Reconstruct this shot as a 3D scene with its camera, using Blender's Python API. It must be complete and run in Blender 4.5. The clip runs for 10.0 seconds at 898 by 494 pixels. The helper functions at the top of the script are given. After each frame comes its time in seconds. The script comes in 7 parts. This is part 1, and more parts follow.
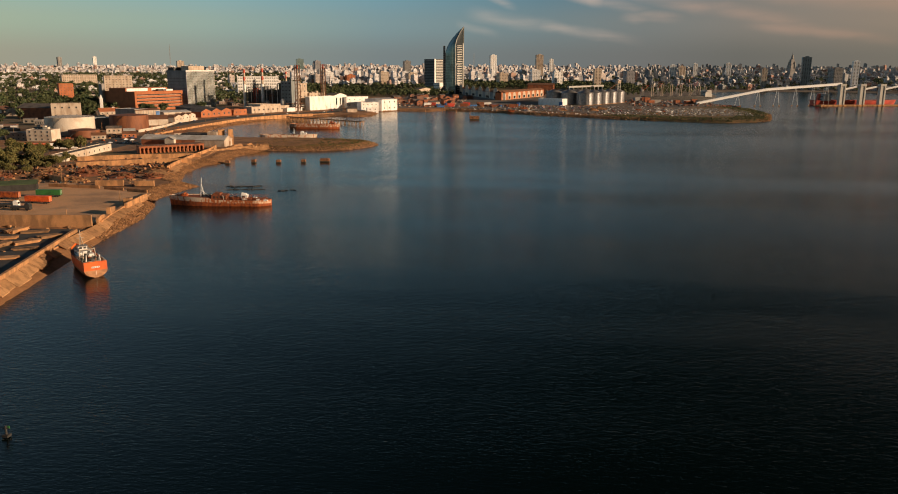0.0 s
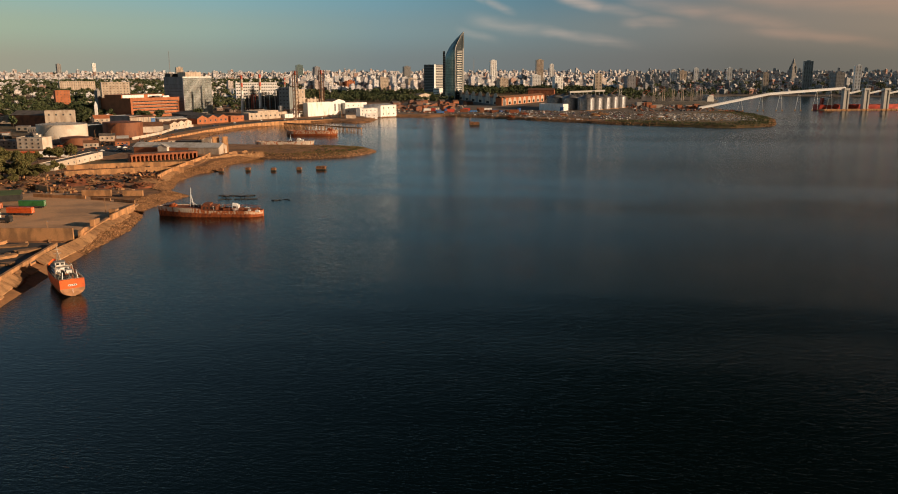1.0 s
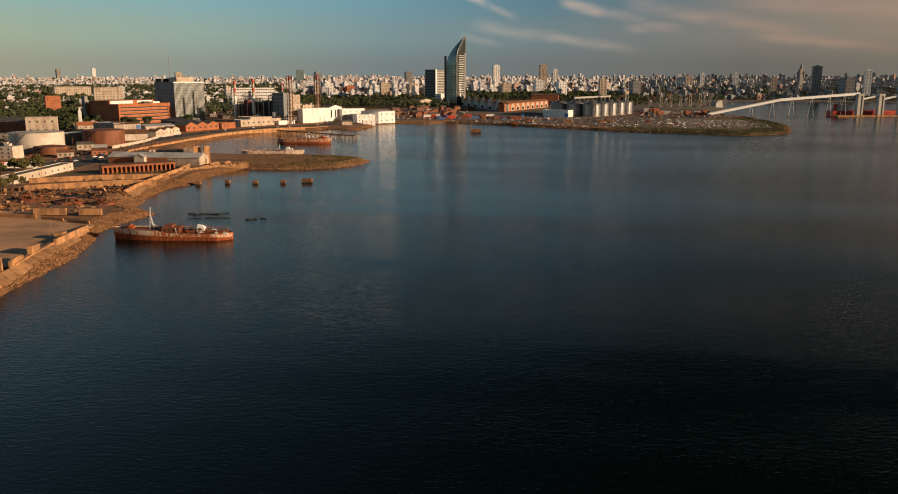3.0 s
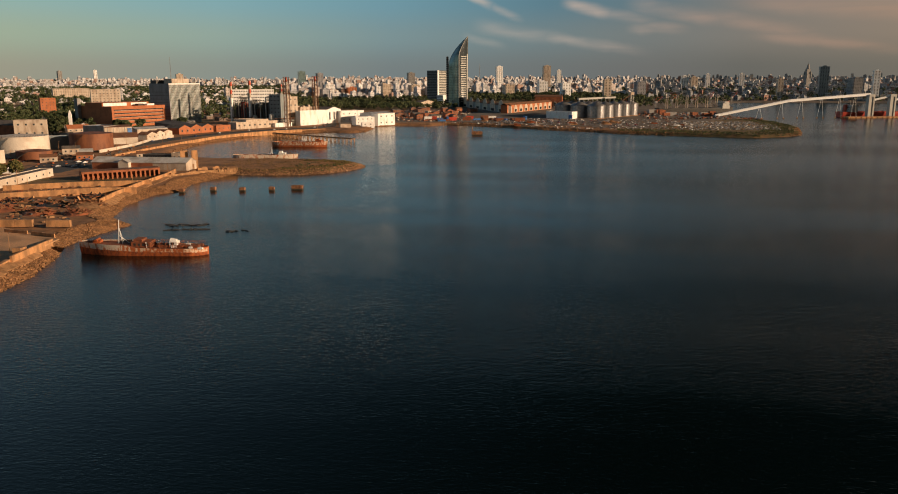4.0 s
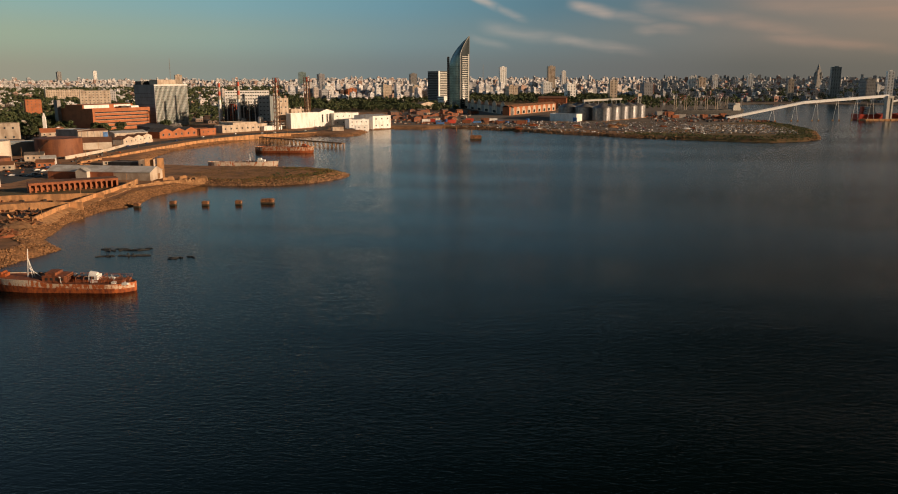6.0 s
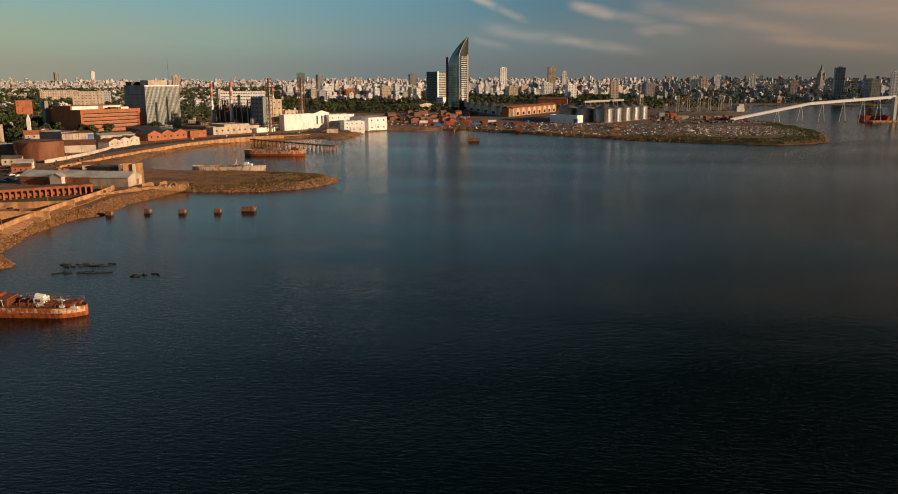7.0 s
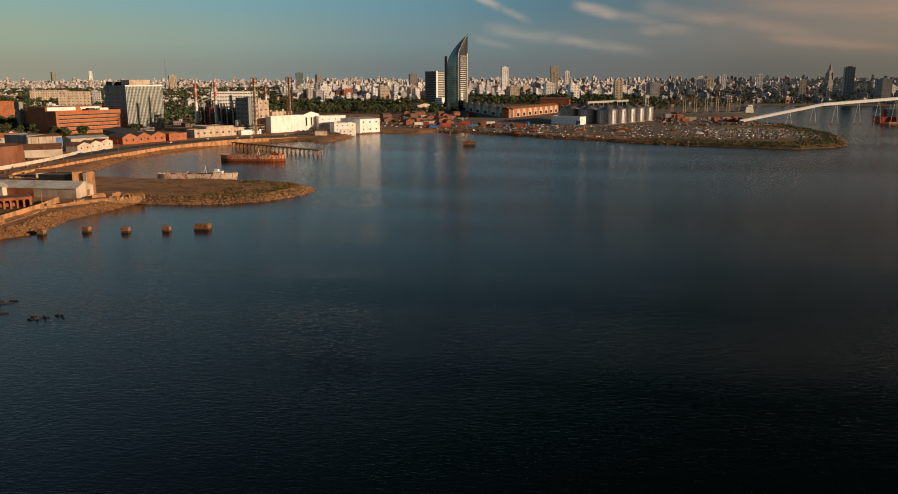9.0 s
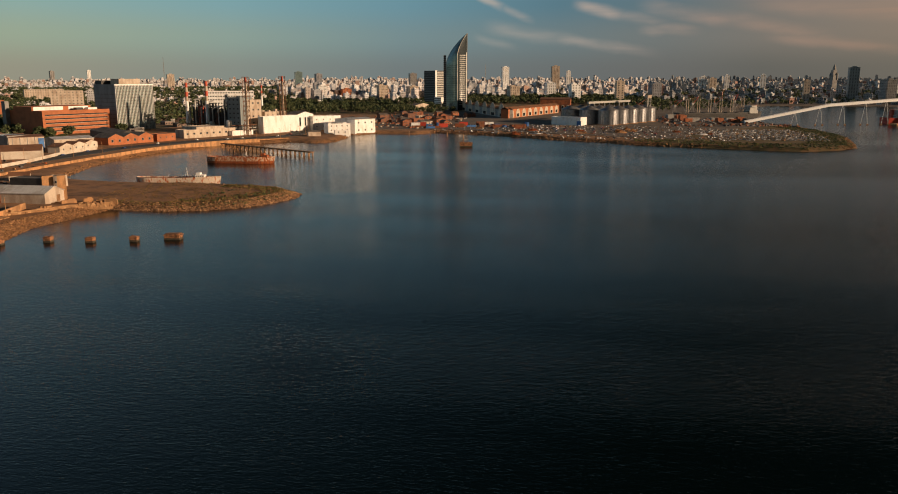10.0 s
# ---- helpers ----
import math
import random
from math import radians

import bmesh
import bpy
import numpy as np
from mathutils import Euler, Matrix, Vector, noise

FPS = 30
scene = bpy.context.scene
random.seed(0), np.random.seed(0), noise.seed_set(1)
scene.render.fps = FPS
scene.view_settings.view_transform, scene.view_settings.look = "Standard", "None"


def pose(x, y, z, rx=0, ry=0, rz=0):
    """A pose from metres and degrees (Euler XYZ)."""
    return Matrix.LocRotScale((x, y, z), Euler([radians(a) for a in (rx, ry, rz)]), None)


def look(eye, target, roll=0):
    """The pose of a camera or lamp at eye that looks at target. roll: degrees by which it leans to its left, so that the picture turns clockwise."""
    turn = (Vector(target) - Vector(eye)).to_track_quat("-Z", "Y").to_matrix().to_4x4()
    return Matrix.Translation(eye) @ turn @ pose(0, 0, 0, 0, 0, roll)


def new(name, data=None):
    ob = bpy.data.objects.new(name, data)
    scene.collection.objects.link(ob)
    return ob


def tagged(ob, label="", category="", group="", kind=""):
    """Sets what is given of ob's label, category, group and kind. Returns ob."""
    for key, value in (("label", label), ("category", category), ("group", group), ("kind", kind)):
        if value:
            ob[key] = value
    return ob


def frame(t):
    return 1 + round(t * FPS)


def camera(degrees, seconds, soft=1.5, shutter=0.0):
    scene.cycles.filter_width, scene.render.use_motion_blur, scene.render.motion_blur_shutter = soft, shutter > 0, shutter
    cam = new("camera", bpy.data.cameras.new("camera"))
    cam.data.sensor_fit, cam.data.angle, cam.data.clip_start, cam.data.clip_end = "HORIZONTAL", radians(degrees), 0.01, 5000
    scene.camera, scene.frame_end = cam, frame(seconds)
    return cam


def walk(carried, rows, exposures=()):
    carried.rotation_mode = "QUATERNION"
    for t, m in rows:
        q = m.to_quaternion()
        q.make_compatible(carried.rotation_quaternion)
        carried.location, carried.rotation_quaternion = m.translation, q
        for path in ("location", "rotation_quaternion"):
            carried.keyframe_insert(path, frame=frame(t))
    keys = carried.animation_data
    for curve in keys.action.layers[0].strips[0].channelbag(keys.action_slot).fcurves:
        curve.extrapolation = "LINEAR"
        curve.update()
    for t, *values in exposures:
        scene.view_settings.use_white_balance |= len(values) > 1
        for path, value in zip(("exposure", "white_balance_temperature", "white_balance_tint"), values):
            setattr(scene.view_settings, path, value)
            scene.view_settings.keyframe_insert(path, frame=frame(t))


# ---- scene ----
cam = camera(59.1, 10.0, soft=1.0)
PATH = [
    (0, (2.65, 11.904, 68.609), (2.38, 13.835, 68.164), 0.2),
    (0.5, (1.885, 19.557, 68.445), (1.613, 21.489, 68.008), 0.1),
    (1, (1.057, 27.542, 68.219), (0.785, 29.476, 67.787), 0.0),
    (1.5, (-0.12, 36.203, 67.958), (-0.394, 38.138, 67.532), 0.0),
    (2, (-1.194, 46.491, 67.777), (-1.469, 48.426, 67.35), 0.0),
    (2.5, (-1.097, 59.661, 67.894), (-1.374, 61.596, 67.471), -0.0),
    (4, (-1.582, 101.984, 67.712), (-1.872, 103.919, 67.295), -0.1),
    (4.5, (-1.512, 116.067, 67.529), (-1.806, 118.001, 67.114), -0.2),
    (5, (-1.142, 130.117, 67.457), (-1.438, 132.051, 67.043), -0.1),
    (5.5, (-0.793, 143.966, 67.43), (-1.093, 145.899, 67.015), -0.1),
    (7, (-0.61, 184.873, 67.418), (-0.914, 186.806, 67.005), -0.1),
    (7.5, (-0.645, 198.35, 67.357), (-0.951, 200.283, 66.943), -0.1),
    (8, (-0.457, 211.89, 67.224), (-0.764, 213.822, 66.81), -0.1),
    (8.5, (0.083, 225.474, 67.12), (-0.228, 227.406, 66.707), -0.1),
    (9, (0.657, 238.784, 66.971), (0.345, 240.716, 66.558), -0.1),
    (9.5, (1.277, 251.941, 66.872), (0.963, 253.873, 66.458), -0.0),
    (10, (1.783, 264.969, 66.868), (1.468, 266.9, 66.454), 0.0),
]
walk(cam, [(t, look(eye, target, roll)) for t, eye, target, roll in PATH], exposures=[(0, 0.2), (4, 0.12), (10, 0.0)])

# ---- world, sun ----
SUN_AZ = radians(100)      # from +Y towards +X
SUN_EL = radians(12.5)
world = bpy.data.worlds.new("evening_sky")
scene.world = world
world.use_nodes = True
wn, wl = world.node_tree.nodes, world.node_tree.links
wn.clear()
w_out = wn.new("ShaderNodeOutputWorld")
w_bg = wn.new("ShaderNodeBackground")
w_sky = wn.new("ShaderNodeTexSky")
w_sky.sky_type = 'NISHITA'
w_sky.sun_disc = False
w_sky.sun_elevation = SUN_EL
w_sky.sun_rotation = SUN_AZ
w_sky.air_density = 1.0
w_sky.dust_density = 0.6
w_sky.ozone_density = 2.0
w_bg.inputs["Strength"].default_value = 0.10
w_co = wn.new("ShaderNodeTexCoord")
w_sep = wn.new("ShaderNodeSeparateXYZ")
wl.new(w_co.outputs["Generated"], w_sep.inputs["Vector"])


def sky_math(op, a, b=None, clamp=False):
    node = wn.new("ShaderNodeMath")
    node.operation, node.use_clamp = op, clamp
    for i, v in enumerate((a, b)):
        if v is None:
            continue
        if isinstance(v, (int, float)):
            node.inputs[i].default_value = v
        else:
            wl.new(v, node.inputs[i])
    return node.outputs["Value"]


def sky_step(value, lo, hi, to_min=0.0, to_max=1.0):
    node = wn.new("ShaderNodeMapRange")
    node.interpolation_type = 'SMOOTHSTEP'
    for k, v in (("From Min", lo), ("From Max", hi), ("To Min", to_min), ("To Max", to_max)):
        node.inputs[k].default_value = v
    wl.new(value, node.inputs["Value"])
    return node.outputs["Result"]


def sky_mix(factor, a, b, blend='MIX'):
    node = wn.new("ShaderNodeMix")
    node.data_type, node.blend_type = 'RGBA', blend
    for k, v in (("Factor", factor), ("A", a), ("B", b)):
        if isinstance(v, (int, float)):
            node.inputs[k].default_value = v
        elif isinstance(v, tuple):
            node.inputs[k].default_value = (*v, 1)
        else:
            wl.new(v, node.inputs[k])
    return node.outputs["Result"]


def sky_ramp(value, stops, gain=1.0):
    """Colours along the compass, each stop (0..1, display red, green, blue)."""
    node = wn.new("ShaderNodeValToRGB")
    els = node.color_ramp.elements
    while len(els) < len(stops):
        els.new(0.5)
    for e, (p, *c) in zip(els, stops):
        e.position = p
        e.color = (*[((v / 255 + 0.055) / 1.055) ** 2.4 for v in c], 1)
    wl.new(value, node.inputs["Fac"])
    return sky_mix(1.0, node.outputs["Color"], (10 * gain, 10 * gain, 10 * gain), 'MULTIPLY')


w_az = sky_math('ARCTAN2', w_sep.outputs["X"], w_sep.outputs["Y"])
w_el = w_sep.outputs["Z"]
w_turn = sky_math('MULTIPLY_ADD', w_az, 1 / math.pi * 2)
w_turn.node.inputs[2].default_value = 0.5

# clear sky: greener over the land, bluer over the bay
w_tint = sky_mix(sky_step(w_sep.outputs["X"], -0.6, 0.1), (0.97, 1.0, 0.93), (0.80, 0.95, 1.0))
w_clear = sky_mix(1.0, w_sky.outputs["Color"], w_tint, 'MULTIPLY')
# evening haze in the lowest degrees: cream over the land, blue-grey ahead, rosy towards the sun
w_top = sky_ramp(w_turn, [(0.0, 136, 164, 156), (0.09, 137, 168, 163), (0.23, 122, 160, 166), (0.36, 104, 143, 156), (0.48, 86, 119, 133), (0.56, 94, 112, 119), (0.63, 122, 116, 110), (0.74, 150, 128, 111)])
w_midh = sky_ramp(w_turn, [(0.0, 150, 160, 140), (0.09, 150, 164, 144), (0.23, 138, 157, 148), (0.36, 116, 138, 142), (0.48, 107, 122, 126), (0.56, 112, 115, 114), (0.63, 121, 114, 107), (0.74, 136, 119, 104)])
w_lowh = sky_ramp(w_turn, [(0.0, 150, 146, 128), (0.09, 147, 145, 129), (0.23, 132, 139, 132), (0.36, 111, 121, 123), (0.48, 104, 109, 110), (0.56, 104, 104, 103), (0.63, 99, 97, 93), (0.74, 110, 103, 94)])
w_band = sky_mix(sky_step(w_el, 0.010, 0.052), w_lowh, w_midh)
w_band = sky_mix(sky_step(w_el, 0.048, 0.092), w_band, w_top)
w_sky1 = sky_mix(sky_step(w_el, 0.085, 0.17, 0.94, 0.0), w_clear, w_band)

# wisps of cirrus, slightly bent by noise
w_pos = wn.new("ShaderNodeCombineXYZ")
wl.new(w_az, w_pos.inputs["X"])
wl.new(w_el, w_pos.inputs["Y"])
w_bend = wn.new("ShaderNodeTexNoise")
w_bend.inputs["Scale"].default_value, w_bend.inputs["Detail"].default_value = 14, 3
wl.new(w_pos.outputs["Vector"], w_bend.inputs["Vector"])
w_fm = wn.new("ShaderNodeMapping")
w_fm.inputs["Rotation"].default_value = (0, 0, radians(12))
w_fm.inputs["Scale"].default_value = (9, 70, 1)
w_fib = wn.new("ShaderNodeTexNoise")
w_fib.inputs["Scale"].default_value, w_fib.inputs["Detail"].default_value = 1.0, 6
w_fib.inputs["Distortion"].default_value = 0.6
wl.new(w_pos.outputs["Vector"], w_fm.inputs["Vector"])
wl.new(w_fm.outputs["Vector"], w_fib.inputs["Vector"])
w_fibre = sky_step(w_fib.outputs["Fac"], 0.25, 0.72, 0.35, 1.0)
w_wave = sky_math('MULTIPLY', sky_math('SUBTRACT', w_bend.outputs["Fac"], 0.5), 0.016)
w_vert = sky_math('ADD', w_el, w_wave)
CIRRUS = [(-0.130, 0.1005, -0.0925, 0.0815, 0.0042, 0.80), (-0.100, 0.0850, -0.060, 0.0690, 0.0036, 0.60), (-0.010, 0.0880, 0.052, 0.0735, 0.0062, 0.85),
          (0.030, 0.0775, 0.100, 0.0655, 0.0055, 0.40), (-0.1150, 0.0640, -0.010, 0.0455, 0.0070, 0.38), (-0.0400, 0.0500, 0.0850, 0.0305, 0.0058, 0.50),
          (-0.1300, 0.0510, -0.080, 0.0380, 0.0045, 0.25), (0.0680, 0.0595, 0.135, 0.0545, 0.0055, 0.50), (0.0700, 0.0830, 0.190, 0.0630, 0.0075, 0.65),
          (0.150, 0.0720, 0.270, 0.0475, 0.0075, 0.50), (0.210, 0.0490, 0.36, 0.0300, 0.0060, 0.50), (0.190, 0.0850, 0.42, 0.0640, 0.0085, 0.45)]
w_wisp = None
for x0, y0, x1, y1, wide, much in CIRRUS:
    run = math.hypot(x1 - x0, y1 - y0)
    ux, uy = (x1 - x0) / run, (y1 - y0) / run
    dx, dy = sky_math('SUBTRACT', w_az, x0), sky_math('SUBTRACT', w_vert, y0)
    along = sky_math('ADD', sky_math('MULTIPLY', dx, ux / run), sky_math('MULTIPLY', dy, uy / run))
    off = sky_math('ABSOLUTE', sky_math('ADD', sky_math('MULTIPLY', dx, -uy), sky_math('MULTIPLY', dy, ux)))
    body = sky_math('MULTIPLY', sky_step(off, 0.0, wide * 1.7, 1.0, 0.0), sky_math('MULTIPLY', sky_step(along, -0.12, 0.25), sky_step(along, 0.6, 1.15, 1.0, 0.0)))
    body = sky_math('MULTIPLY', body, much)
    w_wisp = body if w_wisp is None else sky_math('MAXIMUM', w_wisp, body)
w_wisp = sky_math('MULTIPLY', w_wisp, w_fibre, True)
w_cloud = sky_ramp(w_turn, [(0.0, 190, 178, 162), (0.42, 184, 172, 160), (0.52, 176, 160, 148), (0.60, 168, 142, 126), (0.74, 172, 136, 112)])
w_sky2 = sky_mix(w_wisp, w_sky1, w_cloud)
# unseen near-black cover added above the view to darken water reflections, denser seaward
w_edge = sky_math('ADD', w_el, sky_step(w_sep.outputs["X"], -0.10, 0.28, 0.0, 0.058))
w_dimmer = sky_math('MULTIPLY', sky_math('MULTIPLY', sky_step(w_edge, 0.178, 0.275), sky_step(w_sep.outputs["X"], -0.95, 0.15)), 0.988)
w_sky3 = sky_mix(w_dimmer, w_sky2, (0.030, 0.052, 0.058))
wl.new(w_sky3, w_bg.inputs["Color"])
wl.new(w_bg.outputs["Background"], w_out.inputs["Surface"])

sun_data = bpy.data.lights.new("sun", 'SUN')
sun_data.energy = 5.0
sun_data.angle = radians(0.6)
sun_data.color = (1.0, 0.70, 0.45)
sun = new("sun", sun_data)
s_dir = Vector((math.sin(SUN_AZ) * math.cos(SUN_EL), math.cos(SUN_AZ) * math.cos(SUN_EL), math.sin(SUN_EL)))
sun.matrix_world = look(s_dir * 500, (0, 0, 0))


# ---- materials ----
def mat(name, base, rough=0.8, metal=0.0, vary=0.35, scale=0.25, fine=4.0, bump=0.15, second=None, edge=(0.45, 0.62),
        palette=None, island=False, ior=None, run=1.0):
    """A surface with large stains, fine grain and relief; second: the colour of the stains; palette: colours picked by object or island; run below 1: stains that run down."""
    m = bpy.data.materials.new(name)
    m.use_nodes = True
    n, l = m.node_tree.nodes, m.node_tree.links
    bs = n["Principled BSDF"]
    bs.inputs["Roughness"].default_value = rough
    bs.inputs["Metallic"].default_value = metal
    if ior:
        bs.inputs["IOR"].default_value = ior
    geo = n.new("ShaderNodeNewGeometry")
    big, small = n.new("ShaderNodeTexNoise"), n.new("ShaderNodeTexNoise")
    big.inputs["Scale"].default_value, big.inputs["Detail"].default_value = scale, 5
    small.inputs["Scale"].default_value, small.inputs["Detail"].default_value = fine, 3
    drip = n.new("ShaderNodeMapping")
    drip.inputs["Scale"].default_value = (1, 1, run)
    l.new(geo.outputs["Position"], drip.inputs["Vector"])
    l.new(drip.outputs["Vector"], big.inputs["Vector"])
    l.new(geo.outputs["Position"], small.inputs["Vector"])
    ramp = n.new("ShaderNodeValToRGB")
    ramp.color_ramp.elements[0].position, ramp.color_ramp.elements[1].position = edge
    mix = n.new("ShaderNodeMix")
    mix.data_type = 'RGBA'
    l.new(big.outputs["Fac"], ramp.inputs["Fac"])
    l.new(ramp.outputs["Color"], mix.inputs["Factor"])
    dark = second or tuple(c * (1 - vary) for c in base)
    if palette:
        pick = n.new("ShaderNodeValToRGB")
        pick.color_ramp.interpolation = 'CONSTANT'
        els = pick.color_ramp.elements
        while len(els) < len(palette):
            els.new(0.5)
        for i, c in enumerate(palette):
            els[i].position = i / len(palette)
            els[i].color = (*c, 1)
        if island:
            l.new(geo.outputs["Random Per Island"], pick.inputs["Fac"])
        else:
            info = n.new("ShaderNodeObjectInfo")
            l.new(info.outputs["Random"], pick.inputs["Fac"])
        dk = n.new("ShaderNodeMix")
        dk.data_type, dk.blend_type = 'RGBA', 'MULTIPLY'
        dk.inputs["Factor"].default_value = 1.0
        dk.inputs["B"].default_value = (1 - vary, 1 - vary, 1 - vary, 1)
        l.new(pick.outputs["Color"], dk.inputs["A"])
        l.new(pick.outputs["Color"], mix.inputs["A"])
        l.new(dk.outputs["Result"], mix.inputs["B"])
    else:
        mix.inputs["A"].default_value, mix.inputs["B"].default_value = (*base, 1), (*dark, 1)
    grain = n.new("ShaderNodeMix")
    grain.data_type, grain.blend_type = 'RGBA', 'MULTIPLY'
    grain.inputs["Factor"].default_value = 0.45
    l.new(mix.outputs["Result"], grain.inputs["A"])
    gr = n.new("ShaderNodeMapRange")
    gr.inputs["From Min"].default_value, gr.inputs["From Max"].default_value = 0.3, 0.7
    gr.inputs["To Min"].default_value, gr.inputs["To Max"].default_value = 0.55, 1.25
    l.new(small.outputs["Fac"], gr.inputs["Value"])
    l.new(gr.outputs["Result"], grain.inputs["B"])
    l.new(grain.outputs["Result"], bs.inputs["Base Color"])
    if bump:
        bp = n.new("ShaderNodeBump")
        bp.inputs["Strength"].default_value = bump
        bp.inputs["Distance"].default_value = 0.1
        l.new(small.outputs["Fac"], bp.inputs["Height"])
        l.new(bp.outputs["Normal"], bs.inputs["Normal"])
    return m


def water_material():
    m = bpy.data.materials.new("bay_water")
    m.use_nodes = True
    n, l = m.node_tree.nodes, m.node_tree.links
    bs = n["Principled BSDF"]
    bs.inputs["Base Color"].default_value = (0.0012, 0.0048, 0.0050, 1)
    bs.inputs["Roughness"].default_value = 0.1
    bs.inputs["IOR"].default_value = 1.33
    bs.inputs["Specular IOR Level"].default_value = 0.22
    bs.inputs["Specular Tint"].default_value = (0.92, 1.0, 0.84, 1)
    geo = n.new("ShaderNodeNewGeometry")
    total = None
    for sc, stretch, amount, turn in ((1.5, 2.2, 0.34, 8), (0.75, 2.6, 0.34, -14), (3.0, 1.8, 0.15, 24)):
        mp = n.new("ShaderNodeMapping")
        mp.inputs["Rotation"].default_value = (0, 0, radians(turn))
        mp.inputs["Scale"].default_value = (1 / stretch, 1, 1)
        tx = n.new("ShaderNodeTexNoise")
        tx.inputs["Scale"].default_value, tx.inputs["Detail"].default_value = sc, 3
        tx.inputs["Distortion"].default_value = 0.4
        ml = n.new("ShaderNodeMath")
        ml.operation = 'MULTIPLY_ADD'
        ml.inputs[1].default_value = amount
        l.new(geo.outputs["Position"], mp.inputs["Vector"])
        l.new(mp.outputs["Vector"], tx.inputs["Vector"])
        l.new(tx.outputs["Fac"], ml.inputs[0])
        if total:
            l.new(total, ml.inputs[2])
        else:
            ml.inputs[2].default_value = 0
        total = ml.outputs["Value"]
    # calmer and rougher lanes that wind and current leave
    lane = n.new("ShaderNodeTexNoise")
    lane.inputs["Scale"].default_value, lane.inputs["Detail"].default_value = 0.006, 4
    lm = n.new("ShaderNodeMapping")
    lm.inputs["Scale"].default_value = (0.35, 1.5, 1)
    lm.inputs["Rotation"].default_value = (0, 0, radians(14))
    l.new(geo.outputs["Position"], lm.inputs["Vector"])
    l.new(lm.outputs["Vector"], lane.inputs["Vector"])
    lr = n.new("ShaderNodeMapRange")
    lr.inputs["From Min"].default_value, lr.inputs["From Max"].default_value = 0.4, 0.6
    lr.inputs["To Min"].default_value, lr.inputs["To Max"].default_value = 0.24, 0.60
    l.new(lane.outputs["Fac"], lr.inputs["Value"])
    bp = n.new("ShaderNodeBump")
    bp.inputs["Distance"].default_value = 0.5
    # open water catches more wind than the lee of the shore
    px = n.new("ShaderNodeSeparateXYZ")
    l.new(geo.outputs["Position"], px.inputs["Vector"])
    windy = n.new("ShaderNodeMapRange")
    windy.interpolation_type = 'SMOOTHSTEP'
    windy.inputs["From Min"].default_value, windy.inputs["From Max"].default_value = -260, 60
    windy.inputs["To Min"].default_value, windy.inputs["To Max"].default_value = 0.055, 0.10
    l.new(px.outputs["X"], windy.inputs["Value"])
    far_out = n.new("ShaderNodeMapRange")
    far_out.interpolation_type = 'SMOOTHSTEP'
    far_out.inputs["From Min"].default_value, far_out.inputs["From Max"].default_value = 420, 820
    far_out.inputs["To Min"].default_value, far_out.inputs["To Max"].default_value = 1.0, 1.6
    l.new(px.outputs["Y"], far_out.inputs["Value"])
    rough = n.new("ShaderNodeMath")
    rough.operation = 'MULTIPLY'
    l.new(windy.outputs["Result"], rough.inputs[0])
    l.new(far_out.outputs["Result"], rough.inputs[1])
    l.new(rough.outputs["Value"], bs.inputs["Roughness"])
    chop = n.new("ShaderNodeMath")
    l.new(lr.outputs["Result"], chop.inputs[0])
    l.new(windy.outputs["Result"], chop.inputs[1])
    l.new(chop.outputs["Value"], bp.inputs["Strength"])
    l.new(total, bp.inputs["Height"])
    l.new(bp.outputs["Normal"], bs.inputs["Normal"])
    return m


M_WATER = water_material()
M_GROUND = mat("dusty_ground", (0.342, 0.170, 0.073), 0.95, second=(0.162, 0.083, 0.036), scale=0.09, fine=0.7, bump=0.5, edge=(0.46, 0.66))
M_YARD = mat("worn_concrete_yard", (0.688, 0.388, 0.196), 0.9, second=(0.450, 0.263, 0.139), scale=0.06, fine=2.0)
M_DIRT = mat("dark_gravel", (0.17, 0.135, 0.105), 0.95, second=(0.10, 0.08, 0.065), scale=0.04, fine=0.8, bump=0.3)
M_ASPHALT = mat("asphalt", (0.06, 0.056, 0.052), 0.9, vary=0.3, scale=0.1)
M_GRASS = mat("dry_grass", (0.1, 0.074, 0.022), 0.95, second=(0.19, 0.105, 0.04), scale=0.08, fine=1.5, bump=0.5)
M_CONC = mat("weathered_concrete", (0.575, 0.298, 0.131), 0.9, second=(0.322, 0.174, 0.082), scale=0.3, run=0.4, edge=(0.42, 0.6))
M_STONE = mat("rubble_stone", (0.24, 0.143, 0.074), 0.95, palette=[(0.32, 0.167, 0.074), (0.22, 0.113, 0.05), (0.4, 0.218, 0.101), (0.27, 0.138, 0.064)], island=True)
M_BRICK = mat("red_brick", (0.36, 0.121, 0.053), 0.9, second=(0.22, 0.079, 0.04), scale=0.2, fine=3)
M_BRICK2 = mat("orange_brick", (0.46, 0.159, 0.067), 0.9, second=(0.36, 0.126, 0.053), scale=0.15, fine=3)
M_WHITE = mat("white_paint", (0.90, 0.89, 0.87), 0.65, second=(0.72, 0.67, 0.60), scale=0.25, edge=(0.48, 0.72), run=0.3)
M_CREAM = mat("cream_render", (0.58, 0.48, 0.38), 0.85, second=(0.42, 0.32, 0.24), scale=0.22, run=0.35)
M_GREY = mat("grey_render", (0.30, 0.29, 0.28), 0.85, second=(0.22, 0.21, 0.20), scale=0.15)
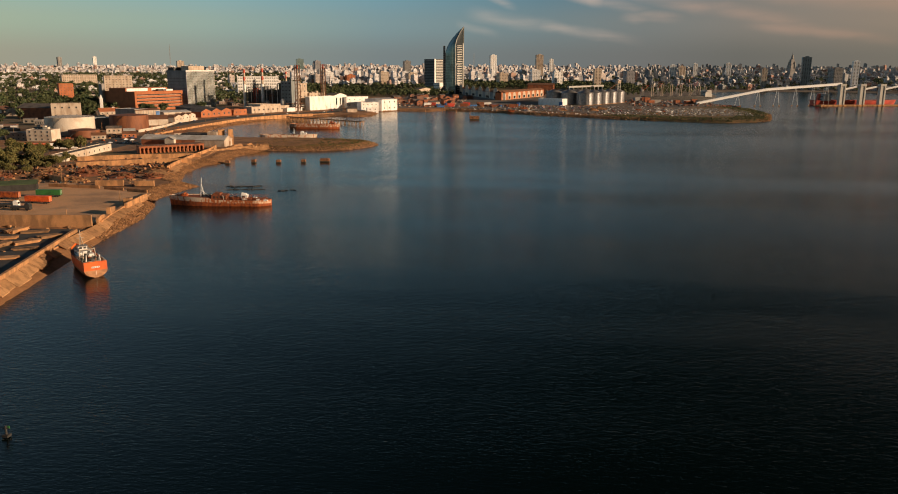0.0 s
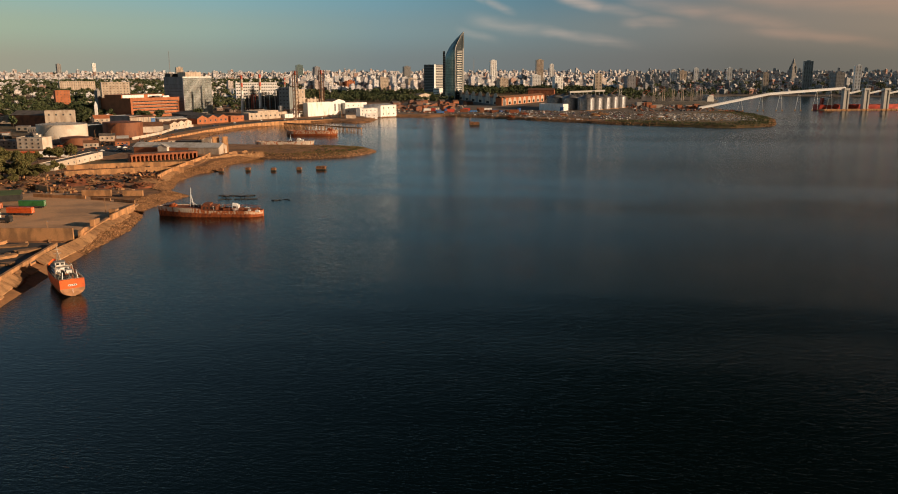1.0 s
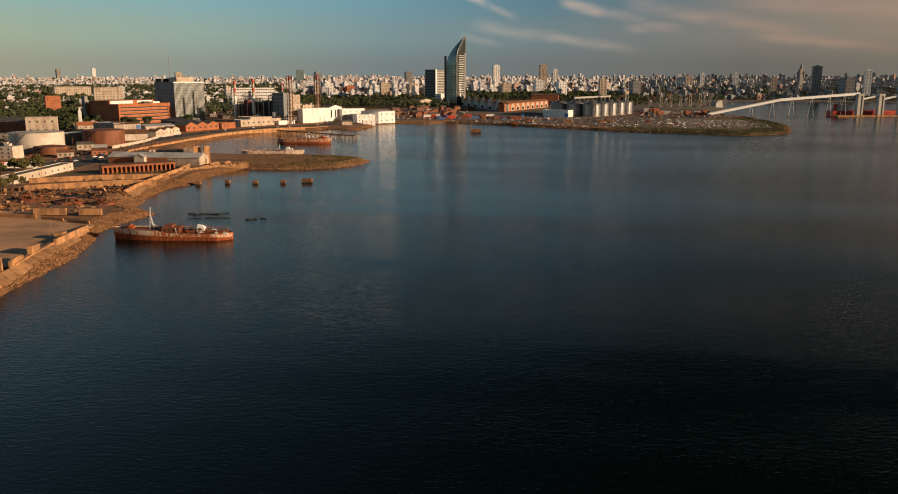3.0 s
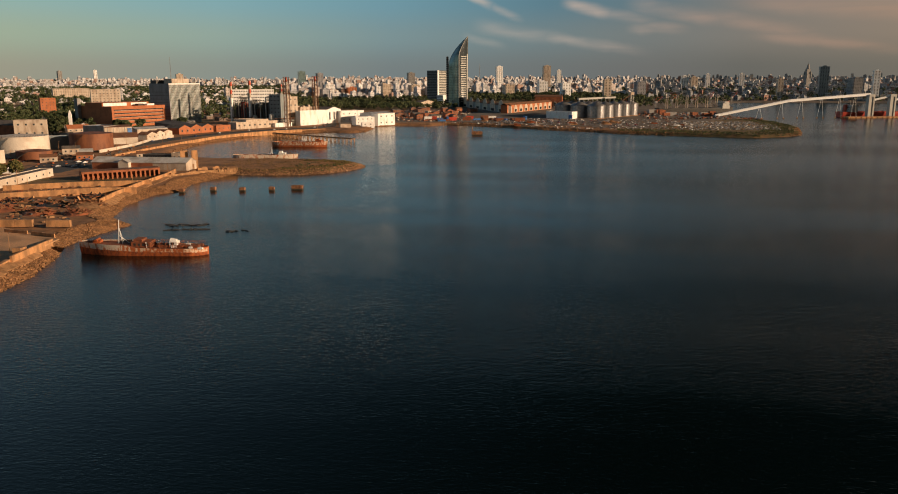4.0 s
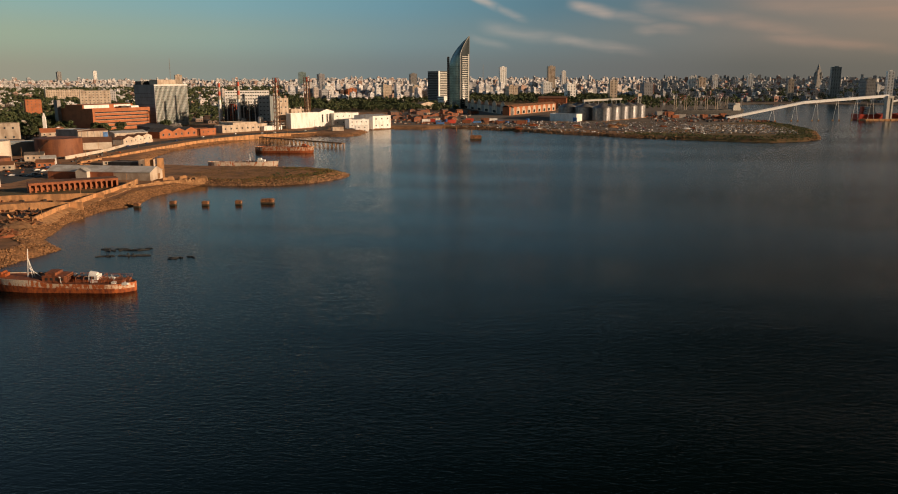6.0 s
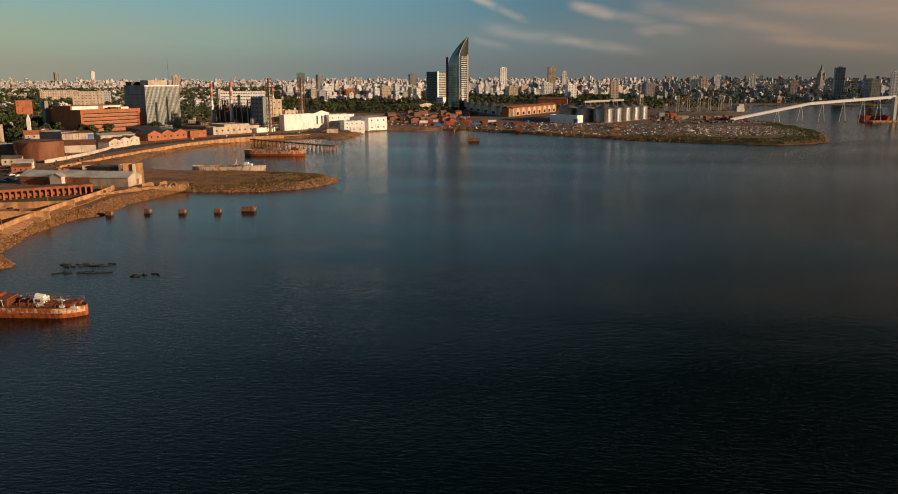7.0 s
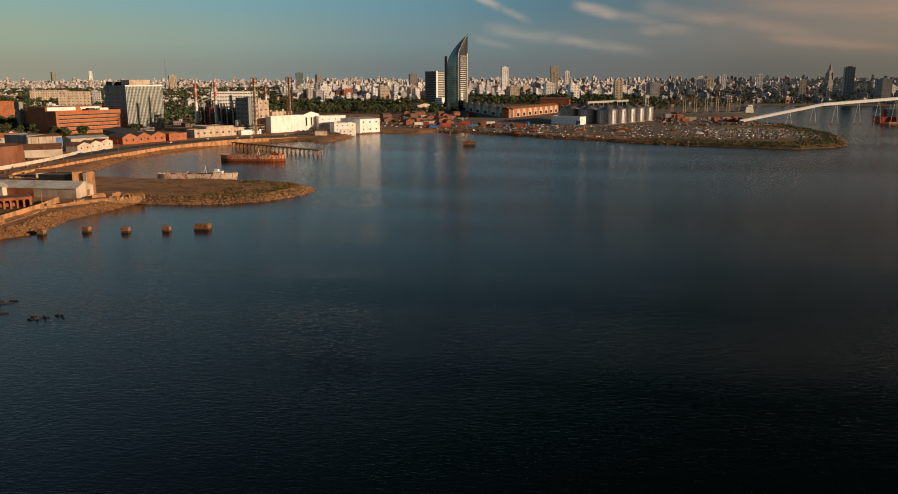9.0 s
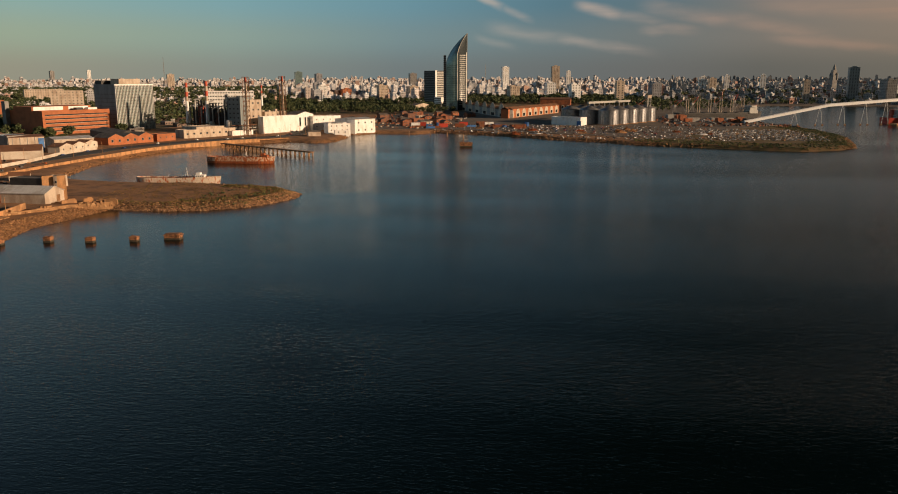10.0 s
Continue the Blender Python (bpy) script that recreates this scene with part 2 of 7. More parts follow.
M_SLATE = mat("dark_grey_panels", (0.13, 0.13, 0.135), 0.7, vary=0.2, scale=0.1)
M_DARK = mat("dark_steel", (0.06, 0.058, 0.056), 0.6, metal=0.3, scale=0.3)
M_TIN = mat("corrugated_tin", (0.60, 0.59, 0.57), 0.45, metal=0.15, second=(0.44, 0.40, 0.35), scale=0.15)
M_TARROOF = mat("tar_roof", (0.16, 0.135, 0.115), 0.9, second=(0.09, 0.078, 0.07), scale=0.15)
M_RUSTROOF = mat("rusty_roof", (0.22, 0.1, 0.05), 0.85, second=(0.15, 0.067, 0.034), scale=0.1)
M_GLASS = mat("dark_window_glass", (0.03, 0.04, 0.045), 0.12, vary=0.3, bump=0.0, ior=1.5)
M_TOWERGLASS = mat("teal_curtain_glass", (0.30, 0.40, 0.38), 0.28, metal=0.5, vary=0.25, scale=0.06, fine=0.3, bump=0.0)
M_LOUVRE = mat("pale_aluminium", (0.42, 0.41, 0.38), 0.5, metal=0.2, vary=0.1, scale=0.1)
M_SILO = mat("galvanised_silo", (0.30, 0.30, 0.31), 0.42, metal=0.7, vary=0.25, scale=0.3, fine=1.0)
M_TANKW = mat("white_tank_paint", (0.70, 0.62, 0.52), 0.6, second=(0.56, 0.46, 0.36), scale=0.1)
M_TANKB = mat("brown_tank_paint", (0.25, 0.092, 0.04), 0.7, second=(0.16, 0.059, 0.03), scale=0.2, run=0.3)
M_RUST = mat("flaking_rust", (0.46, 0.115, 0.026), 0.85, second=(0.20, 0.048, 0.018), scale=1.1, fine=3, run=0.4, edge=(0.42, 0.62))
M_RUSTWHITE = mat("rust_streaked_white_paint", (0.72, 0.60, 0.48), 0.75, second=(0.50, 0.135, 0.034), scale=1.0, fine=2.5, edge=(0.52, 0.61), run=0.3)
M_RUSTPATCH = mat("rust_with_paint_remnants", (0.68, 0.50, 0.36), 0.8, second=(0.47, 0.118, 0.03), scale=0.95, fine=2.5, edge=(0.45, 0.53), run=0.5)
M_DARKRUST = mat("dark_scaly_rust", (0.27, 0.084, 0.034), 0.9, second=(0.14, 0.051, 0.027), scale=0.8, fine=3)
M_CONVEYOR = mat("bright_white_sheeting", (0.92, 0.92, 0.91), 0.45, second=(0.80, 0.79, 0.77), scale=0.1, edge=(0.5, 0.75), bump=0.03)
M_BLUE = mat("blue_sheeting", (0.06, 0.2, 0.5), 0.6)
M_OFFICE = mat("blue_grey_panels", (0.24, 0.27, 0.275), 0.6, vary=0.25, scale=0.15, run=0.4)
M_ORANGE = mat("orange_hull_paint", (0.8, 0.155, 0.027), 0.5, second=(0.62, 0.109, 0.023), scale=0.4)
M_BEIGE = mat("beige_antifouling", (0.5, 0.251, 0.12), 0.7, scale=0.5)
M_REDHULL = mat("red_hull_paint", (0.55, 0.06, 0.03), 0.5, scale=0.1)
M_DECK = mat("dark_green_deck", (0.07, 0.08, 0.065), 0.7, second=(0.14, 0.08, 0.05), scale=0.6)
M_TIMBER = mat("weathered_timber", (0.3, 0.167, 0.081), 0.9, scale=0.6)
M_LEAF = mat("foliage", (0.06, 0.085, 0.025), 0.8, palette=[(0.065, 0.098, 0.036), (0.085, 0.115, 0.040), (0.105, 0.118, 0.044), (0.058, 0.086, 0.036), (0.098, 0.100, 0.042)], island=True, vary=0.2, bump=0)
M_TUSSOCK = mat("parched_tussock", (0.20, 0.13, 0.05), 0.9, palette=[(0.30, 0.170, 0.062), (0.24, 0.150, 0.058), (0.36, 0.200, 0.080), (0.17, 0.130, 0.045)], island=True, vary=0.25, bump=0)
M_SPITSTONE = mat("weathered_spit_stone", (0.30, 0.20, 0.12), 0.95, palette=[(0.40, 0.225, 0.115), (0.20, 0.108, 0.056), (0.54, 0.315, 0.165), (0.31, 0.168, 0.086), (0.12, 0.073, 0.041)], island=True)
M_LEAFDRY = mat("dry_foliage", (0.11, 0.10, 0.035), 0.8, palette=[(0.155, 0.150, 0.042), (0.175, 0.150, 0.046), (0.120, 0.130, 0.040), (0.190, 0.155, 0.052)], island=True, vary=0.2, bump=0)
M_BARK = mat("bark", (0.12, 0.085, 0.06), 0.95)
M_REDPAINT = mat("red_stack_paint", (0.60, 0.11, 0.06), 0.7, scale=0.3)
M_SHEDGREEN = mat("dull_green_sheeting", (0.07, 0.10, 0.045), 0.7, scale=0.3)
M_GREENPAINT = mat("green_container_paint", (0.05, 0.22, 0.06), 0.5, scale=0.4)
# city wall colours, cooled towards blue to stand in for distance haze
HAZED_CITY = [(0.72, 0.71, 0.73), (0.62, 0.60, 0.60), (0.76, 0.76, 0.77), (0.45, 0.42, 0.42), (0.69, 0.64, 0.63), (0.36, 0.37, 0.40),
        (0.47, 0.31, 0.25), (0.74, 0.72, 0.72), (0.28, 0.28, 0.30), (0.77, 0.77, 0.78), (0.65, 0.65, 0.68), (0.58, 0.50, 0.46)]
M_CITY = mat("rendered_facade", (0.5, 0.45, 0.4), 0.85, palette=HAZED_CITY, vary=0.22, scale=0.06, fine=0.8, bump=0)
# old-town walls: the city colours greyed, with cloud shade put into the palette
SHADED_OLD_TOWN = [(0.46, 0.47, 0.48), (0.34, 0.35, 0.36), (0.60, 0.60, 0.60), (0.28, 0.29, 0.30), (0.52, 0.48, 0.45), (0.40, 0.22, 0.17), (0.38, 0.39, 0.40), (0.70, 0.69, 0.68), (0.30, 0.31, 0.33)]
M_OLDTOWN = mat("shaded_old_town_facade", (0.45, 0.45, 0.45), 0.85, palette=SHADED_OLD_TOWN, vary=0.22, scale=0.06, fine=0.8, bump=0)
M_OLDTOWNJ = mat("shaded_old_town_far_facade", (0.45, 0.45, 0.45), 0.85, palette=SHADED_OLD_TOWN, island=True, vary=0.22, scale=0.04, fine=0.5, bump=0)
M_CITYJ = mat("far_facade", (0.5, 0.45, 0.4), 0.85, palette=HAZED_CITY, island=True, vary=0.22, scale=0.04, fine=0.5, bump=0)
ROOFS = [(0.16, 0.12, 0.10), (0.28, 0.14, 0.09), (0.24, 0.21, 0.18), (0.36, 0.32, 0.28), (0.20, 0.17, 0.15)]
M_WESTJ = mat("western_house_walls", (0.4, 0.35, 0.3), 0.9, palette=[(0.46, 0.40, 0.35), (0.34, 0.28, 0.23), (0.58, 0.54, 0.50), (0.28, 0.20, 0.16), (0.40, 0.36, 0.33), (0.24, 0.22, 0.20), (0.66, 0.62, 0.58)], island=True, vary=0.25, scale=0.06, fine=0.6, bump=0)
M_ROOFJ = mat("house_roofs", (0.2, 0.15, 0.1), 0.9, palette=ROOFS, island=True, vary=0.3, scale=0.1, fine=0.8, bump=0)
CARS = [(0.75, 0.74, 0.72), (0.05, 0.05, 0.055), (0.40, 0.40, 0.41), (0.70, 0.68, 0.65), (0.32, 0.03, 0.02), (0.03, 0.06, 0.16)]
M_CAR = mat("car_paint", (0.6, 0.6, 0.6), 0.3, palette=CARS, vary=0.1, scale=1, bump=0)
M_RUBBER = mat("tyre_rubber", (0.02, 0.02, 0.02), 0.9, bump=0)


# ---- mesh helpers ----
class Build:
    """Collects boxes, prisms and tubes of one part."""

    def __init__(self):
        self.v, self.f, self.m = [], [], []

    def add(self, verts, faces, m=0):
        k = len(self.v)
        self.v.extend(verts)
        for f in faces:
            self.f.append([i + k for i in f])
            self.m.append(m)

    def box(self, c, s, rz=0.0, m=0, taper=1.0):
        cs, sn = math.cos(rz), math.sin(rz)
        vs = []
        for z, k in ((-0.5, 1.0), (0.5, taper)):
            for x, y in ((-0.5, -0.5), (0.5, -0.5), (0.5, 0.5), (-0.5, 0.5)):
                px, py = x * s[0] * k, y * s[1] * k
                vs.append((c[0] + px * cs - py * sn, c[1] + px * sn + py * cs, c[2] + z * s[2]))
        self.add(vs, [(3, 2, 1, 0), (4, 5, 6, 7), (0, 1, 5, 4), (1, 2, 6, 5), (2, 3, 7, 6), (3, 0, 4, 7)], m)

    def prism(self, pts, z0, z1, m=0, mtop=None):
        n = len(pts)
        self.add([(x, y, z0) for x, y in pts] + [(x, y, z1) for x, y in pts],
                 [(i, (i + 1) % n, n + (i + 1) % n, n + i) for i in range(n)] + [list(range(n - 1, -1, -1))], m)
        self.add([(x, y, z1) for x, y in pts], [list(range(n))], m if mtop is None else mtop)

    def tube(self, p, q, r0, r1=None, n=8, m=0):
        r1 = r0 if r1 is None else r1
        p, q = Vector(p), Vector(q)
        d = (q - p).normalized()
        a = d.cross(Vector((0, 0, 1)) if abs(d.z) < 0.9 else Vector((1, 0, 0))).normalized()
        b = d.cross(a)
        vs = []
        for c, r in ((p, r0), (q, r1)):
            for i in range(n):
                w = 2 * math.pi * i / n
                vs.append(tuple(c + a * (r * math.cos(w)) + b * (r * math.sin(w))))
        self.add(vs, [(i, (i + 1) % n, n + (i + 1) % n, n + i) for i in range(n)] + [list(range(n - 1, -1, -1)), list(range(n, 2 * n))], m)

    def lathe(self, profile, n=32, c=(0, 0), m=0):
        k = len(profile)
        vs = [(c[0] + r * math.cos(2 * math.pi * i / n), c[1] + r * math.sin(2 * math.pi * i / n), z) for i in range(n) for r, z in profile]
        fs = [(i * k + j, ((i + 1) % n) * k + j, ((i + 1) % n) * k + j + 1, i * k + j + 1) for i in range(n) for j in range(k - 1)]
        self.add(vs, fs, m)

    def mesh(self, name, mats, smooth=False):
        me = bpy.data.meshes.new(name)
        me.from_pydata(self.v, [], self.f)
        for m in mats:
            me.materials.append(m)
        me.polygons.foreach_set("material_index", self.m)
        if smooth:
            me.polygons.foreach_set("use_smooth", [True] * len(self.f))
        me.update()
        return me


def part(name, b, material, parent, label="", smooth=False, kind=""):
    mats = material if isinstance(material, (list, tuple)) else [material]
    ob = new(name, b if isinstance(b, bpy.types.Mesh) else b.mesh(name, mats, smooth))
    ob.parent = parent
    return tagged(ob, label, kind=kind)


def thing(name, x, y, z, turn=0.0, label="", category="", group="", kind=""):
    ob = new(name)
    ob.empty_display_size = 1
    ob.matrix_world = Matrix.Translation((x, y, z)) @ Matrix.Rotation(turn, 4, 'Z')
    return tagged(ob, label, category, group, kind)


def single(name, b, material, x, y, z, turn=0.0, label="", category="", group="", kind="", smooth=False):
    mats = material if isinstance(material, (list, tuple)) else [material]
    ob = new(name, b.mesh(name, mats, smooth))
    ob.matrix_world = Matrix.Translation((x, y, z)) @ Matrix.Rotation(turn, 4, 'Z')
    return tagged(ob, label, category, group, kind)


def smooth01(x, a, b):
    t = np.clip((x - a) / (b - a), 0, 1)
    return t * t * (3 - 2 * t)


# ---- ground and water ----
COAST_WEST = [(-60, -400), (-75, -150), (-110, 20), (-157.5, 212.5), (-163.6, 238.6), (-179.9, 308.3), (-186, 345.6), (-196.2, 373.8), (-206.4, 395.1),
              (-207.4, 420), (-205.4, 444), (-224.8, 460), (-240.1, 500), (-244.2, 539), (-236, 554), (-245.2, 587), (-242.2, 608), (-240, 641),
              (-209.8, 641), (-190, 647), (-172, 660), (-163.5, 679), (-158.5, 697), (-161, 713), (-175, 726), (-198, 734), (-237, 738), (-290, 738), (-330, 745), (-352, 768),
              (-373, 830), (-384, 892), (-381, 957), (-368.9, 1031), (-333.5, 1065), (-312.8, 1095)]
COAST_NORTH = [(-277.9, 1082), (-260.5, 1104), (-266.6, 1172), (-278.8, 1219), (-266.6, 1213), (-251.3, 1241), (-199.7, 1235), (-179.6, 1271), (-117.7, 1242),
               (-76.2, 1218), (-35.9, 1180), (0.1, 1159), (30, 1143), (55, 1119), (109, 1096), (160, 1076), (185, 1065), (212, 1058),
               (251, 1080), (273, 1108), (285, 1150), (310, 1258), (312, 1361), (298.6, 1461), (271.3, 1584), (163.5, 1714), (167.9, 1764), (380, 2043), (360.7, 2239),
               (481, 2433), (740, 2457), (1251, 2184), (2003, 1809), (3715, 1080)]
COAST = COAST_WEST + COAST_NORTH + [(3532, 4939), (-12809, 19679), (-6500, -400)]


def coast_distance(px, py):
    """Metres inland (positive) or out in the water (negative)."""
    best = np.full(px.shape, 1e9)
    inside = np.zeros(px.shape, bool)
    for (ax, ay), (bx, by) in zip(COAST, COAST[1:] + COAST[:1]):
        dx, dy = bx - ax, by - ay
        k = np.clip(((px - ax) * dx + (py - ay) * dy) / (dx * dx + dy * dy), 0, 1)
        best = np.minimum(best, np.hypot(px - ax - k * dx, py - ay - k * dy))
        if ay != by:
            inside ^= ((ay > py) != (by > py)) & (px < (bx - ax) * (py - ay) / (by - ay) + ax)
    return np.where(inside, best, -best)


def terrain(px, py):
    sd = coast_distance(px, py)
    shore = np.clip(sd * 0.33, -3, 3.0)
    far = np.hypot(px, py - 130)
    rise = 24 * smooth01(far, 1650, 3200) + 27 * smooth01(far, 3500, 4900)
    rise = rise * smooth01(sd, 60, 500)
    return shore + rise + np.where(sd > 12, 0.6 * smooth01(sd, 12, 60), 0)


def height(x, y):
    return float(terrain(np.array([float(x)]), np.array([float(y)]))[0])


def lines(*runs):
    out = []
    for a, b, step in runs:
        out += list(np.arange(a, b, step))
    return np.array(out + [runs[-1][1]], float)


gx = lines((-4800, -1000, 60), (-1000, -430, 12), (-430, -130, 3), (-130, 420, 6), (420, 1100, 30), (1100, 4200, 90))
gy = lines((-600, 150, 20), (150, 800, 3.5), (800, 1700, 8), (1700, 3000, 24), (3000, 5400, 70))
GX, GY = np.meshgrid(gx, gy)
GZ = terrain(GX, GY)
rng = np.random.default_rng(5)
GZ += np.where(GZ > 0.3, rng.normal(0, 0.12, GZ.shape), 0)
W, H = len(gx), len(gy)
me = bpy.data.meshes.new("ground")
idx = np.arange(W * H).reshape(H, W)
quads = np.stack([idx[:-1, :-1], idx[:-1, 1:], idx[1:, 1:], idx[1:, :-1]], -1).reshape(-1, 4)
keep = (GZ.ravel()[quads] > -2.9).any(1)
quads = quads[keep]
me.vertices.add(W * H)
me.vertices.foreach_set("co", np.stack([GX, GY, GZ], -1).ravel())
me.loops.add(quads.size)
me.loops.foreach_set("vertex_index", quads.ravel())
me.polygons.add(len(quads))
me.polygons.foreach_set("loop_start", np.arange(0, quads.size, 4))
me.update(calc_edges=True)
# dry grass on the two spits and inland, dust elsewhere
cx, cy = GX.ravel()[quads].mean(1), GY.ravel()[quads].mean(1)
green = ((cx > 78) & (cy < 1460) & (cx < 315)) | (np.hypot(cx, cy) > 1750) | ((cx < -540) & (cy < 1350))
quay = (cx > 120) & (cy > 1600)
for m in (M_GROUND, M_GRASS, M_DIRT):
    me.materials.append(m)
me.polygons.foreach_set("material_index", np.where(quay, 2, green.astype(int)).astype(np.int32))
tagged(new("ground", me), "dusty brown shore ground with dry grass patches", "ground", kind="structure")

b = Build()
b.add([(-6000, -2500, 0), (6000, -2500, 0), (6000, 6000, 0), (-6000, 6000, 0)], [(0, 1, 2, 3)])
single("water", b, M_WATER, 0, 0, 0, label="dark teal bay water with fine wind ripples", category="water", kind="structure")


# ---- buildings ----
def window_mesh(w, h, name="window"):
    """A window's frame, its face towards -Y, and the pane set back in it."""
    b = Build()
    t = 0.09 * min(w, h) + 0.03
    for x, sx, z, sz in ((0, w, h / 2 - t / 2, t), (0, w, -h / 2 + t / 2, t), (-w / 2 + t / 2, t, 0, h - 2 * t), (w / 2 - t / 2, t, 0, h - 2 * t)):
        b.box((x, -0.06, z), (sx, 0.2, sz))
    p = Build()
    p.box((0, -0.04, 0), (w - 2 * t, 0.08, h - 2 * t))
    return b.mesh(name, [M_GREY]), p.mesh("pane", [M_GLASS])


def frame_of(p0, p1):
    dx, dy = p1[0] - p0[0], p1[1] - p0[1]
    return math.hypot(dx, dy), math.atan2(dy, dx)


def windows_on(parent, mesh, w, storeys, cols, z_first, pitch, x0, x1, y, turn=0.0, skip=()):
    """Rows of windows on a wall that runs along the local x axis at y (turn: a side wall)."""
    for s in range(storeys):
        for c in range(cols):
            if (s, c) in skip:
                continue
            x = x0 + (x1 - x0) * (c + 0.5) / cols
            ob = new("window", mesh[0])
            ob.parent = parent
            part("pane", mesh[1], None, ob)
            m = Matrix.Translation((x, y, z_first + s * pitch))
            ob.matrix_local = Matrix.Rotation(turn, 4, 'Z') @ m if turn else m


def gable_roof(b, w, d, z, rise, over=0.4, along='x', m=0, thick=0.25):
    """Two slopes with thickness over a w by d block whose corner is the origin."""
    if along == 'x':
        for y0 in (-over, d + over):
            vs = []
            for dz in (0, thick):
                vs += [(-over, y0, z + dz - 0.1), (w + over, y0, z + dz - 0.1), (w + over, d / 2, z + rise + dz), (-over, d / 2, z + rise + dz)]
            b.add(vs, [(0, 1, 2, 3), (4, 5, 6, 7), (0, 1, 5, 4), (1, 2, 6, 5), (2, 3, 7, 6), (3, 0, 4, 7)], m)
    else:
        for x0 in (-over, w + over):
            vs = []
            for dz in (0, thick):
                vs += [(x0, -over, z + dz - 0.1), (x0, d + over, z + dz - 0.1), (w / 2, d + over, z + rise + dz), (w / 2, -over, z + rise + dz)]
            b.add(vs, [(0, 1, 2, 3), (4, 5, 6, 7), (0, 1, 5, 4), (1, 2, 6, 5), (2, 3, 7, 6), (3, 0, 4, 7)], m)


def walls_box(b, w, d, h, z0=0.0, parapet=0.6, m=0):
    b.box((w / 2, d / 2, z0 + h / 2), (w, d, h), m=m)
    if parapet:
        t = 0.35
        for c, s in (((w / 2, t / 2), (w, t)), ((w / 2, d - t / 2), (w, t)), ((t / 2, d / 2), (t, d - 2 * t)), ((w - t / 2, d / 2), (t, d - 2 * t))):
            b.box((c[0], c[1], z0 + h + parapet / 2), (s[0], s[1], parapet), m=m)


def house(name, p0, p1, depth, h, label, category="building", wall=M_WHITE, roof=M_TARROOF, storeys=0, cols=0, side_cols=0, win=(1.4, 1.5),
          gable=None, rise=2.5, clutter=0, group="", z=None, sill=None):
    """A building by its front's two base corners (left, right), depth and height."""
    w, turn = frame_of(p0, p1)
    z = min(height(*p0), height(*p1)) if z is None else z
    t = thing(name, p0[0], p0[1], z - 0.3, turn, label, category, group)
    rnd = random.Random(int(abs(p0[0] * 7 + p0[1] * 13)))
    b = Build()
    walls_box(b, w, depth, h + 0.3, parapet=0 if gable else 0.6)
    if gable:
        if gable == 'x':
            for x in (0.15, w - 0.15):
                b.add([(x - 0.15, 0, h + 0.3), (x - 0.15, depth, h + 0.3), (x - 0.15, depth / 2, h + rise + 0.3), (x + 0.15, 0, h + 0.3), (x + 0.15, depth, h + 0.3), (x + 0.15, depth / 2, h + rise + 0.3)],
                      [(0, 1, 2), (5, 4, 3), (0, 2, 5, 3), (1, 4, 5, 2)])
        else:
            for y in (0.15, depth - 0.15):
                b.add([(0, y - 0.15, h + 0.3), (w, y - 0.15, h + 0.3), (w / 2, y - 0.15, h + rise + 0.3), (0, y + 0.15, h + 0.3), (w, y + 0.15, h + 0.3), (w / 2, y + 0.15, h + rise + 0.3)],
                      [(0, 1, 2), (5, 4, 3), (0, 2, 5, 3), (1, 4, 5, 2)])
    part("wall", b, wall, t)
    b = Build()
    if gable:
        gable_roof(b, w, depth, h + 0.3, rise, along=gable)
    else:
        b.box((w / 2, depth / 2, h + 0.4), (w - 0.8, depth - 0.8, 0.2))
    part("roof", b, roof, t)
    if storeys:
        me = window_mesh(*win)
        pitch = h / storeys
        zf = 0.3 + pitch * 0.55
        if cols:
            windows_on(t, me, w, storeys, cols, zf, pitch, 0.6, w - 0.6, -0.01)
        if side_cols:
            windows_on(t, me, depth, storeys, side_cols, zf, pitch, -depth + 0.6, -0.6, -0.01, turn=-math.pi / 2)
    for _ in range(clutter):
        b = Build()
        s = (rnd.uniform(1.5, 5), rnd.uniform(1.5, 4), rnd.uniform(1.0, 3.0))
        b.box((0, 0, s[2] / 2), s)
        b.box((0, 0, s[2] + 0.1), (s[0] + 0.4, s[1] + 0.4, 0.2))
        o = part("roof_hut", b, wall, t)
        o.location = (rnd.uniform(4, max(5, w - 4)), rnd.uniform(3, max(4, depth - 3)), h + 0.5)
    return t


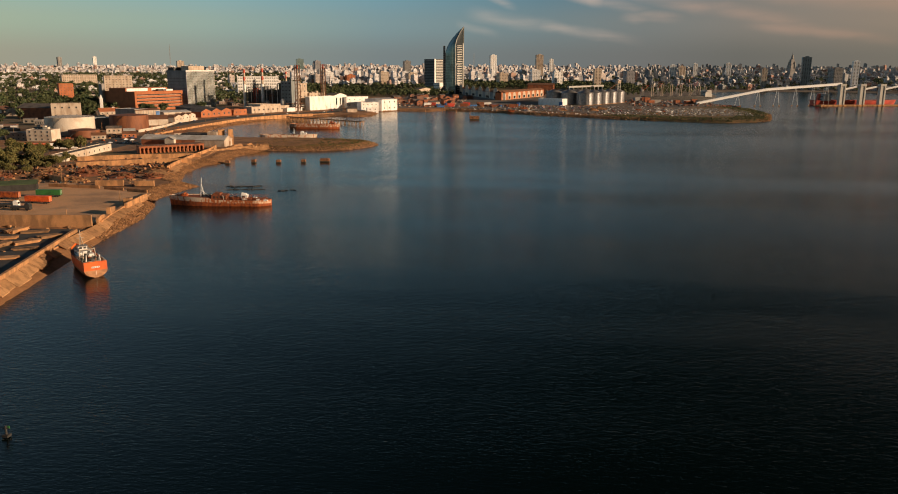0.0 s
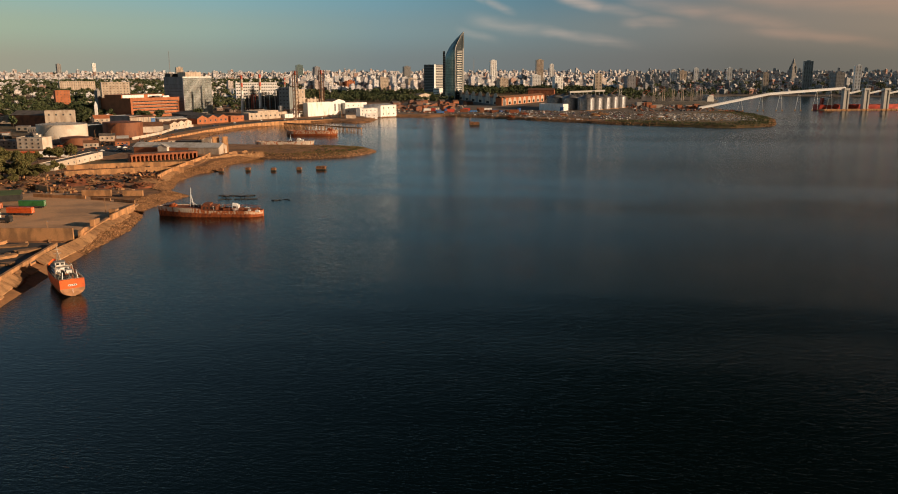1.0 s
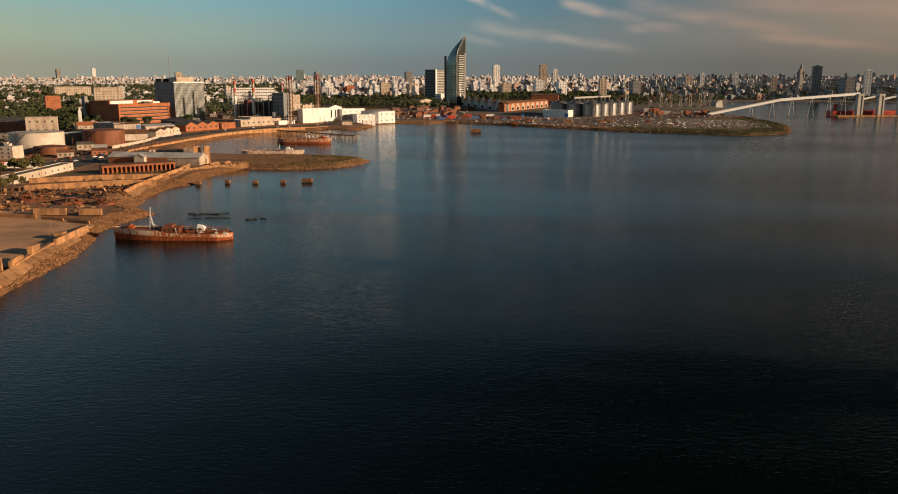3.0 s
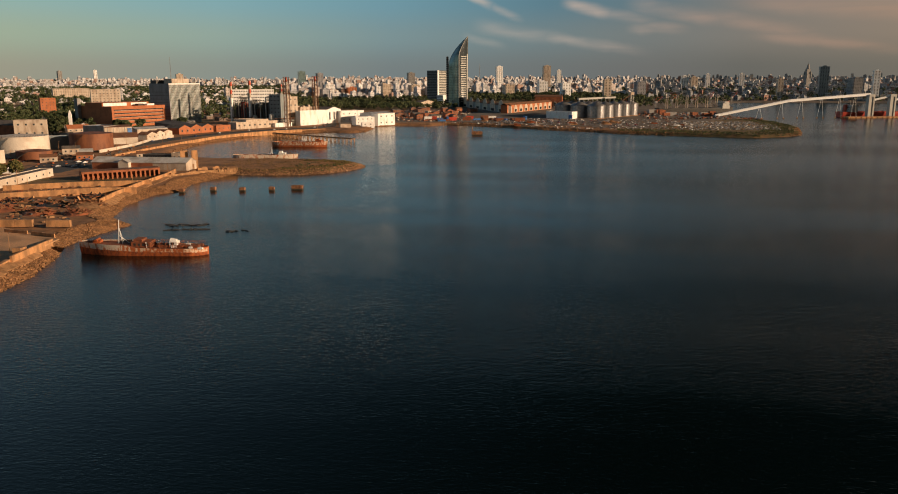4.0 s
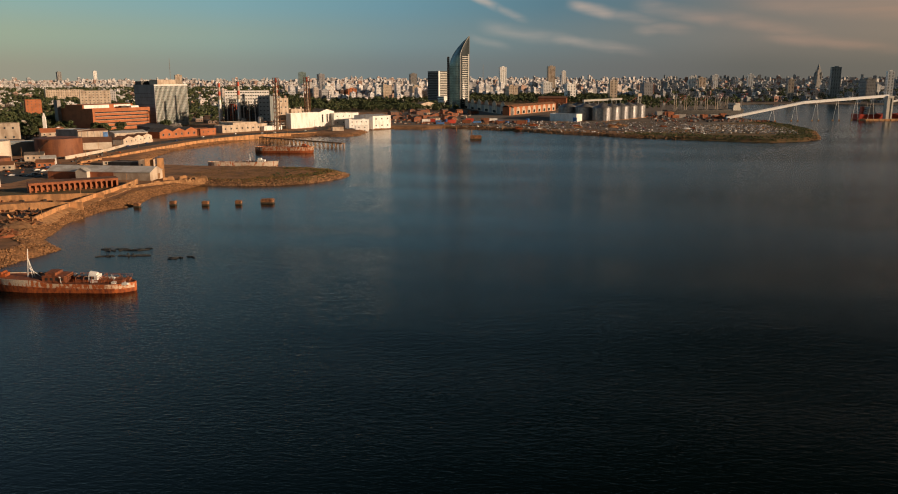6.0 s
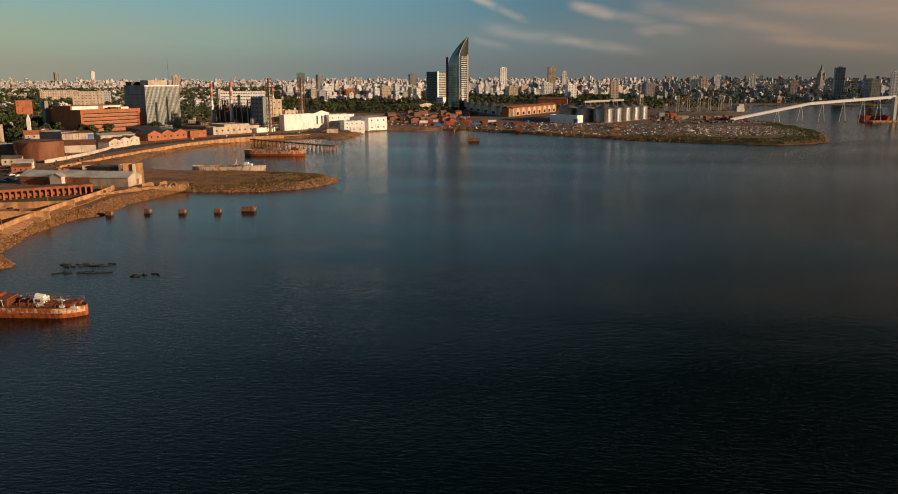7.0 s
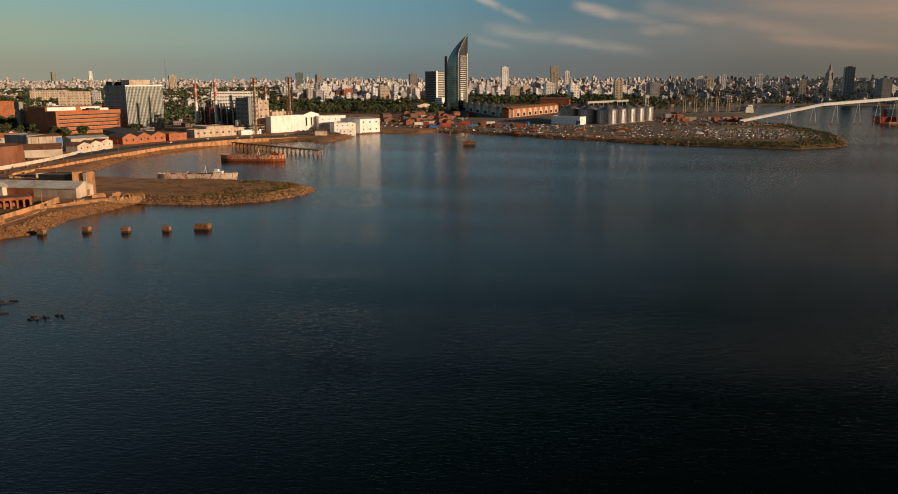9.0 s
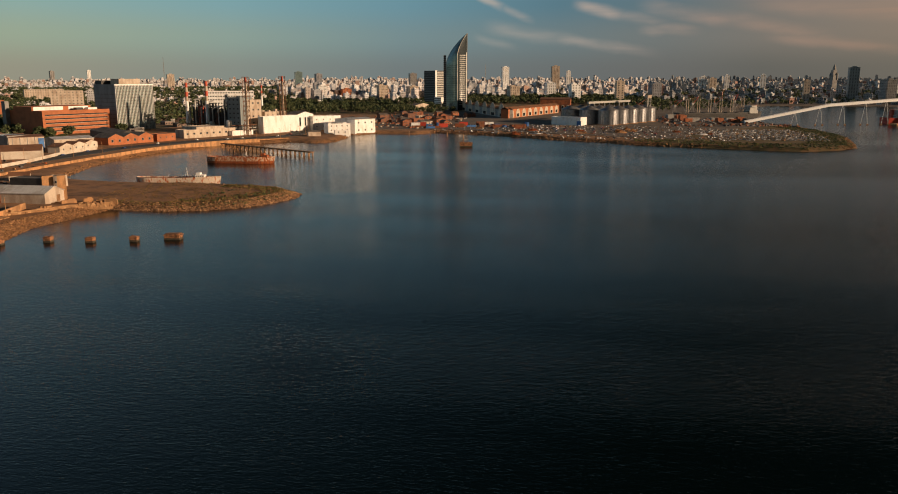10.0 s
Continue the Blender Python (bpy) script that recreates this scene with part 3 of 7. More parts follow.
def office_block():
    p0, p1 = (-575, 1196), (-552.5, 1247)
    w, turn = frame_of(p0, p1)
    d, h = 43, 56
    t = thing("office_block", *p0, 3.6, turn, "tall grey office block with closely spaced white concrete fins", "office building")
    b = Build()
    walls_box(b, w, d, h, parapet=1.2)
    part("wall", b, M_OFFICE, t)
    b = Build()
    b.box((w / 2, -0.15, h / 2), (w - 2, 0.1, h - 4))
    part("curtain_glass", b, M_TOWERGLASS, t)
    b = Build()
    b.box((0, -0.6, h / 2), (0.38, 1.7, h))
    me = b.mesh("fin", [M_WHITE])
    n = 27
    for i in range(n):
        o = new("fin", me)
        o.parent = t
        o.location = (0.4 + (w - 0.8) * i / (n - 1), 0, 0)
    b = Build()
    b.box((w / 2, -0.7, h + 0.6), (w + 1, 1.6, 1.6))
    part("cornice", b, M_WHITE, t)
    b = Build()
    b.box((w / 2, -0.28, 0), (w - 2, 0.2, 0.9))
    me = b.mesh("spandrel", [M_DARK])
    for s in range(14):
        part("spandrel", me, None, t).location = (0, 0, 3 + s * 3.75)
    b = Build()
    b.box((w / 2 - 2, d / 2 - 8, h + 4), (w * 0.55, d * 0.4, 8))
    b.box((w / 2 - 12, d / 2 + 14, h + 3), (w * 0.5, d * 0.3, 6), m=1)
    part("plant_room", b, [M_CREAM, M_DARK], t)
    b = Build()
    for s in range(9):
        b.box((-0.1, d / 2, 5 + s * 5), (0.25, d - 3, 0.35))
    part("side_band", b, M_DARK, t)


def brick_block():
    p0, p1 = (-607, 1098), (-574, 1180)
    w, turn = frame_of(p0, p1)
    d, h = 66, 27
    t = thing("brick_block", *p0, 3.6, turn, "long orange-brick block with ribbon windows and a setback top", "office building")
    b = Build()
    walls_box(b, w, d, h, parapet=0.8)
    part("wall", b, M_BRICK2, t)
    b = Build()
    b.box((0, -0.12, 0), (w - 7, 0.3, 1.2))
    me = b.mesh("ribbon_window", [M_GLASS])
    for s in range(5):
        o = new("ribbon_window", me)
        o.parent = t
        o.location = (w / 2, 0, 4.4 + s * 4.6)
    b = Build()
    b.box((0, -0.25, 0), (w - 6, 0.35, 0.35))
    me = b.mesh("ledge", [M_CREAM])
    for s in range(5):
        o = new("ledge", me)
        o.parent = t
        o.location = (w / 2, 0, 3.5 + s * 4.6)
    b = Build()
    b.box((w * 0.42, d * 0.55, h + 2.6), (w * 0.86, d * 0.55, 5.2))
    part("upper_storey", b, M_BRICK2, t)
    b = Build()
    b.box((w * 0.22, d * 0.27, h + 2.8), (w * 0.42, 0.5, 4.2))
    b.box((w * 0.66, d * 0.27, h + 2.8), (w * 0.3, 0.5, 3.6))
    part("white_panel", b, M_WHITE, t)
    b = Build()
    b.box((w * 0.6, d * 0.15, h + 1.6), (9, 6, 3.2))
    part("roof_hut", b, M_DARK, t)
    b = Build()
    b.box((w * 0.82, d * 0.2, h + 1.4), (12, 6, 2.8))
    part("roof_hut", b, M_WHITE, t)
    b = Build()
    b.box((-2.5, d + 2, 19), (5, 7, 38))
    part("stair_shaft", b, M_GREY, t)


def sail_tower():
    """Curved glass tower: two faces that meet in a rib and close in a point."""
    t = thing("sail_tower", -250, 1915, 3.6, radians(8), "tall curved glass tower with a sail-shaped pointed top", "skyscraper")
    H, K = 156.0, 52
    ext, back = (20.0, 15.0), (-2.0, 34.0)

    def left(z):
        u = max(0.0, (z - 92) / (H - 92))
        return (-23 + 43 * u ** 1.75, 8 + 7 * u ** 1.75)

    def rib(z):
        u = max(0.0, (z - 112) / (H - 112))
        return (20 * u ** 1.6, 15 * u ** 1.6)

    def loft(fa, fb, z0, z1, push=0.0):
        b = Build()
        vs, fs = [], []
        for i in range(K + 1):
            z = z0 + (z1 - z0) * i / K
            a, c = fa(z), fb(z)
            for j in range(7):
                s = j / 6
                bow = push * math.sin(math.pi * s)
                vs.append((a[0] + (c[0] - a[0]) * s, a[1] + (c[1] - a[1]) * s - bow, z))
        for i in range(K):
            for j in range(6):
                k = i * 7 + j
                fs.append((k, k + 1, k + 8, k + 7))
        b.add(vs, fs)
        return b

    part("glass_face", loft(left, rib, 0, H, 2.2), M_TOWERGLASS, t, "teal reflective curtain glass", True)
    part("louvre_face", loft(rib, lambda z: ext, 0, H, 0.6), M_GLASS, t)
    part("back_face", loft(lambda z: back if z < 110 else (back[0] + (20 - back[0]) * (z - 110) / (H - 110), back[1] + (15 - back[1]) * (z - 110) / (H - 110)), left, 0, H), M_TOWERGLASS, t)
    part("side_face", loft(lambda z: ext, lambda z: back if z < 110 else (back[0] + (20 - back[0]) * (z - 110) / (H - 110), back[1] + (15 - back[1]) * (z - 110) / (H - 110)), 0, H), M_GREY, t)
    b = Build()
    for i in range(40):
        z0, z1 = H * i / 40, H * (i + 1) / 40
        p, q = rib(z0), rib(z1)
        b.tube((p[0], p[1] - 0.4, z0), (q[0], q[1] - 0.4, z1), 0.8, n=6)
    part("rib", b, M_LOUVRE, t, "pale steel edge rib")
    b = Build()
    for i in range(40):
        z0, z1 = H * i / 40, H * (i + 1) / 40
        p, q = left(z0), left(z1)
        b.tube((p[0], p[1], z0), (q[0], q[1], z1), 0.6, n=6)
    part("outer_rib", b, M_LOUVRE, t)
    b = Build()
    b.box((20, 15, H / 2), (1.4, 1.4, H))
    b.box((18.7, 13.4, 62), (1.6, 0.6, 112), rz=math.atan2(15, 20))
    part("corner_post", b, M_LOUVRE, t)
    b = Build()
    L = math.hypot(*ext)
    b.box((0, 0, 0), (L * 0.6, 0.7, 1.1), rz=math.atan2(15, 20))
    me = b.mesh("louvre", [M_LOUVRE])
    for i in range(26):
        o = new("louvre", me)
        o.parent = t
        o.location = (10.6, 7.0, 12 + i * 4.0)
    b = Build()
    b.box((0, 0, 0), (23, 0.25, 0.4), rz=math.atan2(-8, 23))
    me = b.mesh("floor_band", [M_DARK])
    for i in range(24):
        o = new("floor_band", me)
        o.parent = t
        o.location = (-11.5, 2.0, 8 + i * 3.6)
    b = Build()
    b.box((-26, 13, 56), (5, 9, 112))
    for i in range(27):
        b.box((-26, 8.3, 6 + i * 4), (5.2, 0.5, 1.6), m=1)
    part("lift_shaft", b, [M_GREY, M_GLASS], t)
    b = Build()
    for k in range(4):
        b.tube((-20 + 4 * k, 0, 0), (-16 + 4 * k, 1.2, 16), 0.6)
        b.tube((-12 + 4 * k, 0, 0), (-16 + 4 * k, 1.2, 16), 0.6)
    part("entrance_brace", b, M_LOUVRE, t)
    b = Build()
    walls_box(b, 70, 22, 9, parapet=0.8)
    b2 = thing("foyer_building", -226, 1905, 3.6, radians(14), "low glazed foyer building at the tower's foot", "building")
    part("wall", b, M_GREY, b2)
    b = Build()
    b.box((35, -0.1, 4.5), (66, 0.3, 5))
    part("window", b, M_GLASS, b2)


def banded_tower():
    p0, p1 = (-358, 2112), (-327, 2085)
    w, turn = frame_of(p0, p1)
    t = thing("banded_tower", *p0, 5, turn, "dark banded office tower with a white stair strip", "office building")
    b = Build()
    walls_box(b, w, 30, 80, parapet=1.5)
    part("wall", b, M_DARK, t)
    b = Build()
    b.box((0, 0, 0), (w - 2, 0.4, 1.1))
    me = b.mesh("band", [M_GREY])
    b = Build()
    b.box((0, 0, 0), (0.4, 26, 1.4))
    me2 = b.mesh("side_band", [M_LOUVRE])
    for i in range(19):
        o = new("band", me)
        o.parent = t
        o.location = (w / 2, -0.2, 6 + i * 4)
        o = new("side_band", me2)
        o.parent = t
        o.location = (w + 0.2, 16, 6 + i * 4)
    b = Build()
    b.box((w + 0.6, 1.6, 41), (1.6, 4.5, 82))
    part("stair_strip", b, M_WHITE, t, "white vertical stair strip")
    b = Build()
    b.box((w + 10, 12, 11), (24, 26, 22))
    for i in range(5):
        b.box((w + 10, -1.1, 3 + i * 4), (23, 0.3, 1.4), m=1)
    part("podium", b, [M_WHITE, M_GLASS], t)


def silos():
    for i in range(3):
        for j in range(5):
            if i < 2 and j > 2:
                continue
            x, y = -11 + i * 26.5 + j * 15.2, 1465 - i * 20 + j * 28
            t = thing("grain_silo", x, y, 3.6, 0.3 * i, "ribbed galvanised steel grain silo with a conical roof", "silo", "port silos")
            if i == j == 0:
                b = Build()
                prof = []
                for k in range(23):
                    prof += [(14.4, k * 0.9), (14.55, k * 0.9 + 0.45)]
                b.lathe(prof, 40)
                body = b.mesh("body", [M_SILO], True)
                b = Build()
                b.lathe([(14.9, 20.4), (14.8, 20.9), (3, 25.2), (2.4, 26.0), (0.01, 26.2)], 40)
                roof = b.mesh("roof", [M_SILO], True)
                b = Build()
                b.lathe([(15, 0), (15, 0.8), (14.5, 0.8)], 40)
                foot = b.mesh("plinth", [M_CONC])
                b = Build()
                b.box((14.7, 0, 10), (0.4, 0.4, 20))
                rib = b.mesh("stiffener", [M_SILO])
            for nm, me in (("body", body), ("roof", roof), ("plinth", foot)):
                part(nm, me, None, t)
            for k in range(18):
                part("stiffener", rib, None, t).rotation_euler = (0, 0, k * math.pi / 9)
    b = Build()
    b.box((0, 0, 28.5), (140, 3.2, 3))
    for k in range(9):
        b.box((-66 + k * 16.5, 0, 13.5), (1, 1, 27))
    single("silo_gantry", b, M_LOUVRE, 46, 1520, 5.0, math.atan2(28, 15.2), "pale overhead grain gantry on posts above silos", "gantry")


def conveyor():
    t = thing("grain_conveyor", 240.6, 1495.6, 3.2, 0, "long white enclosed grain conveyor rising on thin legs", "conveyor")
    pts = [(0, 0, 2.0), (125, 35, 26), (267, 78, 36)]
    for a, c in zip(pts, pts[1:]):
        b = Build()
        p, q = Vector(a), Vector(c)
        d = (q - p).normalized()
        side = d.cross(Vector((0, 0, 1))).normalized() * 1.9
        up = side.cross(d).normalized() * 1.7
        vs = [tuple(e + s * side + u * up) for e in (p, q) for s, u in ((-1, -1), (1, -1), (1, 1), (0, 1.6), (-1, 1))]
        b.add(vs, [(i, (i + 1) % 5, 5 + (i + 1) % 5, 5 + i) for i in range(5)] + [(4, 3, 2, 1, 0), (5, 6, 7, 8, 9)])
        part("gallery", b, M_CONVEYOR, t)
    for k in (0.28, 0.42, 0.55, 0.68, 0.8, 0.9):
        x, y = 267 * k, 78 * k
        z = np.interp(x, [0, 125, 267], [2, 26, 36]) - 1.8
        b = Build()
        for s in (-1, 1):
            b.tube((x + 5 * s, y, -4), (x + 0.8 * s, y, z), 0.24, n=6)
        b.box((x - 5, y, -2.4), (2.4, 3, 1.6), m=1)
        b.box((x + 5, y, -2.4), (2.4, 3, 1.6), m=1)
        part("leg", b, [M_WHITE, M_CONC], t)
    # loading towers out on the quay with sloping bridges between them
    for i, (x, y) in enumerate(((509, 1574), (547, 1584), (585, 1594))):
        t = thing("loading_tower", x, y, -1, radians(14.7), "tall pale concrete loading tower on the quay", "tower", "quay towers")
        b = Build()
        for s in (-1, 1):
            b.box((4 * s, 0, 20), (2.6, 8, 40))
        b.box((0, 0, 38.5), (11, 9, 4))
        b.box((0, 0, 20), (5.6, 6, 36))
        part("shaft", b, M_LOUVRE, t)
        b = Build()
        p, q = Vector((5, 0, 31)), Vector((35, 0, 37))
        b.tube(tuple(p), tuple(q), 1.9, n=6)
        part("bridge", b, M_CONVEYOR, t)
    b = Build()
    b.box((70, 0, 1.2), (230, 16, 2.4))
    for k in range(24):
        b.box((-40 + k * 9.6, -8.2, 0), (1.0, 0.6, 4))
    single("loading_quay", b, M_CONC, 509, 1566, 0, radians(14.7), "low concrete loading quay standing in the bay", "quay")


# ---- ships ----
def hull_mesh(L, B, D, sheer=1.2, flare=0.35, stern=0.85, split=0.55, bulwark=0.9, raise_bow=0.0, bow_from=0.72, fore_paint=2.0, tuck=0.0):
    """A hull along +x (bow), waterline at z = 0; lower plating takes the first material, upper the second."""
    b = Build()
    n, rows = 28, [(-1.6, 0.55), (-0.3, 0.86), (0.0, 0.9), (D * split, 0.96), (D, 1.0), (D + bulwark, 1.0)]
    vs = []
    for i in range(n + 1):
        u = i / n
        x = (u - 0.5) * L
        fore = max(0.0, (u - 0.62) / 0.38)
        aft = max(0.0, (0.16 - u) / 0.16)
        half = B / 2 * (1 - fore ** 2.2) * (1 - (1 - stern) * aft ** 2)
        lift = sheer * (abs(u - 0.42) / 0.58) ** 2 + raise_bow * smooth01(u, bow_from, bow_from + 0.05)
        for z, k in rows:
            zz = z if z <= 0 else z + lift * min(1.0, z / D)
            rake = fore * flare * max(z, -1.0) * 1.1
            hw = max(0.05, half * k - (flare * (D - max(0, z)) * 0.35 * fore))
            if z < D * split:
                hw *= 1 - tuck * aft * (1 - max(0.0, z) / (D * split))
            vs += [(x + rake, -hw, zz), (x + rake, hw, zz)]
    k = len(rows) * 2
    for i in range(n):
        for r in range(len(rows) - 1):
            a = i * k + 2 * r
            m = 0 if r < 3 else (3 if i / n >= fore_paint else 1)
            b_faces = [(a, a + k, a + k + 2, a + 2), (a + 1, a + 3, a + k + 3, a + k + 1)]
            for f in b_faces:
                b.f.append(list(f))
                b.m.append(m)
        # deck
        a = i * k + 2 * (len(rows) - 2)
        b.f.append([a, a + k, a + k + 1, a + 1])
        b.m.append(2)
    for e in (0, n):
        for r in range(len(rows) - 1):
            a = e * k + 2 * r
            b.f.append([a, a + 1, a + 3, a + 2])
            b.m.append(0 if r < 3 else 1)
    b.v = vs
    return b


def rail(b, pts, z, h=1.0, m=0, r=0.05):
    for p, q in zip(pts, pts[1:]):
        b.tube((p[0], p[1], z + h), (q[0], q[1], z + h), r, n=4, m=m)
        b.tube((p[0], p[1], z + h * 0.5), (q[0], q[1], z + h * 0.5), r * 0.8, n=4, m=m)
        k = max(1, int(math.dist(p, q) / 2))
        for i in range(k + 1):
            x, y = p[0] + (q[0] - p[0]) * i / k, p[1] + (q[1] - p[1]) * i / k
            b.tube((x, y, z), (x, y, z + h), r, n=4, m=m)


def wrecked_ship(x, y, turn, L, B, D, label, mats, house_at=-0.05, mast_at=-0.2, roll=0.0, seed=1, house=M_RUST, stern=0.5):
    """A low hulk with one deckhouse, a mast and stumps of pipes."""
    rnd = random.Random(seed)
    t = thing("wrecked_ship", x, y, 0, turn, label, "ship", "rusting hulks")
    t.matrix_world = t.matrix_world @ Matrix.Rotation(roll, 4, 'X')
    part("hull", hull_mesh(L, B, D, sheer=0.8, flare=0.2, bulwark=0.7, split=0.4, stern=stern), [mats[0], mats[1], M_RUST], t)
    b = Build()
    hx = L * house_at
    b.box((hx, 0, D + 1.2), (L * 0.11, B * 0.55, 2.4))
    b.box((hx - L * 0.02, 0, D + 3.0), (L * 0.05, B * 0.42, 1.5))
    for s in (-1, 1):
        for k in range(4):
            b.box((hx - L * 0.04 + k * L * 0.027, s * B * 0.277, D + 1.5), (0.7, 0.08, 0.7), m=1)
    part("deckhouse", b, [house, M_DARK], t, "weathered small deckhouse")
    deck_wreckage(t, L, B, D, L * mast_at, rnd, 16, -0.4, 0.42, 7)
    return t


def deck_wreckage(t, L, B, D, mx, rnd, n, u0, u1, mast=9.0):
    b = Build()
    b.tube((mx, 0, D), (mx - 0.9, 0, D + mast), 0.26, 0.13)
    b.tube((mx - 2.2, -0.8, D), (mx - 0.7, 0, D + mast * 0.7), 0.09, n=6)
    b.tube((mx - 2.2, 0.8, D), (mx - 0.7, 0, D + mast * 0.7), 0.09, n=6)
    b.tube((mx - 0.4, 0, D + mast * 0.4), (mx - 4.5, 0, D + 1.2), 0.12, n=6)
    part("mast", b, M_WHITE, t, "white mast with a derrick boom")
    for k in range(n):
        b = Build()
        hh = rnd.uniform(0.7, 2.2)
        b.tube((0, 0, 0), (rnd.uniform(-0.3, 0.3), 0, hh), 0.1, 0.06, n=5)
        if rnd.random() < 0.5:
            b.box((0, 0, 0.35), (rnd.uniform(0.6, 2.0), rnd.uniform(0.5, 1.5), 0.7))
        elif rnd.random() < 0.5:
            b.tube((0, 0, hh), (0.5, 0.1, hh + 0.1), 0.14, n=5)
        part("vent_pipe", b, M_DARKRUST if rnd.random() < 0.85 else M_WHITE, t).location = (rnd.uniform(u0, u1) * L, rnd.uniform(-0.36, 0.36) * B, D + 0.05)
    b = Build()
    b.box((0, 0, 0.4), (L * 0.06, B * 0.35, 0.8))
    b.box((0, 0, 0.86), (L * 0.065, B * 0.38, 0.12))
    me = b.mesh("hatch", [M_DARKRUST])
    for k in range(4):
        part("hatch", me, None, t).location = (L * (u0 + (u1 - u0) * (k + 0.5) / 4), 0, D)


def grounded_hulk(x, y, turn):
    """The hulk aground by the sea wall: a raised white bow, a long rusty waist and a low round stern."""
    rnd = random.Random(3)
    L, B, D = 51, 9.5, 3.1
    t = thing("wrecked_ship", x, y, 0, turn, "half-sunk rust-orange hulk with flaking white bow aground", "ship", "rusting hulks")
    t.matrix_world = t.matrix_world @ Matrix.Rotation(radians(-2.0), 4, 'X') @ Matrix.Rotation(radians(-1.0), 4, 'Y')
    part("hull", hull_mesh(L, B, D, sheer=0.35, flare=0.18, bulwark=0.3, split=0.55, stern=0.15, raise_bow=0.9, bow_from=0.55, fore_paint=0.57), [M_RUST, M_RUSTPATCH, M_DARKRUST, M_RUSTWHITE], t)
    b = Build()
    b.tube((-L / 2 + 5, -B * 0.475, D * 0.62), (L / 2 - 16, -B * 0.475, D * 0.62), 0.16, n=6)
    b.tube((-L / 2 + 5, B * 0.475, D * 0.62), (L / 2 - 16, B * 0.475, D * 0.62), 0.16, n=6)
    part("rubbing_strake", b, M_RUST, t)
    # rusty winch house amidships, with an open frame over it
    b = Build()
    b.box((0.2, 0, D + 1.1), (7.5, B * 0.62, 2.4))
    b.box((1.4, 0, D + 2.7), (3.4, B * 0.5, 0.9))
    for s in (-1, 1):
        for k in range(4):
            b.box((-2.6 + k * 1.7, s * B * 0.312, D + 1.3), (0.8, 0.08, 0.9), m=1)
    part("winch_house", b, [M_DARKRUST, M_DARK], t, "collapsed rusty winch house")
    for k in range(5):
        b = Build()
        b.tube((-4.5 - k * 2.6, -2.8, D), (-4.5 - k * 2.6, -2.8, D + 2.0), 0.12, n=5)
        b.tube((-4.5 - k * 2.6, 2.8, D), (-4.5 - k * 2.6, 2.8, D + 2.0), 0.12, n=5)
        b.tube((-4.5 - k * 2.6, -2.8, D + 2.0), (-4.5 - k * 2.6, 2.8, D + 2.0), 0.1, n=5)
        part("deck_frame", b, M_DARKRUST, t)
    b = Build()
    b.box((-12.2, 0, D + 1.3), (3.0, 3.4, 2.2))
    b.tube((-13.0, 0, D + 2.0), (-10.6, 0, D + 2.6), 1.2, 1.0, n=10)
    for s in (-1, 1):
        b.box((-12.0, s * 1.72, D + 1.7), (1.3, 0.1, 0.9), m=1)
    part("wheelhouse", b, [M_WHITE, M_DARK], t, "small white wheelhouse with empty windows")
    b = Build()
    for k in range(9):
        b.box((4.8 + k * 2.0, -B * 0.475, D + 1.25), (0.5, 0.12, 0.6))
    part("scupper", b, M_DARK, t)
    b = Build()
    b.box((L * 0.36, 0, D + 1.7), (3.0, 2.6, 1.0))
    b.tube((L * 0.36, -1.8, D + 2.2), (L * 0.36, 1.8, D + 2.2), 0.5, n=10)
    part("windlass", b, M_RUST, t)
    deck_wreckage(t, L, B, D, L * 0.2, rnd, 38, -0.46, 0.02, 10.5)
    for s in (-1, 1):
        b = Build()
        rail(b, [(-L * 0.45, s * B * 0.42), (-L * 0.1, s * B * 0.48)], D + 0.8, 0.9)
        part("railing", b, M_RUST, t)
    return t


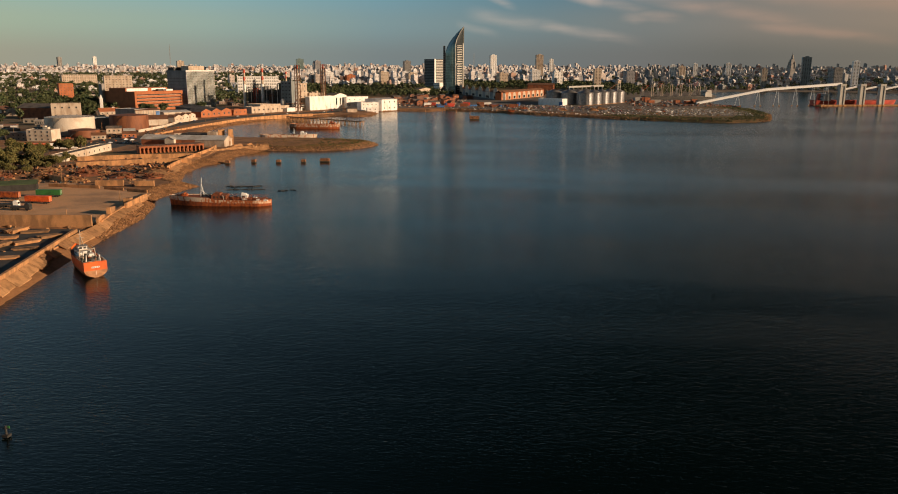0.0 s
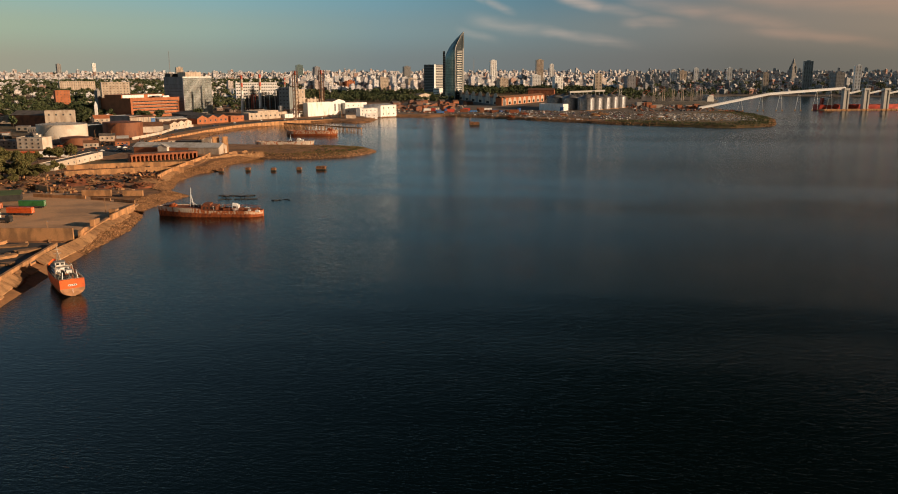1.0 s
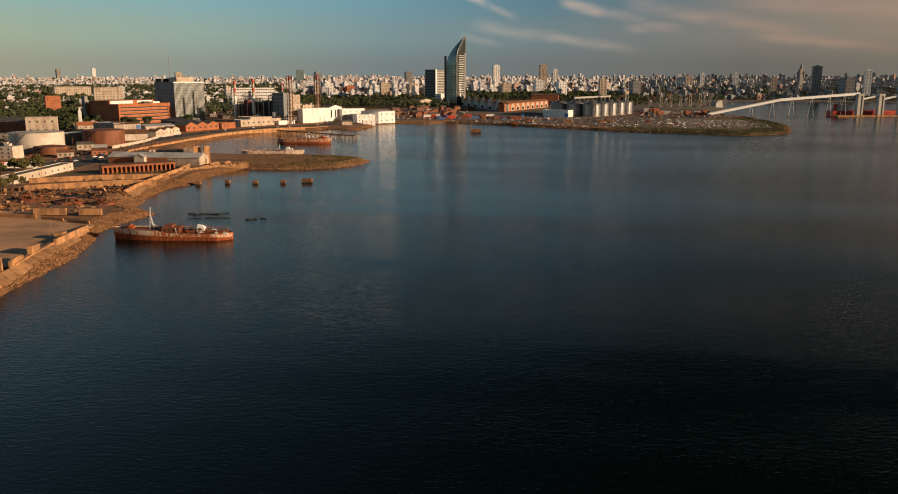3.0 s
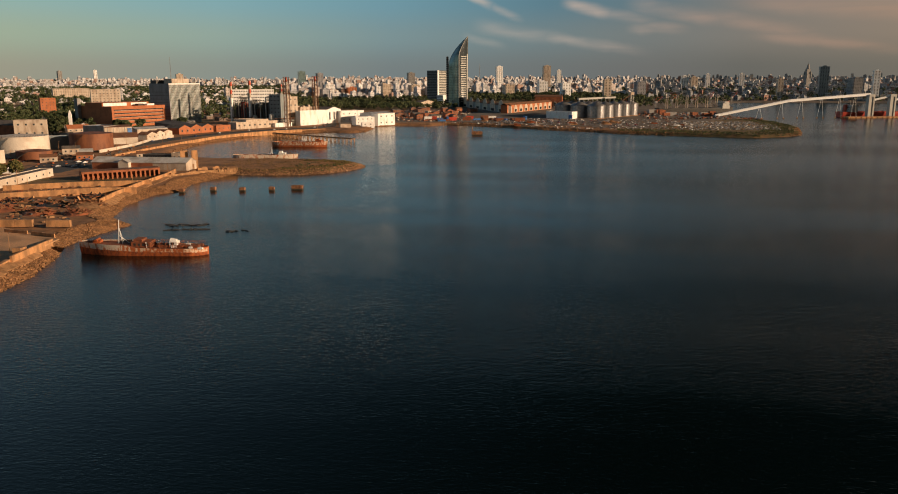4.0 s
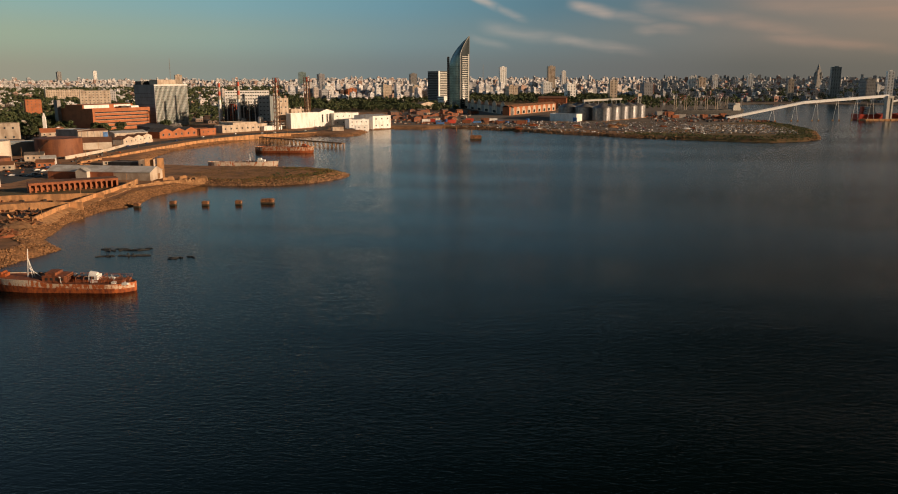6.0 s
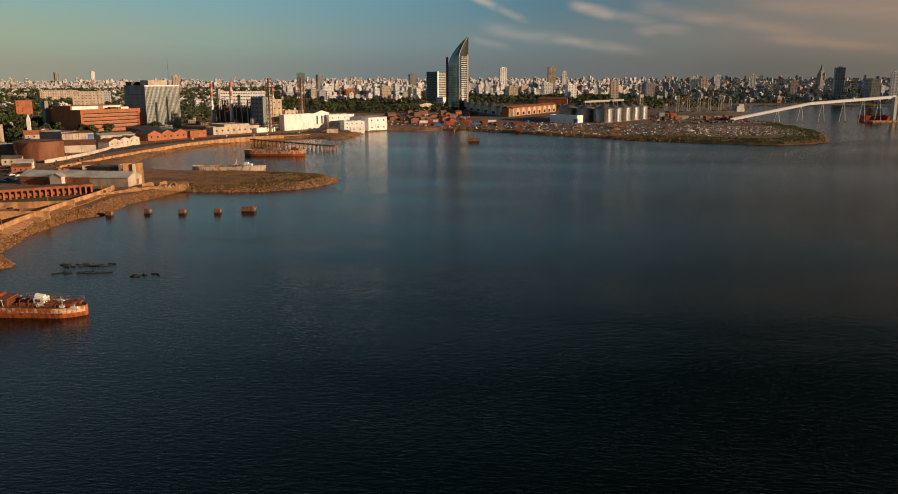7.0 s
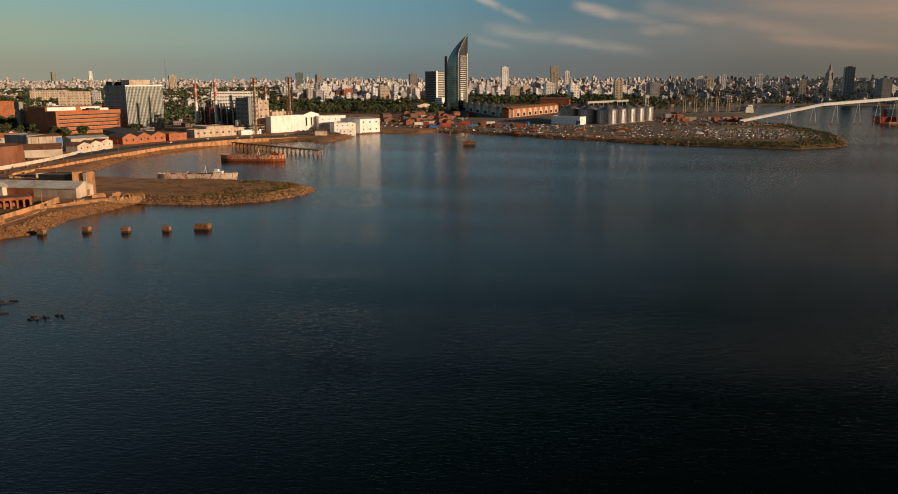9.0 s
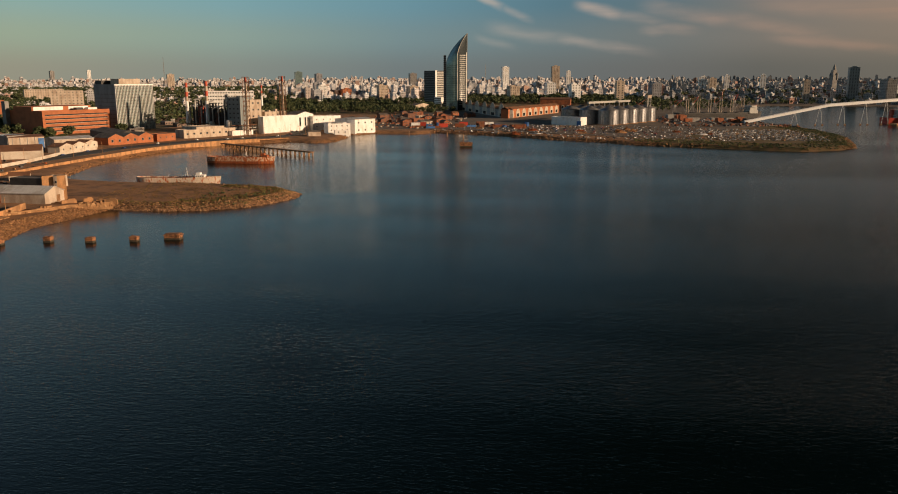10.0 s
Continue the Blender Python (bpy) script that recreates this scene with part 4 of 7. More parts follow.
def orange_trawler():
    t = thing("trawler", -158.0, 257.2, 0.75, math.atan2(23, -22), "orange-hulled trawler moored stern-out with cluttered deck", "ship")
    t.scale = (0.93, 0.9, 0.88)
    L, B, D = 31, 8.2, 3.7
    part("hull", hull_mesh(L, B, D, sheer=1.5, stern=0.97, split=0.3, bulwark=0.8, tuck=0.75), [M_BEIGE, M_ORANGE, M_DECK], t)
    b = Build()
    xs = -L / 2 - 0.12
    prof = [(-4.0, 4.6), (-4.0, 2.0)] + [(-4.0 * math.cos(a), 2.0 - 2.7 * math.sin(a)) for a in np.linspace(0.08, math.pi - 0.08, 14)] + [(4.0, 2.0), (4.0, 4.6)]
    b.add([(xs, -4.0, 2.0), (xs, 4.0, 2.0), (xs, 4.0, 4.6), (xs, -4.0, 4.6), (xs + 0.5, -4.0, 2.0), (xs + 0.5, 4.0, 2.0), (xs + 0.5, 4.0, 4.6), (xs + 0.5, -4.0, 4.6)],
          [(0, 1, 2, 3), (4, 5, 6, 7), (0, 1, 5, 4), (1, 2, 6, 5), (2, 3, 7, 6), (3, 0, 4, 7)], 0)
    low = [p for p in prof if p[1] <= 2.0]
    n = len(low)
    b.add([(xs - 0.03, y, z) for y, z in low] + [(xs + 0.8, y, z) for y, z in low], [list(range(n))] + [(i, (i + 1) % n, n + (i + 1) % n, n + i) for i in range(n)], 3)
    b.box((xs - 0.06, 0, 3.2), (0.06, 2.8, 0.55), m=1)
    for k in (-0.9, -0.3, 0.4, 1.0):
        b.box((xs - 0.11, k, 3.2), (0.04, 0.35, 0.3), m=2)
    b.box((xs - 0.08, 0, 1.1), (0.05, 0.12, 1.5), m=1)
    part("transom", b, [M_ORANGE, M_WHITE, M_DARK, M_BEIGE], t, "orange round transom with a plain name bar")
    b = Build()
    b.box((4.5, 0, D + 1.2), (6.0, 5.0, 2.0))
    b.box((5.4, 0, D + 2.9), (3.0, 3.2, 1.5))
    b.box((5.4, 0, D + 3.7), (3.5, 3.7, 0.18), m=1)
    b.box((4.5, 0, D + 2.25), (6.6, 5.6, 0.15), m=1)
    for s in (-1, 1):
        b.box((3.85, s * 0.8, D + 3.05), (0.15, 1.0, 0.8), m=2)
        b.box((1.45, s * 1.5, D + 1.2), (0.15, 1.0, 1.6), m=2)
        for k in range(3):
            b.box((2.8 + k * 1.6, s * 2.53, D + 1.4), (0.8, 0.1, 0.7), m=2)
    part("wheelhouse", b, [M_WHITE, M_GREY, M_DARK], t, "low white wheelhouse with dark windows")
    b = Build()
    b.tube((6.6, 0, D + 3), (7.2, 0, D + 9.5), 0.26, 0.12)
    b.tube((5.4, -0.9, D + 3), (6.9, 0, D + 7.5), 0.12, n=5)
    b.tube((5.4, 0.9, D + 3), (6.9, 0, D + 7.5), 0.12, n=5)
    b.box((6.9, 0, D + 6.5), (0.3, 2.6, 0.2))
    b.box((7.0, 0, D + 8.0), (0.3, 1.6, 0.2))
    part("mast", b, M_CREAM, t)
    for s in (-1, 1):
        b = Build()
        b.tube((-3.5, s * 3.0, D), (-3.2, s * 2.6, D + 4.2), 0.18, 0.12)
        b.tube((-3.2, s * 2.6, D + 4.0), (1.0, s * 2.4, D + 4.3), 0.1)
        part("davit", b, M_CREAM, t)
        b = Build()
        b.tube((-12.6, s * 2.6, D), (-12.4, s * 2.2, D + 3.6), 0.2, 0.14)
        part("stern_post", b, M_WHITE, t)
    b = Build()
    b.tube((-3.2, -2.6, D + 3.8), (-3.2, 2.6, D + 3.8), 0.16)
    part("gallows", b, M_CREAM, t)
    b = Build()
    b.tube((-8, -1.6, D + 0.8), (-8, 1.6, D + 0.8), 0.7, n=12)
    b.box((-8, 0, D + 0.3), (1.6, 4.0, 0.6))
    part("net_winch", b, M_DARK, t)
    rnd = random.Random(4)
    for k in range(64):
        b = Build()
        s = (rnd.uniform(0.3, 1.3), rnd.uniform(0.4, 1.3), rnd.uniform(0.4, 1.4))
        b.box((0, 0, s[2] / 2), s, rz=rnd.uniform(0, 3))
        b.box((0, 0, s[2] + 0.05), (s[0] * 0.7, s[1] * 0.7, 0.1))
        if rnd.random() < 0.4:
            b.tube((0, 0, 0), (rnd.uniform(-0.4, 0.4), 0, s[2] + rnd.uniform(0.6, 2.0)), 0.07, n=5)
        o = part("deck_gear", b, rnd.choice([M_DECK, M_DARK, M_DARK, M_RUST, M_GREY, M_DARK, M_CREAM]), t)
        o.location = (rnd.uniform(-14.4, 1.0), rnd.uniform(-3.2, 3.2), D + 0.05)
    for x, y, s in ((-2.0, -1.6, (2.2, 1.8, 1.8)), (-0.4, 1.7, (2.0, 1.6, 2.2))):
        b = Build()
        b.box((x, y, D + s[2] / 2), s)
        b.box((x, y, D + s[2] + 0.06), (s[0] + 0.2, s[1] + 0.2, 0.12))
        part("deck_locker", b, M_WHITE, t, "white deck locker")
    for s in (-1, 1):
        b = Build()
        rail(b, [(-15.2, s * 3.8), (-2, s * 4.0)], D + 0.85, 0.9, r=0.06)
        part("railing", b, M_CREAM, t)
    b = Build()
    rail(b, [(-15.3, -3.8), (-15.3, 3.8)], D + 0.9, 0.9, r=0.06)
    part("stern_railing", b, M_CREAM, t)


def cargo_ship(x, y, turn, L, B, D, label, mats, house_end=1, cranes=0):
    t = thing("cargo_ship", x, y, 0, turn, label, "ship", "port ships")
    part("hull", hull_mesh(L, B, D, sheer=1.5, bulwark=1.2), [mats[0], mats[1], M_DECK], t)
    hx = -L * 0.38 * house_end
    b = Build()
    b.box((hx, 0, D + 5.5), (L * 0.085, B * 0.8, 11))
    b.box((hx, 0, D + 3), (L * 0.10, B * 0.86, 6))
    block = part("accommodation", b, M_LOUVRE, t)
    b = Build()
    b.box((hx, 0, D + 12.4), (L * 0.06, B * 0.98, 2.6))
    part("bridge", b, M_LOUVRE, t)
    b = Build()
    b.box((0, 0, 0), (0.2, B * 0.7, 0.9))
    me = b.mesh("window_strip", [M_GLASS])
    for k in range(3):
        for s in (-1, 1):
            part("window_strip", me, None, block).location = (hx + s * L * (0.0505 if k == 0 else 0.043), 0, D + 3.4 + k * 2.8)
    b = Build()
    b.box((hx - house_end * L * 0.055, 0, D + 7), (L * 0.03, B * 0.25, 14), taper=0.8)
    part("funnel", b, M_REDPAINT, t)
    b = Build()
    b.tube((hx, 0, D + 13), (hx, 0, D + 22), 0.35, 0.15, n=6)
    b.box((hx, 0, D + 18), (0.3, 4.0, 0.3))
    part("radar_mast", b, M_CREAM, t)
    b = Build()
    b.box((0, 0, 1.0), (L * 0.09, B * 0.7, 2.0))
    b.box((0, 0, 2.1), (L * 0.095, B * 0.74, 0.25))
    me = b.mesh("hatch_cover", [mats[1]])
    for k in range(5):
        part("hatch_cover", me, None, t).location = (hx + house_end * L * (0.14 + k * 0.13), 0, D)
    for k in range(cranes):
        b = Build()
        cx = hx + house_end * L * (0.1 + 0.66 * k / max(1, cranes - 1))
        b.tube((cx, -3.5, D), (cx, -3.5, D + 26), 0.8, 0.6, n=6)
        b.tube((cx, 3.5, D), (cx, 3.5, D + 26), 0.8, 0.6, n=6)
        b.tube((cx, -3.8, D + 24), (cx, 3.8, D + 24), 0.6, n=6)
        post = part("derrick_post", b, M_CREAM, t)
        b = Build()
        b.tube((cx, -3.5, D + 3), (cx + 12, -5, D + 20), 0.5, 0.35, n=5)
        b.tube((cx, 3.5, D + 3), (cx - 12, 5, D + 19), 0.5, 0.35, n=5)
        part("boom", b, M_GREY, post)
        b = Build()
        b.tube((cx, 0, D + 24), (cx, 0, D + 31), 0.35, 0.2, n=5)
        b.tube((cx, -3.5, D + 26), (cx + 12, -5, D + 20), 0.12, n=4)
        b.tube((cx, 3.5, D + 26), (cx - 12, 5, D + 19), 0.12, n=4)
        part("rigging", b, M_GREY, post)
    return t


# ---- large structure along the shore ----
M_STONEP = mat("masonry_stone", (0.3, 0.167, 0.081), 0.95, palette=[(0.44, 0.243, 0.114), (0.3, 0.159, 0.074), (0.52, 0.31, 0.154), (0.36, 0.192, 0.09)])
M_PIER = mat("pier_masonry", (0.36, 0.167, 0.077), 0.95, second=(0.15, 0.071, 0.037), scale=0.6, fine=2.5, edge=(0.45, 0.58))
M_WEED = mat("weed_grown_stone", (0.075, 0.06, 0.04), 0.9, second=(0.04, 0.038, 0.028), scale=0.8, fine=2.5)
M_SLAB = mat("worn_slab", (0.42, 0.235, 0.111), 0.92, palette=[(0.44, 0.238, 0.111), (0.38, 0.21, 0.097), (0.48, 0.268, 0.127), (0.34, 0.184, 0.087)], scale=0.4)
def wall_run(name, pts, tops, thick, base, material, label):
    """An upright wall that follows a line; the top may vary."""
    b = Build()
    n = len(pts)
    vs = []
    for i, (p, zt) in enumerate(zip(pts, tops)):
        a, c = pts[max(0, i - 1)], pts[min(n - 1, i + 1)]
        dx, dy = c[0] - a[0], c[1] - a[1]
        k = thick / 2 / math.hypot(dx, dy)
        ox, oy = -dy * k, dx * k
        vs += [(p[0] + ox, p[1] + oy, base), (p[0] - ox, p[1] - oy, base), (p[0] - ox, p[1] - oy, zt), (p[0] + ox, p[1] + oy, zt)]
    fs = []
    for i in range(n - 1):
        k = 4 * i
        for j in range(4):
            fs.append((k + j, k + (j + 1) % 4, k + 4 + (j + 1) % 4, k + 4 + j))
    fs += [(0, 1, 2, 3), (4 * n - 1, 4 * n - 2, 4 * n - 3, 4 * n - 4)]
    b.add(vs, fs)
    return single(name, b, material, 0, 0, 0, label=label, category="wall", kind="structure")


def flat_patch(name, pts, lift, material, label, category, kind="structure"):
    b = Build()
    b.prism(pts, lift - 0.5, lift)
    return single(name, b, material, 0, 0, 0, label=label, category=category, kind=kind)


def ribbon(name, pts, width, lift, material, label, category):
    b = Build()
    vs = []
    n = len(pts)
    for i, p in enumerate(pts):
        a, c = pts[max(0, i - 1)], pts[min(n - 1, i + 1)]
        dx, dy = c[0] - a[0], c[1] - a[1]
        k = width / 2 / math.hypot(dx, dy)
        for s, dz in ((1, -0.8), (1, 0), (-1, 0), (-1, -0.8)):
            vs.append((p[0] - dy * k * s, p[1] + dx * k * s, lift + dz))
    b.add(vs, [(4 * i + j, 4 * i + j + 1, 4 * i + j + 5, 4 * i + j + 4) for i in range(n - 1) for j in range(3)])
    return single(name, b, material, 0, 0, 0, label=label, category=category, kind="structure")


def curve_pts(pts, step=12):
    """Points along a smooth line through pts."""
    out = []
    P = [pts[0]] + list(pts) + [pts[-1]]
    for i in range(1, len(P) - 2):
        p0, p1, p2, p3 = (np.array(P[j], float) for j in (i - 1, i, i + 1, i + 2))
        n = max(2, int(np.hypot(*(p2 - p1)) / step))
        for k in range(n):
            u = k / n
            out.append(tuple(0.5 * ((2 * p1) + (p2 - p0) * u + (2 * p0 - 5 * p1 + 4 * p2 - p3) * u * u + (3 * p1 - p0 - 3 * p2 + p3) * u ** 3)))
    return out + [tuple(map(float, pts[-1]))]


ROAD = [(-582, 574), (-463, 695), (-425, 787), (-425, 872), (-422, 956), (-393.9, 1048), (-357.3, 1096), (-328.2, 1152), (-351.9, 1276), (-336.2, 1410)]
ribbon("road", curve_pts(ROAD), 20, 3.75, M_ASPHALT, "dark asphalt shore road curving round the basin", "road")
ribbon("pavement", curve_pts([(-389.2, 738), (-394.3, 866), (-393, 950), (-373, 1030), (-341.8, 1071), (-315.9, 1107)]), 5, 3.9, M_CONC, "pale concrete promenade along the basin wall", "pavement")
wall_run("basin_wall", curve_pts([(-380.9, 725), (-387, 808), (-390, 893), (-386.7, 962), (-365.7, 1033), (-334.5, 1071)]), [5.0] * len(curve_pts([(-380.9, 725), (-387, 808), (-390, 893), (-386.7, 962), (-365.7, 1033), (-334.5, 1071)])), 1.0, 0, M_CONC, "low pale concrete promenade wall")
wall_run("seawall_south", [(-112, 10), (-142.3, 133.3), (-167.7, 228), (-180.9, 274.8), (-187, 296.8)], [5.2] * 5, 1.1, 0, M_CONC, "tan weathered concrete sea wall")
wall_run("seawall_stub", [(-188.4, 314), (-190.4, 320), (-192.2, 325.5)], [6.0, 6.4, 5.6], 1.0, 1, M_CONC, "tan broken stub of the sea wall")
wall_run("seawall_block", [(-194.6, 333), (-197, 341)], [7.2, 6.4], 1.8, 1, M_CONC, "tan upright broken block of the sea wall")
wall_run("seawall_lump", [(-202, 361), (-203.2, 366)], [6.6, 6.2], 3.0, 1, M_CONC, "rounded tan lump of broken sea wall")
wall_run("seawall_corner", [(-197.5, 352), (-200.5, 365), (-204, 379), (-206.5, 388)], [5.8, 5.6, 5.2, 4.6], 0.9, 1, M_CONC, "leaning tan slab of the broken sea wall")
wall_run("seawall_footing", [(-189, 316.7), (-194.1, 332), (-198.5, 351), (-204.3, 371), (-208.4, 390)], [4.5, 4.3, 4.6, 4.4, 4.2], 1.6, 1, M_CONC, "low broken footing of the sea wall")
wall_run("seawall_north", [(-244.2, 480), (-251.4, 508), (-259.6, 551), (-266.8, 596), (-271.9, 619)], [5.8, 6.0, 6.2, 6.0, 6.4], 1.0, 1, M_CONC, "long tan sea wall along the scrapyard")
wall_run("yard_wall", [(-306.2, 293.2), (-254.5, 300.5), (-188, 309.6)], [8.0, 8.2, 8.3], 0.9, 2, M_CONC, "high tan concrete yard wall")
wall_run("court_wall", [(-310, 489), (-286, 505), (-266.8, 518), (-248.3, 526)], [6.6, 6.8, 6.9, 6.2], 0.8, 2, M_CONC, "pale high court wall")
wall_run("court_wall_low", [(-329, 520), (-295.7, 540), (-256.5, 558)], [6.6, 6.8, 6.4], 0.7, 2, M_CONC, "pale low wall of an empty court")
wall_run("roadside_wall", curve_pts([(-412, 752), (-419, 818), (-434, 881), (-439, 940)]), [6.2] * len(curve_pts([(-412, 752), (-419, 818), (-434, 881), (-439, 940)])), 0.6, 2, M_TANKW, "long off-white wall along the shore road")
MASONRY = [(-268, 598), (-260, 613), (-252, 626), (-244, 634), (-237, 640)]
masonry = wall_run("masonry_wall", MASONRY, [4.2, 4.6, 4.8, 4.0, 5.0], 0.9, 1, M_STONE, "broken rubble masonry wall above the shore")
rnd = random.Random(61)


def rough_block(s, jag):
    b = Build()
    b.box((0, 0, 0), s)
    b.v = [(x + rnd.uniform(-jag, jag), y + rnd.uniform(-jag, jag), z + rnd.uniform(-jag, jag)) for x, y, z in b.v]
    return b.mesh("stone", [M_STONEP])


BLOCKS = [rough_block((rnd.uniform(0.9, 1.7), 1.3, rnd.uniform(0.6, 1.0)), 0.14) for k in range(6)]
for p in curve_pts(MASONRY, 1.35):
    top = 4.4 + 0.7 * math.sin(p[1] * 0.37) + 0.5 * math.sin(p[1] * 0.9)
    z = 2.7
    while z < top + rnd.uniform(-0.4, 0.7):
        o = part("stone", rnd.choice(BLOCKS), None, masonry)
        o.location = (p[0] + rnd.uniform(-0.25, 0.25), p[1] + rnd.uniform(-0.2, 0.2), z)
        o.rotation_euler = (rnd.uniform(-0.1, 0.1), rnd.uniform(-0.1, 0.1), 0.95 + rnd.uniform(-0.25, 0.25))
        z += 0.82


def revetment(line, reach, label):
    """Sloping slabs from the foot of the sea wall down to the stones; some are lost."""
    top = tagged(new("revetment"), label, "sea wall", kind="structure")
    pts = curve_pts(line, 7)
    for p, q in zip(pts, pts[1:]):
        if rnd.random() < 0.12:
            continue
        dx, dy = q[0] - p[0], q[1] - p[1]
        k = 1 / math.hypot(dx, dy)
        nx, ny = dy * k, -dx * k
        out = reach * rnd.uniform(0.75, 1.1)
        a, c = (p[0] + dx * 0.01, p[1] + dy * 0.01), (p[0] + dx * 0.98, p[1] + dy * 0.98)
        tilt = rnd.uniform(-0.15, 0.15)
        vs = []
        for lift in (-0.4, 0.0):
            for e, s in ((a, 0.5), (c, 0.5), (c, out), (a, out)):
                x, y = e[0] + nx * s, e[1] + ny * s
                vs.append((x, y, (4.0 + tilt if s == 0.5 else max(0.5, height(x, y)) + 0.45 + tilt) + lift))
        b = Build()
        b.add(vs, [(3, 2, 1, 0), (4, 5, 6, 7), (0, 1, 5, 4), (1, 2, 6, 5), (2, 3, 7, 6), (3, 0, 4, 7)])
        part("slab", b, M_SLAB, top)


revetment([(-112, 10), (-142.3, 133.3), (-167.7, 228), (-180.9, 274.8), (-188, 312), (-194.1, 332), (-198.5, 351), (-204.3, 371)], 4.6, "sloping tan concrete revetment slabs under the sea wall")
revetment([(-244.2, 480), (-251.4, 508), (-259.6, 551), (-266.8, 594)], 5.0, "sloping worn concrete slabs under the scrapyard wall")
flat_patch("yard_floor", [(-190.1, 315.5), (-206.4, 392.3), (-266.8, 422), (-337.4, 403), (-306.2, 296), (-254.5, 303.4)], 3.85, M_YARD, "worn tan concrete container yard", "yard")
flat_patch("port_yard", [(-262, 1264), (-178, 1294), (-60, 1242), (60, 1176), (108, 1168), (150, 1290), (290, 1470), (250, 1590), (150, 1708), (-40, 1905), (-330, 1905), (-345, 1420), (-300, 1330)], 3.8, M_DIRT, "dark oily gravel of the port yard", "yard")
flat_patch("court_floor", [(-266.8, 568), (-275, 617), (-318.4, 594), (-352.8, 564), (-337.2, 525)], 3.8, M_GRASS, "overgrown grass court", "grass")
flat_patch("timber_yard_floor", [(-174.8, 250.1), (-186, 302.2), (-264.8, 295.1), (-306.2, 284.7), (-264.8, 179.4), (-152.4, 162.8)], 3.8, M_ASPHALT, "dark tarred timber yard", "yard")

office_block()
brick_block()
sail_tower()
banded_tower()
silos()
conveyor()

# hulks and the moored trawler
grounded_hulk(-166, 386.8, math.atan2(6, 50) + math.pi)
wrecked_ship(-255.5, 745, math.atan2(9, 55), 54, 8.5, 3.8, "pale rust-streaked low hulk beside the spit", (M_RUSTWHITE, M_RUSTWHITE), house_at=0.27, mast_at=0.12, seed=5, house=M_WHITE, stern=0.3)
wrecked_ship(-270.5, 877, math.atan2(3, 57), 56, 10, 4.4, "brown rusty hulk lying in the basin", (M_RUST, M_RUSTPATCH), house_at=0.36, mast_at=0.1, seed=7, stern=0.3)
orange_trawler()
cargo_ship(244, 1741, 0.40, 165, 24, 8, "dark-hulled cargo ship berthed in the port", (M_DARK, M_DARK), house_end=-1, cranes=6)
cargo_ship(548, 1622, radians(15), 165, 28, 7, "red-hulled bulk carrier alongside the loading quay", (M_REDHULL, M_REDHULL), house_end=1, cranes=0)

# white plant at the water
house("white_hall", (-369, 1168), (-344, 1221), 9, 19.5, "long blank white plant hall", wall=M_WHITE, roof=M_TARROOF)
house("stepped_hall", (-347.8, 1225), (-335.4, 1252), 20, 20, "white hall with a stepped gable and tall windows", wall=M_WHITE, gable='y', rise=3.5, storeys=1, cols=3, win=(3.0, 11))
house("white_annex", (-332.3, 1240), (-305.5, 1272), 18, 17, "plain white annex with few windows", wall=M_WHITE, storeys=2, cols=4)
house("white_works", (-295.2, 1187), (-272.7, 1204), 16, 15, "white works building with small windows", wall=M_WHITE, storeys=3, cols=4, clutter=2)
house("white_wing", (-283, 1173), (-267.6, 1180), 8, 8, "low white wing by the water", wall=M_WHITE, storeys=2, cols=2)
house("white_cube", (-270.7, 1217), (-252.3, 1245), 38, 18, "large white cube-shaped store with small square windows", wall=M_WHITE, roof=M_TIN, storeys=2, cols=3, win=(2.2, 2.0), gable='x', rise=1.5)
house("shore_hut", (-303.5, 1139), (-291.2, 1146), 8, 5, "small tan shore hut with a chute", wall=M_CREAM, gable='x', rise=1.5)
house("cream_shed", (-424, 1078), (-390.6, 1137), 16, 8.5, "long cream shed with a flat canopy", wall=M_CREAM, roof=M_TIN, storeys=1, cols=8, win=(2.5, 2))
house("cream_store", (-418, 1096), (-399, 1126), 30, 11, "tall cream store behind the long shed", wall=M_CREAM, roof=M_CREAM)
house("white_strip", (-389.6, 1126), (-376, 1153), 8, 5, "low white roadside store", wall=M_WHITE)
for i in range(3):
    u = i / 3
    p0 = (-453 + 20 * u, 981 + 49 * u)
    p1 = (-453 + 20 * (u + 0.333), 981 + 49 * (u + 0.333))
    house("gabled_warehouse", p0, p1, 24, 7, "orange-brick warehouse with a pointed gable", wall=M_BRICK2, roof=M_TARROOF, gable='y', rise=3.6, storeys=1, cols=2, win=(2.4, 2.6), group="gabled row")
house("works_store", (-431, 1034), (-422, 1056), 14, 7, "small brick works store", wall=M_BRICK2, storeys=1, cols=3)
house("dark_shed", (-537, 1080), (-468, 1015), 30, 8, "long shed with a dark tar roof", wall=M_DARK, roof=M_TARROOF, gable='x', rise=3)
# shaded side of the yellow corner warehouse, the shade put into grey walls
house("warehouse_shaded_side", (-524, 903), (-494, 893.5), 24, 14, "plain flat-roofed warehouse side, its shade put into grey walls", wall=M_GREY, roof=M_TIN)
t = house("yellow_warehouse", (-493, 893.5), (-474, 915.5), 22, 13, "pale yellow panelled warehouse with a blue end panel", wall=M_CREAM, roof=M_RUSTROOF, gable='x', rise=1.6)
